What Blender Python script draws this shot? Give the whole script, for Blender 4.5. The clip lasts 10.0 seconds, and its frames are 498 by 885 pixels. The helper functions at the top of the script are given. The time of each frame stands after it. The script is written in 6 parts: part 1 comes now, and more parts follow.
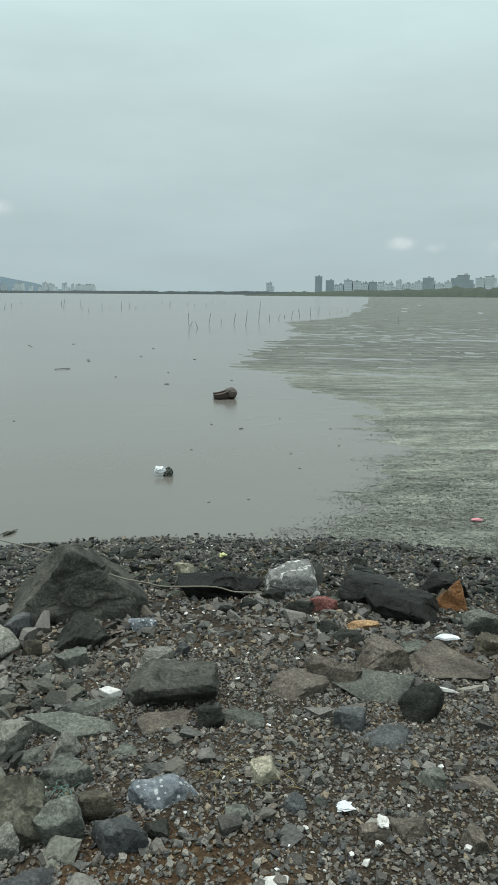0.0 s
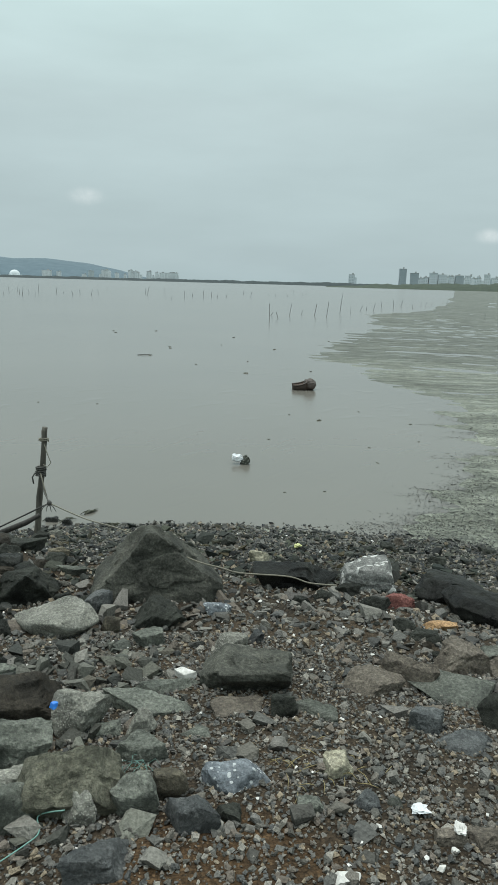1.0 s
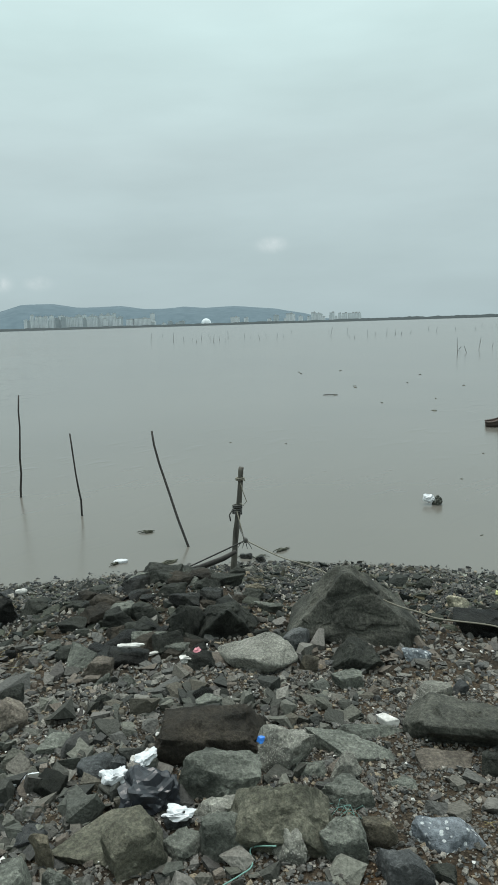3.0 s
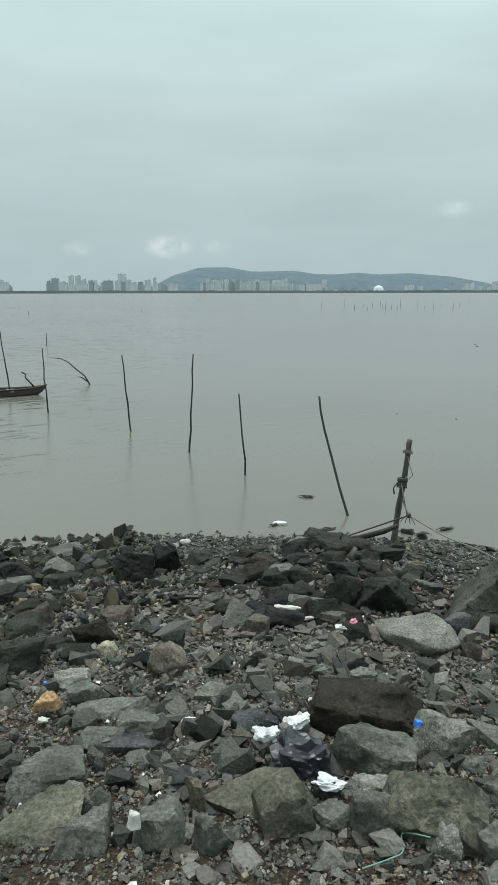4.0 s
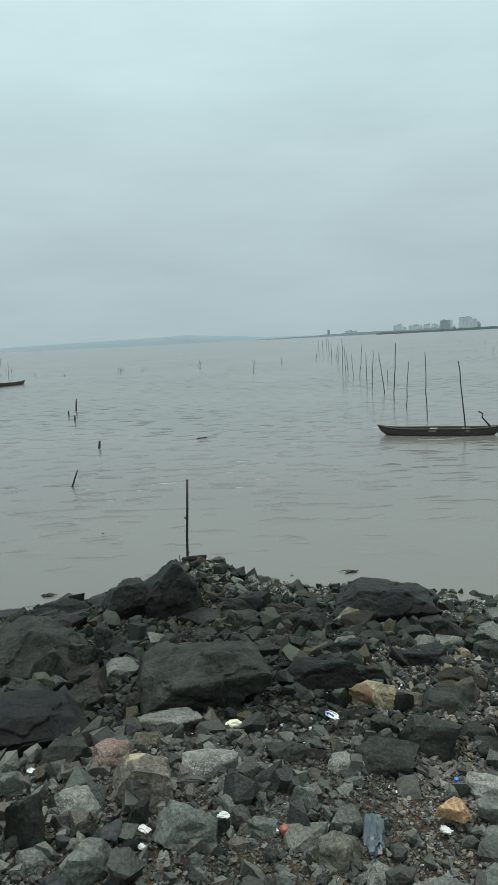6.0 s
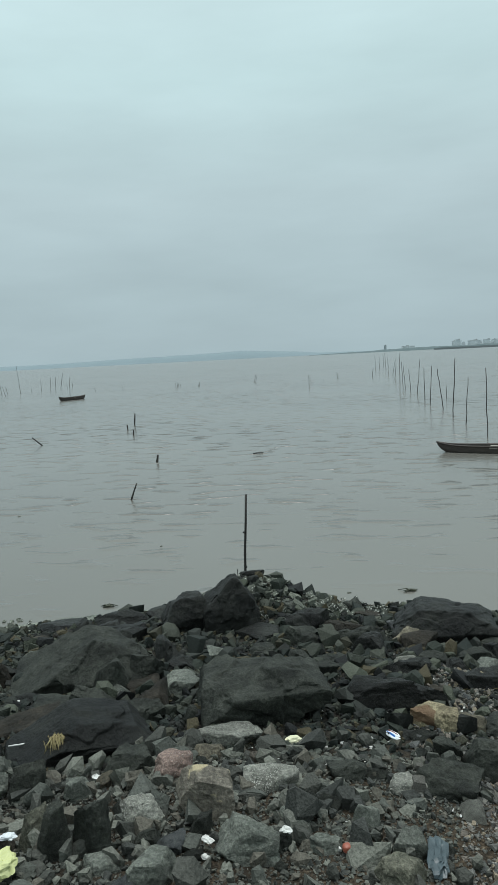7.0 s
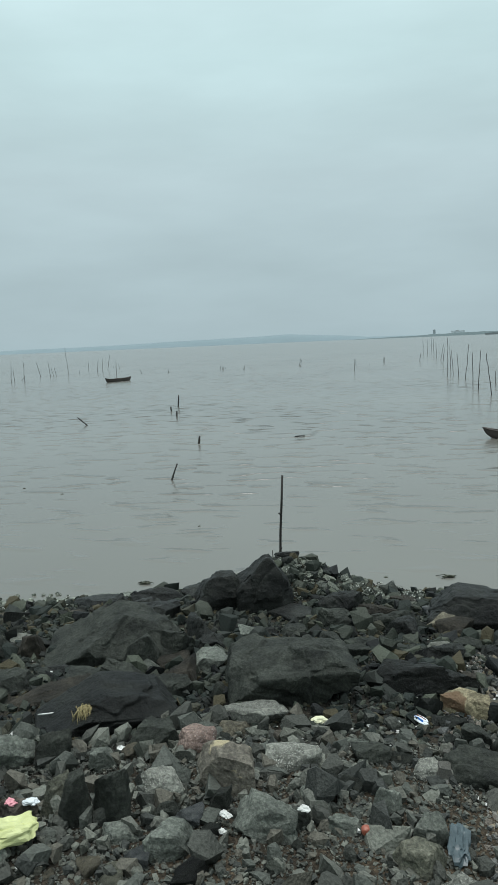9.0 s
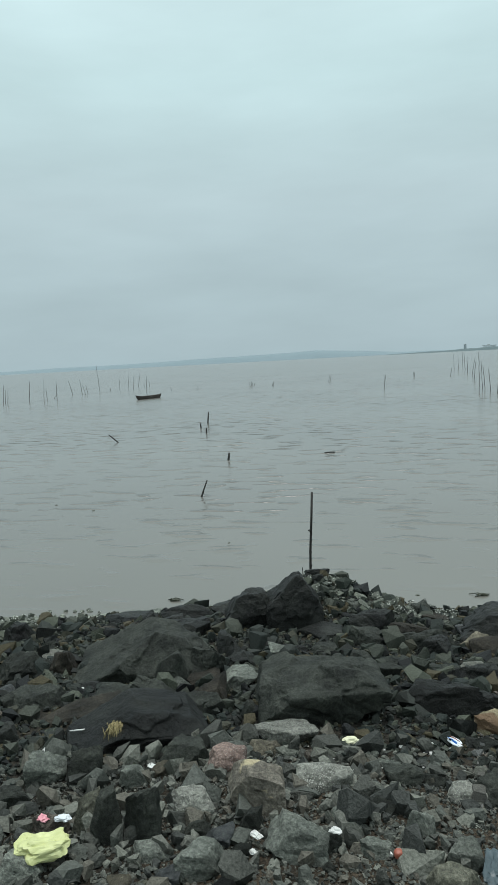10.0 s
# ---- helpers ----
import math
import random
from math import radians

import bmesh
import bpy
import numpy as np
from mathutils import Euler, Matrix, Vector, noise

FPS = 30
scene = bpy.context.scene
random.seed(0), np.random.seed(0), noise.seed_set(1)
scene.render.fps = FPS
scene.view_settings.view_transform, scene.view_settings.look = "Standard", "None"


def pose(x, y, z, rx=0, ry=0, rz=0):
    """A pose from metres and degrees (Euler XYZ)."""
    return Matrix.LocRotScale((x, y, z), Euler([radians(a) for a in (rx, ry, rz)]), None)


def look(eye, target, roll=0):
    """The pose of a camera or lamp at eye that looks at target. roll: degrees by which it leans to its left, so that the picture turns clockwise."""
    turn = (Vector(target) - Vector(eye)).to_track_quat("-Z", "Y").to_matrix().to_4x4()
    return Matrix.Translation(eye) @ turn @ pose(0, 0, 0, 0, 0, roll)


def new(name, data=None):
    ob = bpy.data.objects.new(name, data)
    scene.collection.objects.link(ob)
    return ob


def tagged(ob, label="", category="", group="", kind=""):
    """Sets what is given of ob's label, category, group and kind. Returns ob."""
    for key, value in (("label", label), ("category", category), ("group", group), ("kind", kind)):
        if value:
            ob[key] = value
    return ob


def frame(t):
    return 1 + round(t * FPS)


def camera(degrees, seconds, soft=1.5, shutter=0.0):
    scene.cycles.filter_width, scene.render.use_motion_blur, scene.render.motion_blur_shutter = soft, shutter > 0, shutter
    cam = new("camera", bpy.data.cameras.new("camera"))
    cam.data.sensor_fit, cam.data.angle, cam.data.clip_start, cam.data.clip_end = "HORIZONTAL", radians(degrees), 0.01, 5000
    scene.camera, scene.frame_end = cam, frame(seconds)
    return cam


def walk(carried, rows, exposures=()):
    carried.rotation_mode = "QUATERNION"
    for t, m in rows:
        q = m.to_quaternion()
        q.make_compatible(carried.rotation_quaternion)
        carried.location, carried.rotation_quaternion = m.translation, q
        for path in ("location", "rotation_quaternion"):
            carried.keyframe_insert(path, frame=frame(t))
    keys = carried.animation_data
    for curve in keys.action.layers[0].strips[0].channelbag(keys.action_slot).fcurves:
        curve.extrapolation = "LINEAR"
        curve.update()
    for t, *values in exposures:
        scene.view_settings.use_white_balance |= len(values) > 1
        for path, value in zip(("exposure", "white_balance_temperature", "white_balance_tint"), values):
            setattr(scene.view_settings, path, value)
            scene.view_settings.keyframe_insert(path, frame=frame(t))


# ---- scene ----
import functools

# camera and its walk
cam = camera(39.76, 10.0, 0.65)
walk(cam, [
    (0.0, look((0.263, -0.173, 2.490), (0.261, 9.600, 0.374), 0.42)),
    (0.5, look((0.223, -0.159, 2.472), (-0.656, 9.536, 0.187), 1.65)),
    (1.0, look((0.218, -0.155, 2.473), (-0.859, 9.526, 0.211), 1.57)),
    (1.5, look((0.200, -0.169, 2.479), (-1.561, 9.457, 0.418), 0.33)),
    (2.0, look((0.164, -0.178, 2.472), (-2.407, 9.255, 0.371), 0.13)),
    (2.5, look((0.188, -0.179, 2.472), (-2.183, 9.292, 0.305), 0.15)),
    (3.0, look((0.151, -0.207, 2.490), (-3.507, 8.941, 0.783), -1.71)),
    (3.2, look((0.115, -0.198, 2.478), (-4.347, 8.618, 0.937), -2.14)),
    (4.3, look((0.022, -0.120, 2.463), (-5.914, 7.582, 0.133), 0.16)),
    (4.5, look((-0.081, -0.016, 2.445), (-6.218, 7.526, 0.111), 0.37)),
    (4.7, look((-0.051, -0.006, 2.473), (-5.869, 7.806, 0.207), 3.94)),
    (5.0, look((-0.062, 0.077, 2.485), (-6.621, 7.296, 0.278), -0.95)),
    (5.1, look((-0.085, 0.095, 2.484), (-7.060, 6.936, 0.354), -0.74)),
    (5.3, look((-0.118, 0.162, 2.505), (-8.224, 5.660, 0.489), -0.92)),
    (5.5, look((-0.151, 0.160, 2.517), (-9.008, 4.465, 0.778), -0.63)),
    (6.0, look((-0.132, 0.126, 2.535), (-9.578, 3.060, 1.064), -2.91)),
    (7.3, look((-0.100, 0.071, 2.549), (-9.821, 2.037, 1.269), -3.04)),
    (7.5, look((-0.123, 0.115, 2.532), (-9.856, 1.876, 1.062), -3.83)),
    (8.0, look((-0.146, 0.134, 2.515), (-9.921, 1.732, 1.137), -2.23)),
    (8.5, look((-0.117, 0.150, 2.515), (-9.914, 1.666, 1.209), -2.90)),
    (9.0, look((-0.127, 0.152, 2.507), (-9.905, 1.695, 1.089), -2.49)),
    (9.5, look((-0.121, 0.155, 2.512), (-9.945, 1.571, 1.294), -2.63)),
    (10.0, look((-0.111, 0.151, 2.516), (-9.978, 1.286, 1.352), -3.02)),
], exposures=[(0.0, 0.0, 6500, 10), (4.5, 0.0, 6450, 10), (5.5, -0.02, 6350, 10), (7.5, -0.15, 6250, 10), (8.1, -0.08, 6250, 10), (10.0, -0.08, 6250, 10)])

# ---- light: an overcast monsoon sky ----
world = bpy.data.worlds.new("overcast_sky")
scene.world = world
world.use_nodes = True
wn, wl = world.node_tree.nodes, world.node_tree.links
wn.clear()


def wnode(kind, **values):
    n = wn.new(kind)
    for key, value in values.items():
        n.inputs[key].default_value = value
    return n


w_out, w_bg = wn.new("ShaderNodeOutputWorld"), wn.new("ShaderNodeBackground")
w_co, w_sep = wn.new("ShaderNodeTexCoord"), wn.new("ShaderNodeSeparateXYZ")
w_ramp = wn.new("ShaderNodeValToRGB")
w_stops = w_ramp.color_ramp
w_stops.elements[0].position, w_stops.elements[0].color = 0.0, (0.405, 0.515, 0.535, 1)
w_stops.elements[1].position, w_stops.elements[1].color = 1.0, (1.80, 2.0, 1.95, 1)
for at, colour in ((0.03, (0.415, 0.52, 0.54, 1)), (0.10, (0.45, 0.56, 0.572, 1)), (0.22, (0.51, 0.63, 0.635, 1)), (0.36, (0.61, 0.785, 0.775, 1)), (0.5, (0.70, 0.88, 0.87, 1)), (0.72, (1.25, 1.46, 1.43, 1))):
    stop = w_stops.elements.new(at)
    stop.color = colour
w_map = wn.new("ShaderNodeMapping")
w_map.inputs["Scale"].default_value = (2.2, 2.2, 9.0)
w_noise = wnode("ShaderNodeTexNoise", Scale=1.6, Detail=5.0, Roughness=0.5)
w_curve = wn.new("ShaderNodeMapRange")
for key, value in (("From Min", 0.3), ("From Max", 0.75), ("To Min", 0.94), ("To Max", 1.07)):
    w_curve.inputs[key].default_value = value
w_mul = wn.new("ShaderNodeVectorMath")
w_mul.operation = "SCALE"
w_sky = wn.new("ShaderNodeTexSky")
w_sky.sky_type, w_sky.sun_disc = "NISHITA", False
w_sky.sun_elevation, w_sky.sun_rotation = radians(80), radians(-56)
# a few small bright cloud tufts low over the far bank
w_tuft = wnode("ShaderNodeTexNoise", Scale=38.0, Detail=5.0, Roughness=0.6)
wl.new(w_co.outputs["Generated"], w_tuft.inputs["Vector"])
w_last = w_mul.outputs[0]
for psi, up, wide, gain in ((-11.9, 3.9, 0.030, 0.5), (-14.5, 3.6, 0.022, 0.25), (19.5, 6.1, 0.034, 0.4), (41.9, 3.5, 0.044, 0.85), (48.8, 3.3, 0.032, 0.32), (38.0, 3.5, 0.03, 0.25), (-20.0, 3.5, 0.04, 0.3)):
    cp = math.cos(radians(up))
    w_off = wn.new("ShaderNodeVectorMath")
    w_off.operation = "SUBTRACT"
    w_off.inputs[1].default_value = (-math.sin(radians(psi)) * cp, math.cos(radians(psi)) * cp, math.sin(radians(up)))
    w_flat = wn.new("ShaderNodeVectorMath")
    w_flat.operation = "MULTIPLY"
    w_flat.inputs[1].default_value = (1, 1, 2.1)
    w_len = wn.new("ShaderNodeVectorMath")
    w_len.operation = "LENGTH"
    w_soft = wn.new("ShaderNodeMapRange")
    w_soft.interpolation_type = "SMOOTHERSTEP"
    for key, value in (("From Min", 0.0), ("From Max", wide), ("To Min", gain), ("To Max", 0.0)):
        w_soft.inputs[key].default_value = value
    w_gate = wn.new("ShaderNodeMapRange")
    for key, value in (("From Min", 0.3), ("From Max", 0.62)):
        w_gate.inputs[key].default_value = value
    w_fac = wn.new("ShaderNodeMath")
    w_fac.operation = "MULTIPLY"
    w_mix = wn.new("ShaderNodeMix")
    w_mix.data_type = "RGBA"
    w_mix.inputs[7].default_value = (0.82, 0.88, 0.88, 1)
    for a, b in ((w_co.outputs["Generated"], w_off.inputs[0]), (w_off.outputs[0], w_flat.inputs[0]), (w_flat.outputs[0], w_len.inputs[0]), (w_len.outputs["Value"], w_soft.inputs[0]),
                 (w_tuft.outputs[0], w_gate.inputs[0]), (w_soft.outputs[0], w_fac.inputs[0]), (w_gate.outputs[0], w_fac.inputs[1]), (w_fac.outputs[0], w_mix.inputs[0]), (w_last, w_mix.inputs[6])):
        wl.new(a, b)
    w_last = w_mix.outputs[2]
w_add = wn.new("ShaderNodeVectorMath")
w_add.operation = "MULTIPLY_ADD"
w_add.inputs[1].default_value = (0.004, 0.004, 0.004)
for a, b in ((w_co.outputs["Generated"], w_sep.inputs[0]), (w_sep.outputs["Z"], w_ramp.inputs[0]), (w_co.outputs["Generated"], w_map.inputs[0]),
             (w_map.outputs[0], w_noise.inputs["Vector"]), (w_noise.outputs[0], w_curve.inputs[0]), (w_ramp.outputs[0], w_mul.inputs[0]),
             (w_curve.outputs[0], w_mul.inputs["Scale"]), (w_sky.outputs[0], w_add.inputs[0]), (w_last, w_add.inputs[2]),
             (w_add.outputs[0], w_bg.inputs["Color"]), (w_bg.outputs[0], w_out.inputs[0])):
    wl.new(a, b)
w_bg.inputs["Strength"].default_value = 1.0

sun_data = bpy.data.lights.new("sun", "SUN")
sun_data.energy, sun_data.angle, sun_data.color = 1.5, radians(25), (1.0, 0.97, 0.92)
sun = new("sun", sun_data)
sun.matrix_world = look((-3, 2, 22), (0, 0, 0))


# ---- materials ----
def material(name):
    m = bpy.data.materials.new(name)
    m.use_nodes = True
    n, l = m.node_tree.nodes, m.node_tree.links
    return m, n, l, n["Principled BSDF"]


def socket(n, l, kind, links=(), **values):
    node = n.new(kind)
    for key, value in values.items():
        node.inputs[key.replace("_", " ")].default_value = value
    for key, source in links:
        l.new(source, node.inputs[key])
    return node


def ramp(n, l, source, stops):
    node = n.new("ShaderNodeValToRGB")
    e = node.color_ramp.elements
    e[0].position, e[0].color = stops[0][0], (*stops[0][1], 1)
    e[1].position, e[1].color = stops[-1][0], (*stops[-1][1], 1)
    for p, c in stops[1:-1]:
        e.new(p).color = (*c, 1)
    l.new(source, node.inputs[0])
    return node.outputs[0]


def mixed(n, l, fac, a, b, blend="MIX"):
    node = n.new("ShaderNodeMix")
    node.data_type, node.blend_type = "RGBA", blend
    for key, v in ((0, fac), (6, a), (7, b)):
        if hasattr(v, "links"):
            l.new(v, node.inputs[key])
        elif key == 0:
            node.inputs[key].default_value = v
        else:
            node.inputs[key].default_value = (*v, 1)
    return node.outputs[2]


def bump(n, l, height, strength, distance, normal=None):
    node = socket(n, l, "ShaderNodeBump", [("Height", height)], Strength=strength, Distance=distance)
    if normal is not None:
        l.new(normal, node.inputs["Normal"])
    return node.outputs[0]


def stone(name, dark, light, speck=None, rough=0.75, size=1.0, spot=None):
    """A natural stone: two tones of mottling, fine grain, optional pale crystals and coloured patches."""
    m, n, l, p = material(name)
    co = n.new("ShaderNodeTexCoord").outputs["Object"]
    info = n.new("ShaderNodeObjectInfo")
    shift = n.new("ShaderNodeVectorMath")
    shift.operation = "MULTIPLY_ADD"
    shift.inputs[1].default_value = (17, 31, 11)
    l.new(info.outputs["Random"], shift.inputs[0])
    l.new(co, shift.inputs[2])
    v = shift.outputs[0]
    broad = socket(n, l, "ShaderNodeTexNoise", [("Vector", v)], Scale=5 * size, Detail=6.0, Roughness=0.62)
    fine = socket(n, l, "ShaderNodeTexNoise", [("Vector", v)], Scale=70 * size, Detail=4.0, Roughness=0.7)
    c = ramp(n, l, broad.outputs[0], [(0.3, tuple(0.6 * a for a in dark)), (0.5, tuple((a + b) / 2 for a, b in zip(dark, light))), (0.62, light), (0.74, tuple(1.5 * b for b in light))])
    g = ramp(n, l, fine.outputs[0], [(0.3, (0.4, 0.4, 0.4)), (0.5, (0.97, 0.97, 0.97)), (0.7, (1.9, 1.9, 1.85))])
    dust = socket(n, l, "ShaderNodeTexNoise", [("Vector", v)], Scale=2.6 * size, Detail=7.0, Roughness=0.7, Distortion=0.6)
    c = mixed(n, l, ramp(n, l, dust.outputs[0], [(0.55, (0, 0, 0)), (0.68, (0.4, 0.4, 0.4))]), c, tuple(1.6 * b + 0.01 for b in light))
    c = mixed(n, l, 0.8, c, g, "MULTIPLY")
    if speck:
        cell = socket(n, l, "ShaderNodeTexVoronoi", [("Vector", v)], Scale=(75 if name == "speckled_aggregate" else 120) * size)
        clump = n.new("ShaderNodeMath")
        clump.operation = "MULTIPLY_ADD"
        clump.inputs[1].default_value = 0.2 if name == "speckled_aggregate" else 0.9
        l.new(broad.outputs[0], clump.inputs[0])
        l.new(cell.outputs["Distance"], clump.inputs[2])
        f = ramp(n, l, clump.outputs[0], [(0.36, (0.9, 0.9, 0.9)), (0.43, (0, 0, 0))] if name == "speckled_aggregate" else [(0.6, (0.85, 0.85, 0.85)), (0.76, (0, 0, 0))])
        c = mixed(n, l, f, c, speck)
    if spot:
        patch = socket(n, l, "ShaderNodeTexNoise", [("Vector", v)], Scale=7 * size, Detail=5.0, Distortion=0.8)
        f = ramp(n, l, patch.outputs[0], [(0.57, (0, 0, 0)), (0.61, (1, 1, 1))])
        c = mixed(n, l, f, c, spot)
    tint = socket(n, l, "ShaderNodeMapRange", [("Value", info.outputs["Random"])], To_Min=0.78, To_Max=1.22)
    hsv = socket(n, l, "ShaderNodeHueSaturation", [("Color", c), ("Value", tint.outputs[0])])
    l.new(hsv.outputs[0], p.inputs["Base Color"])
    r = socket(n, l, "ShaderNodeMapRange", [("Value", broad.outputs[0])], To_Min=rough - 0.15, To_Max=rough + 0.15)
    l.new(r.outputs[0], p.inputs["Roughness"])
    p.inputs["Specular IOR Level"].default_value = 0.2
    crack = socket(n, l, "ShaderNodeTexNoise", [("Vector", v)], Scale=16 * size, Detail=8.0, Roughness=0.68, Distortion=0.4)
    chips = socket(n, l, "ShaderNodeTexVoronoi", [("Vector", v)], Scale=26 * size)
    tooth = socket(n, l, "ShaderNodeTexNoise", [("Vector", v)], Scale=190 * size, Detail=3.0, Roughness=0.7)
    b = bump(n, l, crack.outputs[0], 0.9, 0.035)
    b = bump(n, l, chips.outputs["Distance"], 0.45, 0.012, b)
    b = bump(n, l, fine.outputs[0], 1.0, 0.012, b)
    b = bump(n, l, tooth.outputs[0], 0.9, 0.004, b)
    l.new(b, p.inputs["Normal"])
    return m


STONES = {
    "basalt": stone("dark_basalt", (0.019, 0.021, 0.018), (0.046, 0.049, 0.041), rough=0.7),
    "dull": stone("dull_olive_basalt", (0.044, 0.046, 0.039), (0.098, 0.098, 0.083), rough=0.72),
    "wet": stone("damp_black_basalt", (0.008, 0.008, 0.008), (0.022, 0.023, 0.020), rough=0.42),
    "grey": stone("grey_rubble", (0.096, 0.104, 0.090), (0.179, 0.188, 0.163)),
    "olive": stone("olive_grey_stone", (0.086, 0.088, 0.067), (0.167, 0.162, 0.125)),
    "brown": stone("brown_grey_stone", (0.101, 0.087, 0.072), (0.187, 0.164, 0.136)),
    "brown_dark": stone("dark_brown_stone", (0.016, 0.015, 0.012), (0.048, 0.041, 0.032)),
    "blue": stone("blue_grey_stone", (0.061, 0.069, 0.073), (0.130, 0.134, 0.133), rough=0.62),
    "granite": stone("pale_granite", (0.145, 0.145, 0.125), (0.271, 0.269, 0.237), speck=(0.396, 0.388, 0.350)),
    "speckled": stone("speckled_aggregate", (0.086, 0.101, 0.115), (0.156, 0.173, 0.190), speck=(0.496, 0.520, 0.528), size=0.6),
    "pale": stone("pale_mortar", (0.3, 0.28, 0.2), (0.46, 0.43, 0.34)),
    "stained": stone("lime_stained_stone", (0.13, 0.135, 0.13), (0.25, 0.25, 0.24), spot=(0.62, 0.62, 0.6), size=1.2),
    "orange": stone("burnt_orange_brick", (0.17, 0.078, 0.034), (0.26, 0.125, 0.055), spot=(0.2, 0.13, 0.08)),
    "tan": stone("tan_brick", (0.3, 0.18, 0.09), (0.42, 0.27, 0.15)),
    "red": stone("red_brick_lump", (0.12, 0.048, 0.042), (0.2, 0.085, 0.075)),
    "red_grey": stone("reddish_grey_stone", (0.17, 0.115, 0.1), (0.29, 0.21, 0.18), speck=(0.4, 0.37, 0.34)),
    "ochre": stone("ochre_lichen_stone", (0.24, 0.2, 0.13), (0.36, 0.31, 0.2), spot=(0.2, 0.13, 0.08)),
    "ochre_grey": stone("ochre_grey_stone", (0.08, 0.073, 0.057), (0.175, 0.155, 0.115)),
    "ochre_spot": stone("dark_stone_with_ochre_patches", (0.1, 0.09, 0.075), (0.19, 0.17, 0.14), spot=(0.46, 0.39, 0.25), size=0.8),
    "barnacle": stone("barnacled_rubble", (0.034, 0.038, 0.032), (0.114, 0.120, 0.099), speck=(0.55, 0.55, 0.5), size=0.4),
}
STONE_WORDS = {"dull": "dull olive-grey basalt", "basalt": "dark grey angular basalt", "wet": "damp near-black basalt", "grey": "grey angular rubble", "olive": "olive-grey worn",
               "brown": "brown-grey earthy", "brown_dark": "dark brown weathered", "blue": "blue-grey smooth-faced", "granite": "pale speckled granite",
               "speckled": "white-flecked blue-grey concrete", "pale": "pale yellowish mortar", "stained": "grey lime-stained", "orange": "burnt orange-brown brick",
               "red": "dull red brick", "red_grey": "reddish-grey pitted", "ochre": "ochre lichen-crusted", "ochre_grey": "ochre-tinged grey",
               "ochre_spot": "dark stone with ochre patches", "tan": "tan fired clay", "barnacle": "barnacle-crusted"}


def scatter_stone(name, tones, rough=0.8, fine_scale=160):
    """Loose stones in one sheet: each island takes its own tone."""
    m, n, l, p = material(name)
    geo = n.new("ShaderNodeNewGeometry")
    c = ramp(n, l, geo.outputs["Random Per Island"], [(i / (len(tones) - 1), t) for i, t in enumerate(tones)])
    n["Color Ramp"].color_ramp.interpolation = "CONSTANT"
    f = socket(n, l, "ShaderNodeTexNoise", [("Vector", geo.outputs["Position"])], Scale=fine_scale, Detail=3.0)
    g = ramp(n, l, f.outputs[0], [(0.3, (0.6, 0.6, 0.6)), (0.7, (1.3, 1.3, 1.3))])
    l.new(mixed(n, l, 0.8, c, g, "MULTIPLY"), p.inputs["Base Color"])
    p.inputs["Roughness"].default_value, p.inputs["Specular IOR Level"].default_value = rough, 0.2
    l.new(bump(n, l, f.outputs[0], 0.7, 0.012), p.inputs["Normal"])
    return m


GRAVEL = scatter_stone("beach_gravel", [(0.100, 0.098, 0.088), (0.165, 0.152, 0.133), (0.120, 0.118, 0.109), (0.076, 0.078, 0.076), (0.206, 0.196, 0.174), (0.143, 0.123, 0.104), (0.131, 0.127, 0.117),
                                       (0.293, 0.276, 0.243), (0.088, 0.084, 0.074), (0.160, 0.157, 0.146), (0.240, 0.199, 0.146), (0.101, 0.102, 0.099), (0.172, 0.150, 0.127), (0.118, 0.112, 0.100), (0.445, 0.431, 0.394)])
RUBBLE = scatter_stone("loose_rubble", [(0.077, 0.073, 0.068), (0.119, 0.112, 0.097), (0.055, 0.055, 0.052), (0.149, 0.142, 0.129), (0.091, 0.091, 0.085), (0.122, 0.105, 0.088), (0.069, 0.067, 0.060), (0.180, 0.174, 0.155), (0.100, 0.099, 0.091), (0.192, 0.165, 0.124)], fine_scale=90)
MID_RUBBLE = scatter_stone("olive_grey_rubble", [(0.060, 0.061, 0.053), (0.093, 0.093, 0.078), (0.043, 0.045, 0.041), (0.117, 0.118, 0.102), (0.072, 0.076, 0.066), (0.095, 0.088, 0.072), (0.054, 0.055, 0.048), (0.142, 0.144, 0.122), (0.078, 0.082, 0.072), (0.148, 0.137, 0.103)], fine_scale=90)
DARK_RUBBLE = scatter_stone("dark_rubble", [(0.021, 0.025, 0.022), (0.037, 0.041, 0.033), (0.014, 0.015, 0.015), (0.051, 0.055, 0.044), (0.026, 0.031, 0.025), (0.041, 0.040, 0.029), (0.019, 0.020, 0.018), (0.064, 0.070, 0.053), (0.030, 0.033, 0.029), (0.055, 0.047, 0.028), (0.023, 0.028, 0.025), (0.032, 0.037, 0.032)], fine_scale=90)
SHINGLE = scatter_stone("wet_shingle", [(0.034, 0.038, 0.038), (0.068, 0.068, 0.064), (0.045, 0.046, 0.045), (0.105, 0.105, 0.098), (0.038, 0.041, 0.044), (0.075, 0.071, 0.060), (0.150, 0.150, 0.135)], rough=0.5)


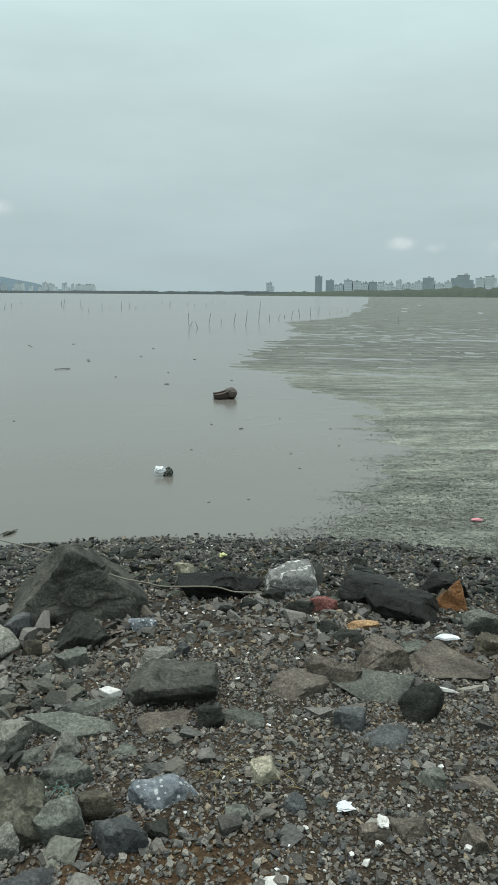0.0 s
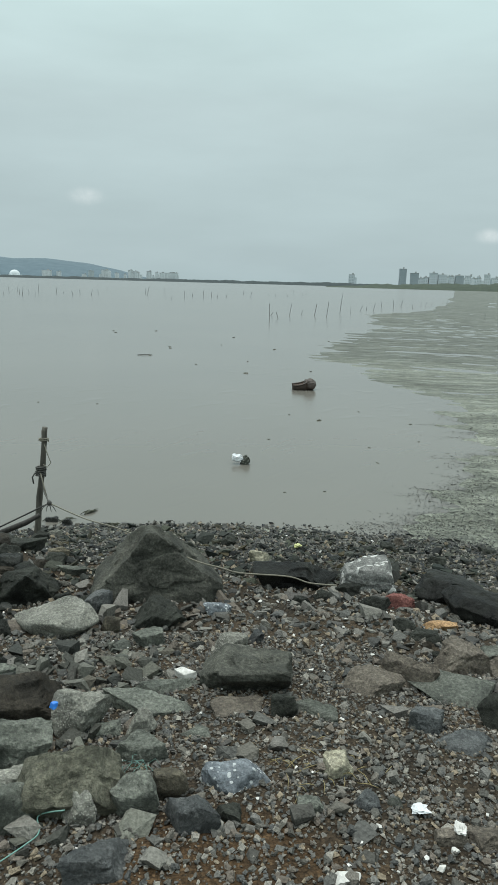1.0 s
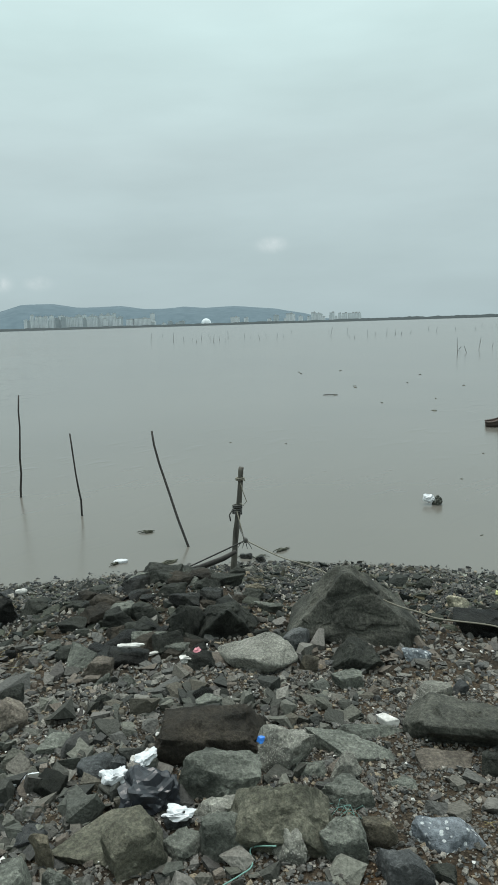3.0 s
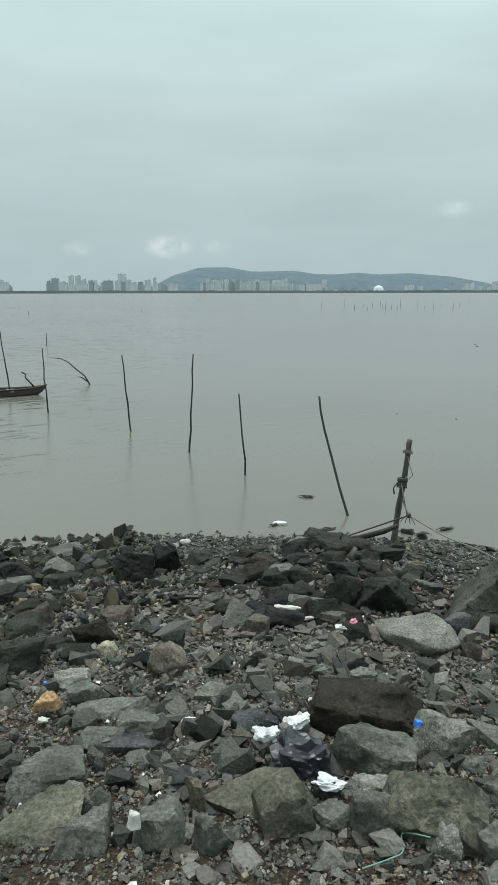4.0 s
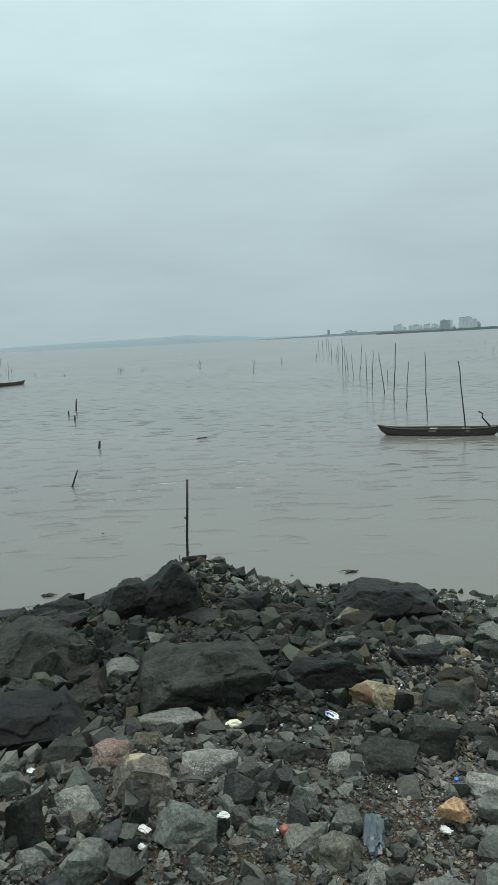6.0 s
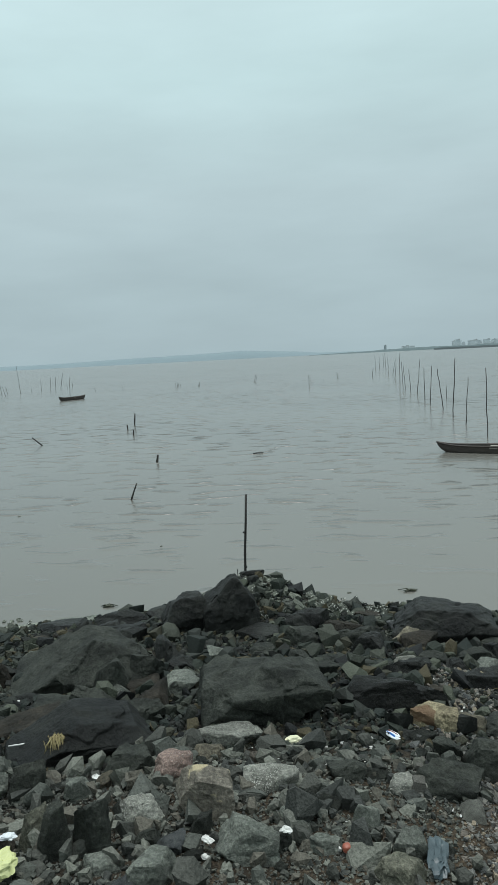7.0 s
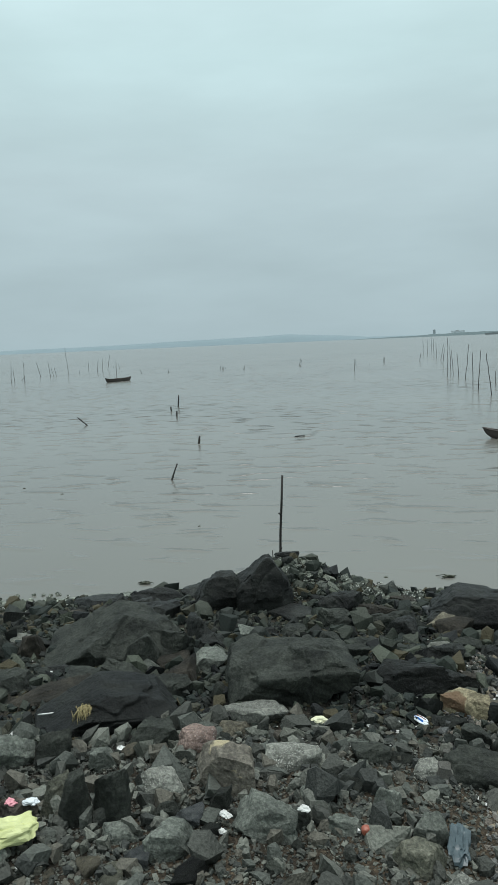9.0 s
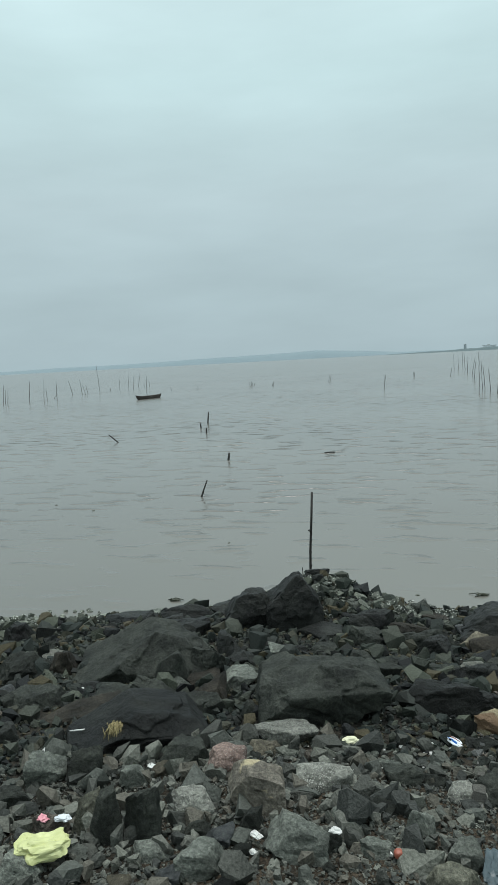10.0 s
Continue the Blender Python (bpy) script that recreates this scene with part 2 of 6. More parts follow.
def ground_material():
    m, n, l, p = material("beach_earth_and_mud")
    geo = n.new("ShaderNodeNewGeometry")
    pos = geo.outputs["Position"]
    z = n.new("ShaderNodeSeparateXYZ")
    l.new(pos, z.inputs[0])
    broad = socket(n, l, "ShaderNodeTexNoise", [("Vector", pos)], Scale=1.4, Detail=6.0, Roughness=0.6)
    grit = socket(n, l, "ShaderNodeTexNoise", [("Vector", pos)], Scale=55, Detail=5.0, Roughness=0.75)
    cell = socket(n, l, "ShaderNodeTexVoronoi", [("Vector", pos)], Scale=60)
    earth = ramp(n, l, broad.outputs[0], [(0.32, (0.03, 0.026, 0.021)), (0.48, (0.052, 0.042, 0.032)), (0.6, (0.076, 0.058, 0.041)), (0.75, (0.056, 0.048, 0.038))])
    g = ramp(n, l, grit.outputs[0], [(0.3, (0.3, 0.3, 0.3)), (0.5, (0.9, 0.9, 0.88)), (0.72, (2.1, 2.05, 1.95))])
    pebble = socket(n, l, "ShaderNodeTexVoronoi", [("Vector", pos)], Scale=85)
    tone = n.new("ShaderNodeSeparateColor")
    l.new(pebble.outputs["Color"], tone.inputs[0])
    tones = ramp(n, l, tone.outputs[0], [(0.0, (0.35, 0.36, 0.37)), (0.45, (0.8, 0.76, 0.7)), (0.75, (1.2, 1.1, 1.0)), (0.93, (1.5, 1.45, 1.35)), (1.0, (2.4, 2.35, 2.2))])
    gap = ramp(n, l, pebble.outputs["Distance"], [(0.3, (1, 1, 1)), (0.8, (0.6, 0.6, 0.6))])
    earth = mixed(n, l, 0.5, earth, tones, "MULTIPLY")
    earth = mixed(n, l, 0.8, earth, gap, "MULTIPLY")
    earth = mixed(n, l, 0.6, earth, g, "MULTIPLY")
    streak_map = socket(n, l, "ShaderNodeMapping", [("Vector", pos)], Scale=(0.45, 2.0, 1.0))
    streak = socket(n, l, "ShaderNodeTexNoise", [("Vector", streak_map.outputs[0])], Scale=1.2, Detail=7.0, Roughness=0.72, Distortion=0.7)
    mud = ramp(n, l, streak.outputs[0], [(0.34, (0.125, 0.131, 0.112)), (0.5, (0.2, 0.207, 0.178)), (0.66, (0.29, 0.296, 0.256))])
    wide_map = socket(n, l, "ShaderNodeMapping", [("Vector", pos)], Scale=(0.05, 0.32, 1.0), Rotation=(0, 0, radians(5)))
    wide = socket(n, l, "ShaderNodeTexNoise", [("Vector", wide_map.outputs[0])], Scale=1.0, Detail=8.0, Roughness=0.75)
    mud = mixed(n, l, 0.9, mud, ramp(n, l, wide.outputs[0], [(0.36, (0.6, 0.61, 0.58)), (0.5, (0.92, 0.93, 0.9)), (0.64, (1.2, 1.2, 1.17))]), "MULTIPLY")
    clod = socket(n, l, "ShaderNodeTexNoise", [("Vector", pos)], Scale=2.3, Detail=6.0, Roughness=0.78)
    mud = mixed(n, l, 0.9, mud, ramp(n, l, clod.outputs[0], [(0.38, (0.5, 0.51, 0.48)), (0.5, (0.96, 0.97, 0.94)), (0.62, (1.3, 1.3, 1.27))]), "MULTIPLY")
    pellet_map = socket(n, l, "ShaderNodeMapping", [("Vector", pos)], Scale=(0.7, 1.0, 1.0))
    pellet = socket(n, l, "ShaderNodeTexNoise", [("Vector", pellet_map.outputs[0])], Scale=26, Detail=3.0, Roughness=0.7)
    mud = mixed(n, l, 0.85, mud, ramp(n, l, pellet.outputs[0], [(0.4, (0.2, 0.21, 0.19)), (0.5, (0.9, 0.91, 0.88)), (0.62, (1.25, 1.25, 1.22))]), "MULTIPLY")
    # the mud gets darker toward the outer flat
    mud_range = socket(n, l, "ShaderNodeMapRange", [("Value", z.outputs["Y"])], From_Min=15.0, From_Max=28.0, To_Min=0.0, To_Max=0.85)
    mud = mixed(n, l, mud_range.outputs[0], mud, mixed(n, l, 1.0, mud, (0.42, 0.42, 0.4), "MULTIPLY"))
    # revetment earth: darker grey, with the shade between its stones painted in
    tone_fac = socket(n, l, "ShaderNodeMapRange", [("Value", z.outputs["X"])], From_Min=-3.4, From_Max=-2.4, To_Min=1.0, To_Max=0.0)
    earth = mixed(n, l, tone_fac.outputs[0], earth, mixed(n, l, 1.0, earth, (0.5, 0.58, 0.66), "MULTIPLY"))
    # a patch of rusty soil on the bare near ground
    away = n.new("ShaderNodeVectorMath")
    away.operation = "DISTANCE"
    away.inputs[1].default_value = (0.02, 1.46, 0.93)
    l.new(pos, away.inputs[0])
    worn = n.new("ShaderNodeMath")
    worn.operation = "MULTIPLY_ADD"
    worn.inputs[1].default_value = -0.7
    l.new(broad.outputs[0], worn.inputs[0])
    l.new(away.outputs["Value"], worn.inputs[2])
    rust = socket(n, l, "ShaderNodeMapRange", [("Value", worn.outputs[0])], From_Min=-0.16, From_Max=0.08, To_Min=0.8, To_Max=0.0)
    earth = mixed(n, l, rust.outputs[0], earth, mixed(n, l, 1.0, earth, (1.25, 1.0, 0.76), "MULTIPLY"))
    low = socket(n, l, "ShaderNodeMapRange", [("Value", z.outputs["Z"])], From_Min=0.05, From_Max=0.22)
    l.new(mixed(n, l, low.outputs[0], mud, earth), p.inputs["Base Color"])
    mud_range = socket(n, l, "ShaderNodeMapRange", [("Value", streak.outputs[0])], From_Min=0.38, From_Max=0.62, To_Min=0.7, To_Max=0.34)
    r = socket(n, l, "ShaderNodeMix", [(0, low.outputs[0]), (2, mud_range.outputs[0])])
    r.inputs[3].default_value = 0.92
    l.new(r.outputs[0], p.inputs["Roughness"])
    wet = socket(n, l, "ShaderNodeMapRange", [("Value", low.outputs[0])], To_Min=0.5, To_Max=0.15)
    l.new(wet.outputs[0], p.inputs["Specular IOR Level"])
    b = bump(n, l, streak.outputs[0], 0.6, 0.05)
    b = bump(n, l, cell.outputs["Distance"], 0.5, 0.012, b)
    b = bump(n, l, pellet.outputs[0], 0.5, 0.012, b)
    inverse = socket(n, l, "ShaderNodeMapRange", [("Value", pebble.outputs["Distance"])], To_Min=1.0, To_Max=0.0)
    b = bump(n, l, inverse.outputs[0], 0.8, 0.01, b)
    b = bump(n, l, grit.outputs[0], 0.6, 0.01, b)
    l.new(b, p.inputs["Normal"])
    return m


def water_material():
    m, n, l, p = material("silty_creek_water")
    geo = n.new("ShaderNodeNewGeometry")
    pos = geo.outputs["Position"]
    tone_fac = socket(n, l, "ShaderNodeTexNoise", [("Vector", pos)], Scale=0.12, Detail=4.0)
    l.new(ramp(n, l, tone_fac.outputs[0], [(0.3, (0.118, 0.112, 0.099)), (0.7, (0.141, 0.133, 0.117))]), p.inputs["Base Color"])
    p.inputs["Roughness"].default_value = 0.2
    p.inputs["IOR"].default_value = 1.33
    p.inputs["Specular IOR Level"].default_value = 0.8
    # breeze ripples run across the open side and die out in the lee
    turn = socket(n, l, "ShaderNodeMapping", [("Vector", pos)], Rotation=(0, 0, radians(-18)), Scale=(1.0, 2.6, 1.0))
    turn.vector_type = "TEXTURE"
    ripple = socket(n, l, "ShaderNodeTexNoise", [("Vector", turn.outputs[0])], Scale=3.2, Detail=1.5, Roughness=0.5, Distortion=0.3)
    crest = n.new("ShaderNodeMapRange")
    crest.interpolation_type = "SMOOTHSTEP"
    for key, value in (("From Min", 0.55), ("From Max", 0.8)):
        crest.inputs[key].default_value = value
    l.new(ripple.outputs[0], crest.inputs[0])
    xyz = n.new("ShaderNodeSeparateXYZ")
    l.new(pos, xyz.inputs[0])
    lee = n.new("ShaderNodeMath")
    lee.operation = "MULTIPLY_ADD"
    lee.inputs[1].default_value = -0.55
    l.new(xyz.outputs["Y"], lee.inputs[0])
    minus = n.new("ShaderNodeMath")
    minus.operation = "MULTIPLY"
    minus.inputs[1].default_value = -1.0
    l.new(xyz.outputs["X"], minus.inputs[0])
    l.new(minus.outputs[0], lee.inputs[2])
    patch = socket(n, l, "ShaderNodeTexNoise", [("Vector", pos)], Scale=0.09, Detail=3.0)
    calm = socket(n, l, "ShaderNodeMapRange", [("Value", lee.outputs[0])], From_Min=4.0, From_Max=19.0, To_Min=0.05, To_Max=1.0)
    gust = socket(n, l, "ShaderNodeMapRange", [("Value", patch.outputs[0])], From_Min=0.4, From_Max=0.58, To_Min=0.18, To_Max=1.1)
    amount = n.new("ShaderNodeMath")
    amount.operation = "MULTIPLY"
    l.new(calm.outputs[0], amount.inputs[0])
    l.new(gust.outputs[0], amount.inputs[1])
    b = n.new("ShaderNodeBump")
    b.inputs["Distance"].default_value = 0.24
    l.new(amount.outputs[0], b.inputs["Strength"])
    l.new(crest.outputs[0], b.inputs["Height"])
    l.new(b.outputs[0], p.inputs["Normal"])
    return m


def plain(name, a, b, rough=0.6, scale=30.0, metal=0.0, relief=0.3, stretch=(1, 1, 1)):
    m, n, l, p = material(name)
    co = n.new("ShaderNodeTexCoord").outputs["Object"]
    mp = socket(n, l, "ShaderNodeMapping", [("Vector", co)], Scale=stretch)
    f = socket(n, l, "ShaderNodeTexNoise", [("Vector", mp.outputs[0])], Scale=scale, Detail=6.0, Roughness=0.65)
    l.new(ramp(n, l, f.outputs[0], [(0.3, a), (0.7, b)]), p.inputs["Base Color"])
    p.inputs["Roughness"].default_value, p.inputs["Metallic"].default_value = rough, metal
    l.new(bump(n, l, f.outputs[0], relief, 0.01), p.inputs["Normal"])
    return m


GROUND, WATER = ground_material(), water_material()
POST_WOOD = plain("grey_post_wood", (0.032, 0.029, 0.025), (0.133, 0.126, 0.105), 0.85, 12, relief=0.6, stretch=(4, 4, 0.3))
DRIFTWOOD = plain("wet_grey_wood", (0.011, 0.010, 0.009), (0.041, 0.037, 0.032), 0.75, 14, stretch=(3, 3, 0.35))
PALE_WOOD = plain("bleached_wood", (0.14, 0.13, 0.11), (0.3, 0.28, 0.24), 0.8, 14, stretch=(3, 3, 0.35))
HULL_WOOD = plain("tarred_boat_planks", (0.019, 0.015, 0.013), (0.061, 0.044, 0.036), 0.6, 9, stretch=(0.4, 5, 5))
HULL_SIDE = plain("weathered_hull_wood", (0.025, 0.020, 0.018), (0.066, 0.054, 0.045), 0.65, 9, stretch=(0.4, 5, 5))
ROPE = plain("grey_rope", (0.11, 0.103, 0.08), (0.24, 0.225, 0.18), 0.9, 120)
DARK_ROPE = plain("dark_wet_rope", (0.03, 0.03, 0.028), (0.09, 0.088, 0.08), 0.85, 120)
GREEN_CORD = plain("faded_teal_cord", (0.1, 0.22, 0.19), (0.2, 0.36, 0.32), 0.8, 120)
WHITE_PLASTIC = plain("crumpled_white_plastic", (0.45, 0.47, 0.49), (0.74, 0.76, 0.78), 0.4, 25)
BLACK_PLASTIC = plain("black_plastic_film", (0.016, 0.018, 0.022), (0.04, 0.044, 0.052), 0.28, 14)
PAPER = plain("dirty_white_scrap", (0.33, 0.32, 0.3), (0.74, 0.73, 0.7), 0.7, 30)
YELLOW_PLASTIC = plain("pale_yellow_plastic_bag", (0.42, 0.43, 0.17), (0.58, 0.59, 0.3), 0.35, 14)
CREAM = plain("cream_foam", (0.55, 0.53, 0.36), (0.72, 0.7, 0.5), 0.7, 40)
BLUE_PLASTIC = plain("bright_blue_plastic", (0.02, 0.14, 0.55), (0.05, 0.25, 0.75), 0.35, 20)
BLUE_SHEET = plain("faded_blue_grey_sheet", (0.022, 0.034, 0.04), (0.06, 0.082, 0.092), 0.35, 12)
PINK = plain("pink_plastic", (0.5, 0.15, 0.19), (0.72, 0.36, 0.4), 0.45, 20)
RED_PLASTIC = plain("red_orange_plastic", (0.22, 0.05, 0.03), (0.34, 0.11, 0.07), 0.45, 20)
STRAW = plain("yellow_straw", (0.17, 0.135, 0.06), (0.33, 0.27, 0.13), 0.8, 60)
WEED = plain("dark_seaweed", (0.02, 0.025, 0.015), (0.06, 0.06, 0.035), 0.6, 40)
RUBBER = plain("brown_rubber", (0.025, 0.019, 0.016), (0.070, 0.048, 0.038), 0.55, 12)
HIDE = plain("pinkish_brown_lining", (0.22, 0.14, 0.12), (0.36, 0.25, 0.21), 0.7, 18)


def part(name, bm, mat, parent=None, label=""):
    me = bpy.data.meshes.new(name)
    bm.to_mesh(me)
    bm.free()
    me.materials.append(mat)
    ob = new(name, me)
    if parent is not None:
        ob.parent = parent
    if label:
        tagged(ob, label)
    return ob


def thing(name, at=(0, 0, 0), rz=0.0):
    e = new(name)
    e.empty_display_size = 0.1
    e.matrix_world = pose(*at, 0, 0, rz)
    return e


# ---- the lie of the land ----
def shore_radius(psi):
    return np.interp(psi, [-30, 20, 55, 75, 105, 118, 130], [6.6, 6.6, 6.5, 7.1, 7.4, 12.0, 400.0])


def mud_edge(y):
    return np.interp(y, [5, 6.6, 8.1, 10.7, 15.3, 18, 20.5, 23.7, 34.6, 42, 63, 77, 119, 374, 900], [-0.4, 0.3, 1.1, 1.9, 2.3, 0.8, 0.4, -1.0, 0.3, 2.2, 3.2, 10, 19, 62, 150])


def noise_grid(x, y, fx, fy, seed, octaves=4, gain=0.55):
    """Smooth lattice noise over arrays, about -1 to 1."""
    total, amp = np.zeros_like(x), 1.0
    for o in range(octaves):
        u, v = x * fx + 37.2 * seed, y * fy + 11.7 * seed
        i, j = np.floor(u), np.floor(v)
        a, b = u - i, v - j
        a, b = a * a * (3 - 2 * a), b * b * (3 - 2 * b)

        def h(p, q):
            s = np.sin(p * 127.1 + q * 311.7 + seed * 74.7 + o * 19.3) * 43758.5453
            return 2 * (s - np.floor(s)) - 1

        total += amp * ((h(i, j) * (1 - a) + h(i + 1, j) * a) * (1 - b) + (h(i, j + 1) * (1 - a) + h(i + 1, j + 1) * a) * b)
        fx, fy, amp = fx * 2.03, fy * 2.03, amp * gain
    return total / 1.6


def ground_z(x, y, rough=True):
    x, y = np.asarray(x, float), np.asarray(y, float)
    r, psi = np.hypot(x, y), np.degrees(np.arctan2(-x, y))
    psi = np.where(psi < -100, psi + 360, psi)
    s = np.where(psi < -45, np.interp(psi, [-100, -60, -45], [400, 60, 6.6]), shore_radius(psi))
    z = np.where(r < s, 0.98 * (1 - np.clip(r - 1.0, 0, None) / (s - 1.0)), np.maximum(-0.15 * (r - s), -0.7))
    z = z + 0.33 * np.exp(-((x + 6.35) ** 2 + (y - 1.5) ** 2) / 0.28)
    z = z + 0.2 * np.exp(-((x + 2.42) ** 2 + (y - 4.4) ** 2) / 0.5)
    # an unseen bank, added behind to block light from the low rear sky
    added_bank = np.clip((np.abs((psi - 215 + 180) % 360 - 180) - 62) / -28, 0, 1)
    z = z + added_bank * 3.2 * np.clip((r - 2.6) / 5.5, 0, 1) ** 1.2
    if rough:
        z = z + np.where(r < s + 2, 1.0, 0.0) * (0.03 * noise_grid(x, y, 0.9, 0.9, 1) + 0.008 * noise_grid(x, y, 8.0, 8.0, 2))
    # tidal mud: ripples and shallow pools just above the water
    edge = x - mud_edge(y)
    inside = np.clip((edge + 1.6) / 1.2, 0, 1) * np.clip((r - s + 0.3) / 0.5, 0, 1) * np.clip((psi + 60) / 20, 0, 1) * (y > 4)
    level = -0.026 + (0.031 + 0.006 * np.clip((16 - y) / 6, 0, 1) + 0.006 * np.clip((y - 45) / 20, 0, 1)) * np.clip((edge + 1.0) / 2.4, 0, 1)
    skew = y + 0.1 * x
    mud = level + 0.009 * noise_grid(x, skew, 0.12, 0.9, 3, 5, 0.66) + 0.013 * np.clip(y / 30, 0.55, 1) * noise_grid(x, skew + 0.3 * np.sin(x * 0.4), 0.55, 3.4, 6, 4, 0.7) + 0.004 * noise_grid(x, skew, 2.0, 6.0, 4, 3)
    # a shallow rivulet drains across the flat
    mud = mud - 0.03 * np.exp(-((y - 34.8 - 52.77 * (x - 10.0) - 0.5 * np.sin(x * 0.7)) / 0.55) ** 2) * ((x > 7.0) & (y > 18))
    return np.where(inside > 0, np.maximum(z, z * (1 - inside) + mud * inside), z)


def sheet(name, x, y, z, mat, wrap=False):
    rows, cols = x.shape
    idx = np.arange(rows * cols).reshape(rows, cols)
    nxt = np.roll(idx, -1, 1) if wrap else idx[:, 1:]
    cur = idx if wrap else idx[:, :-1]
    quads = np.stack([cur[:-1].ravel(), cur[1:].ravel(), nxt[1:].ravel(), nxt[:-1].ravel()], -1)
    me = bpy.data.meshes.new(name)
    me.from_pydata(np.stack([x.ravel(), y.ravel(), z.ravel()], -1).tolist(), [], quads.tolist())
    me.polygons.foreach_set("use_smooth", np.ones(len(quads), bool))
    me.materials.append(mat)
    return new(name, me)


g_psi = np.radians(np.concatenate([np.arange(-44, 114, 0.4), np.arange(114, 316, 3.0)]))
g_r = np.concatenate([[0.02], np.arange(0.3, 1.2, 0.06), 1.2 * np.exp(np.arange(0, math.log(90 / 1.2), 0.0125)), 90 * np.exp(np.arange(0.03, math.log(3600 / 90), 0.12)), [4900]])
rr, pp = np.meshgrid(g_r, g_psi, indexing="ij")
gx, gy = -rr * np.sin(pp), rr * np.cos(pp)
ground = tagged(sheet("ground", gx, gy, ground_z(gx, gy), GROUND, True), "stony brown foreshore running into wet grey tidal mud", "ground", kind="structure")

w_r = np.concatenate([[5.0], 6 * np.exp(np.arange(0, math.log(4900 / 6), 0.25)), [4950]])
w_psi = np.radians(np.arange(-180, 180, 6.0))
rr, pp = np.meshgrid(w_r, w_psi, indexing="ij")
water = tagged(sheet("water", -rr * np.sin(pp), rr * np.cos(pp), np.zeros_like(rr), WATER, True), "calm grey-brown silty creek water under cloud", "water", kind="structure")

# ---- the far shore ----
# distance haze is painted into the hill, ridge and farthest mangrove colours
HAZED_HILL = plain("haze_tinted_wooded_hill", (0.072, 0.11, 0.134), (0.105, 0.149, 0.177), 0.95, 0.022, relief=0.3)
HAZED_RIDGE = plain("haze_tinted_far_ridge", (0.165, 0.212, 0.232), (0.18, 0.227, 0.247), 0.95, 0.006, relief=0.05)
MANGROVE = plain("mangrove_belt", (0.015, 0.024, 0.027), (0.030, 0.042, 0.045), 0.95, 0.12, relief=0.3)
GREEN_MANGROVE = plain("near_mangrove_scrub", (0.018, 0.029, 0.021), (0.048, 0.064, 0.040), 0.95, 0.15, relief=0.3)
HAZED_MANGROVE = plain("haze_tinted_far_mangroves", (0.075, 0.105, 0.11), (0.105, 0.135, 0.14), 0.95, 0.12, relief=0.3)
# facade and window tones are lightened to stand in for haze
FACADES = {"pale": plain("pale_rendered_facade", (0.5, 0.555, 0.585), (0.7, 0.745, 0.765), 0.9, 0.05), "hazy": plain("haze_tinted_facade", (0.36, 0.42, 0.45), (0.5, 0.56, 0.58), 0.9, 0.05), "grey": plain("grey_concrete_facade", (0.28, 0.33, 0.355), (0.38, 0.43, 0.455), 0.9, 0.05)}
WINDOW = plain("haze_lightened_glazing", (0.3, 0.35, 0.375), (0.39, 0.435, 0.46), 0.3, 0.3)
ROOF = plain("flat_concrete_roof", (0.3, 0.32, 0.32), (0.42, 0.44, 0.44), 0.9, 0.1)


def ridge(name, psi0, psi1, near, far, height, mat, seed, label, category, kind, step=0.12, wobble=0.12):
    """A long hill or belt of trees, seen from its flank, with an uneven crest."""
    psi = np.arange(psi0, psi1, step)
    across = np.array([0, 0.12, 0.3, 0.45, 0.6, 0.8, 1.0])
    lift = np.array([0, 0.55, 0.9, 1.0, 0.93, 0.5, 0])
    pp, aa = np.meshgrid(psi, across, indexing="ij")
    rr = near + (far - near) * aa
    h = height(pp) * lift[None] * (1 + wobble * noise_grid(pp * 1.0, aa * 3.0, 0.45 / step * 0.12, 2.0, seed, 5, 0.6))
    a = np.radians(pp)
    ob = sheet(name, -rr * np.sin(a), rr * np.cos(a), np.maximum(h, 0) - 0.4, mat)
    return tagged(ob, label, category, kind=kind)


def hill_height(p):
    return 3000 * np.tan(np.radians(np.interp(p, [13, 15.5, 16.9, 19.3, 22.8, 25, 26.8, 28.5, 29.9, 31.8, 33.5, 35.3, 37.1, 39.5, 41.5, 44], [0.1, 0.3, 0.72, 1.18, 1.47, 1.36, 1.52, 1.42, 1.44, 1.75, 1.66, 1.7, 1.98, 1.96, 1.35, 0.1])))


ridge("hill", 13, 44, 2500, 3600, hill_height, HAZED_HILL, 5, "low wooded hills across the creek, coloured blue for haze", "hill", "structure", wobble=0.03)
ridge("far_ridge", 64, 108, 4300, 4800, lambda p: 4500 * np.tan(np.radians(np.interp(p, [64, 71, 73.4, 77.5, 83, 90, 94, 98.6, 104, 108], [0.1, 0.2, 0.42, 0.66, 0.55, 0.4, 0.34, 0.32, 0.2, 0.1]))), HAZED_RIDGE, 6,
      "distant ridge on the horizon, coloured faint and pale for haze", "hill", "structure", wobble=0.05)
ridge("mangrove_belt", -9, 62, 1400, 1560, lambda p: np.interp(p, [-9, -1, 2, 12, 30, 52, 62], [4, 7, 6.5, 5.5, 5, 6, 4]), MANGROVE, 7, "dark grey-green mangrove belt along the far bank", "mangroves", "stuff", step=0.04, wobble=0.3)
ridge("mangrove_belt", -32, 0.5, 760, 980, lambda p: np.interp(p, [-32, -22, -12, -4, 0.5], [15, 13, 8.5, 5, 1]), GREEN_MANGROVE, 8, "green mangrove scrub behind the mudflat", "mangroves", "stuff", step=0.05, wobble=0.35)
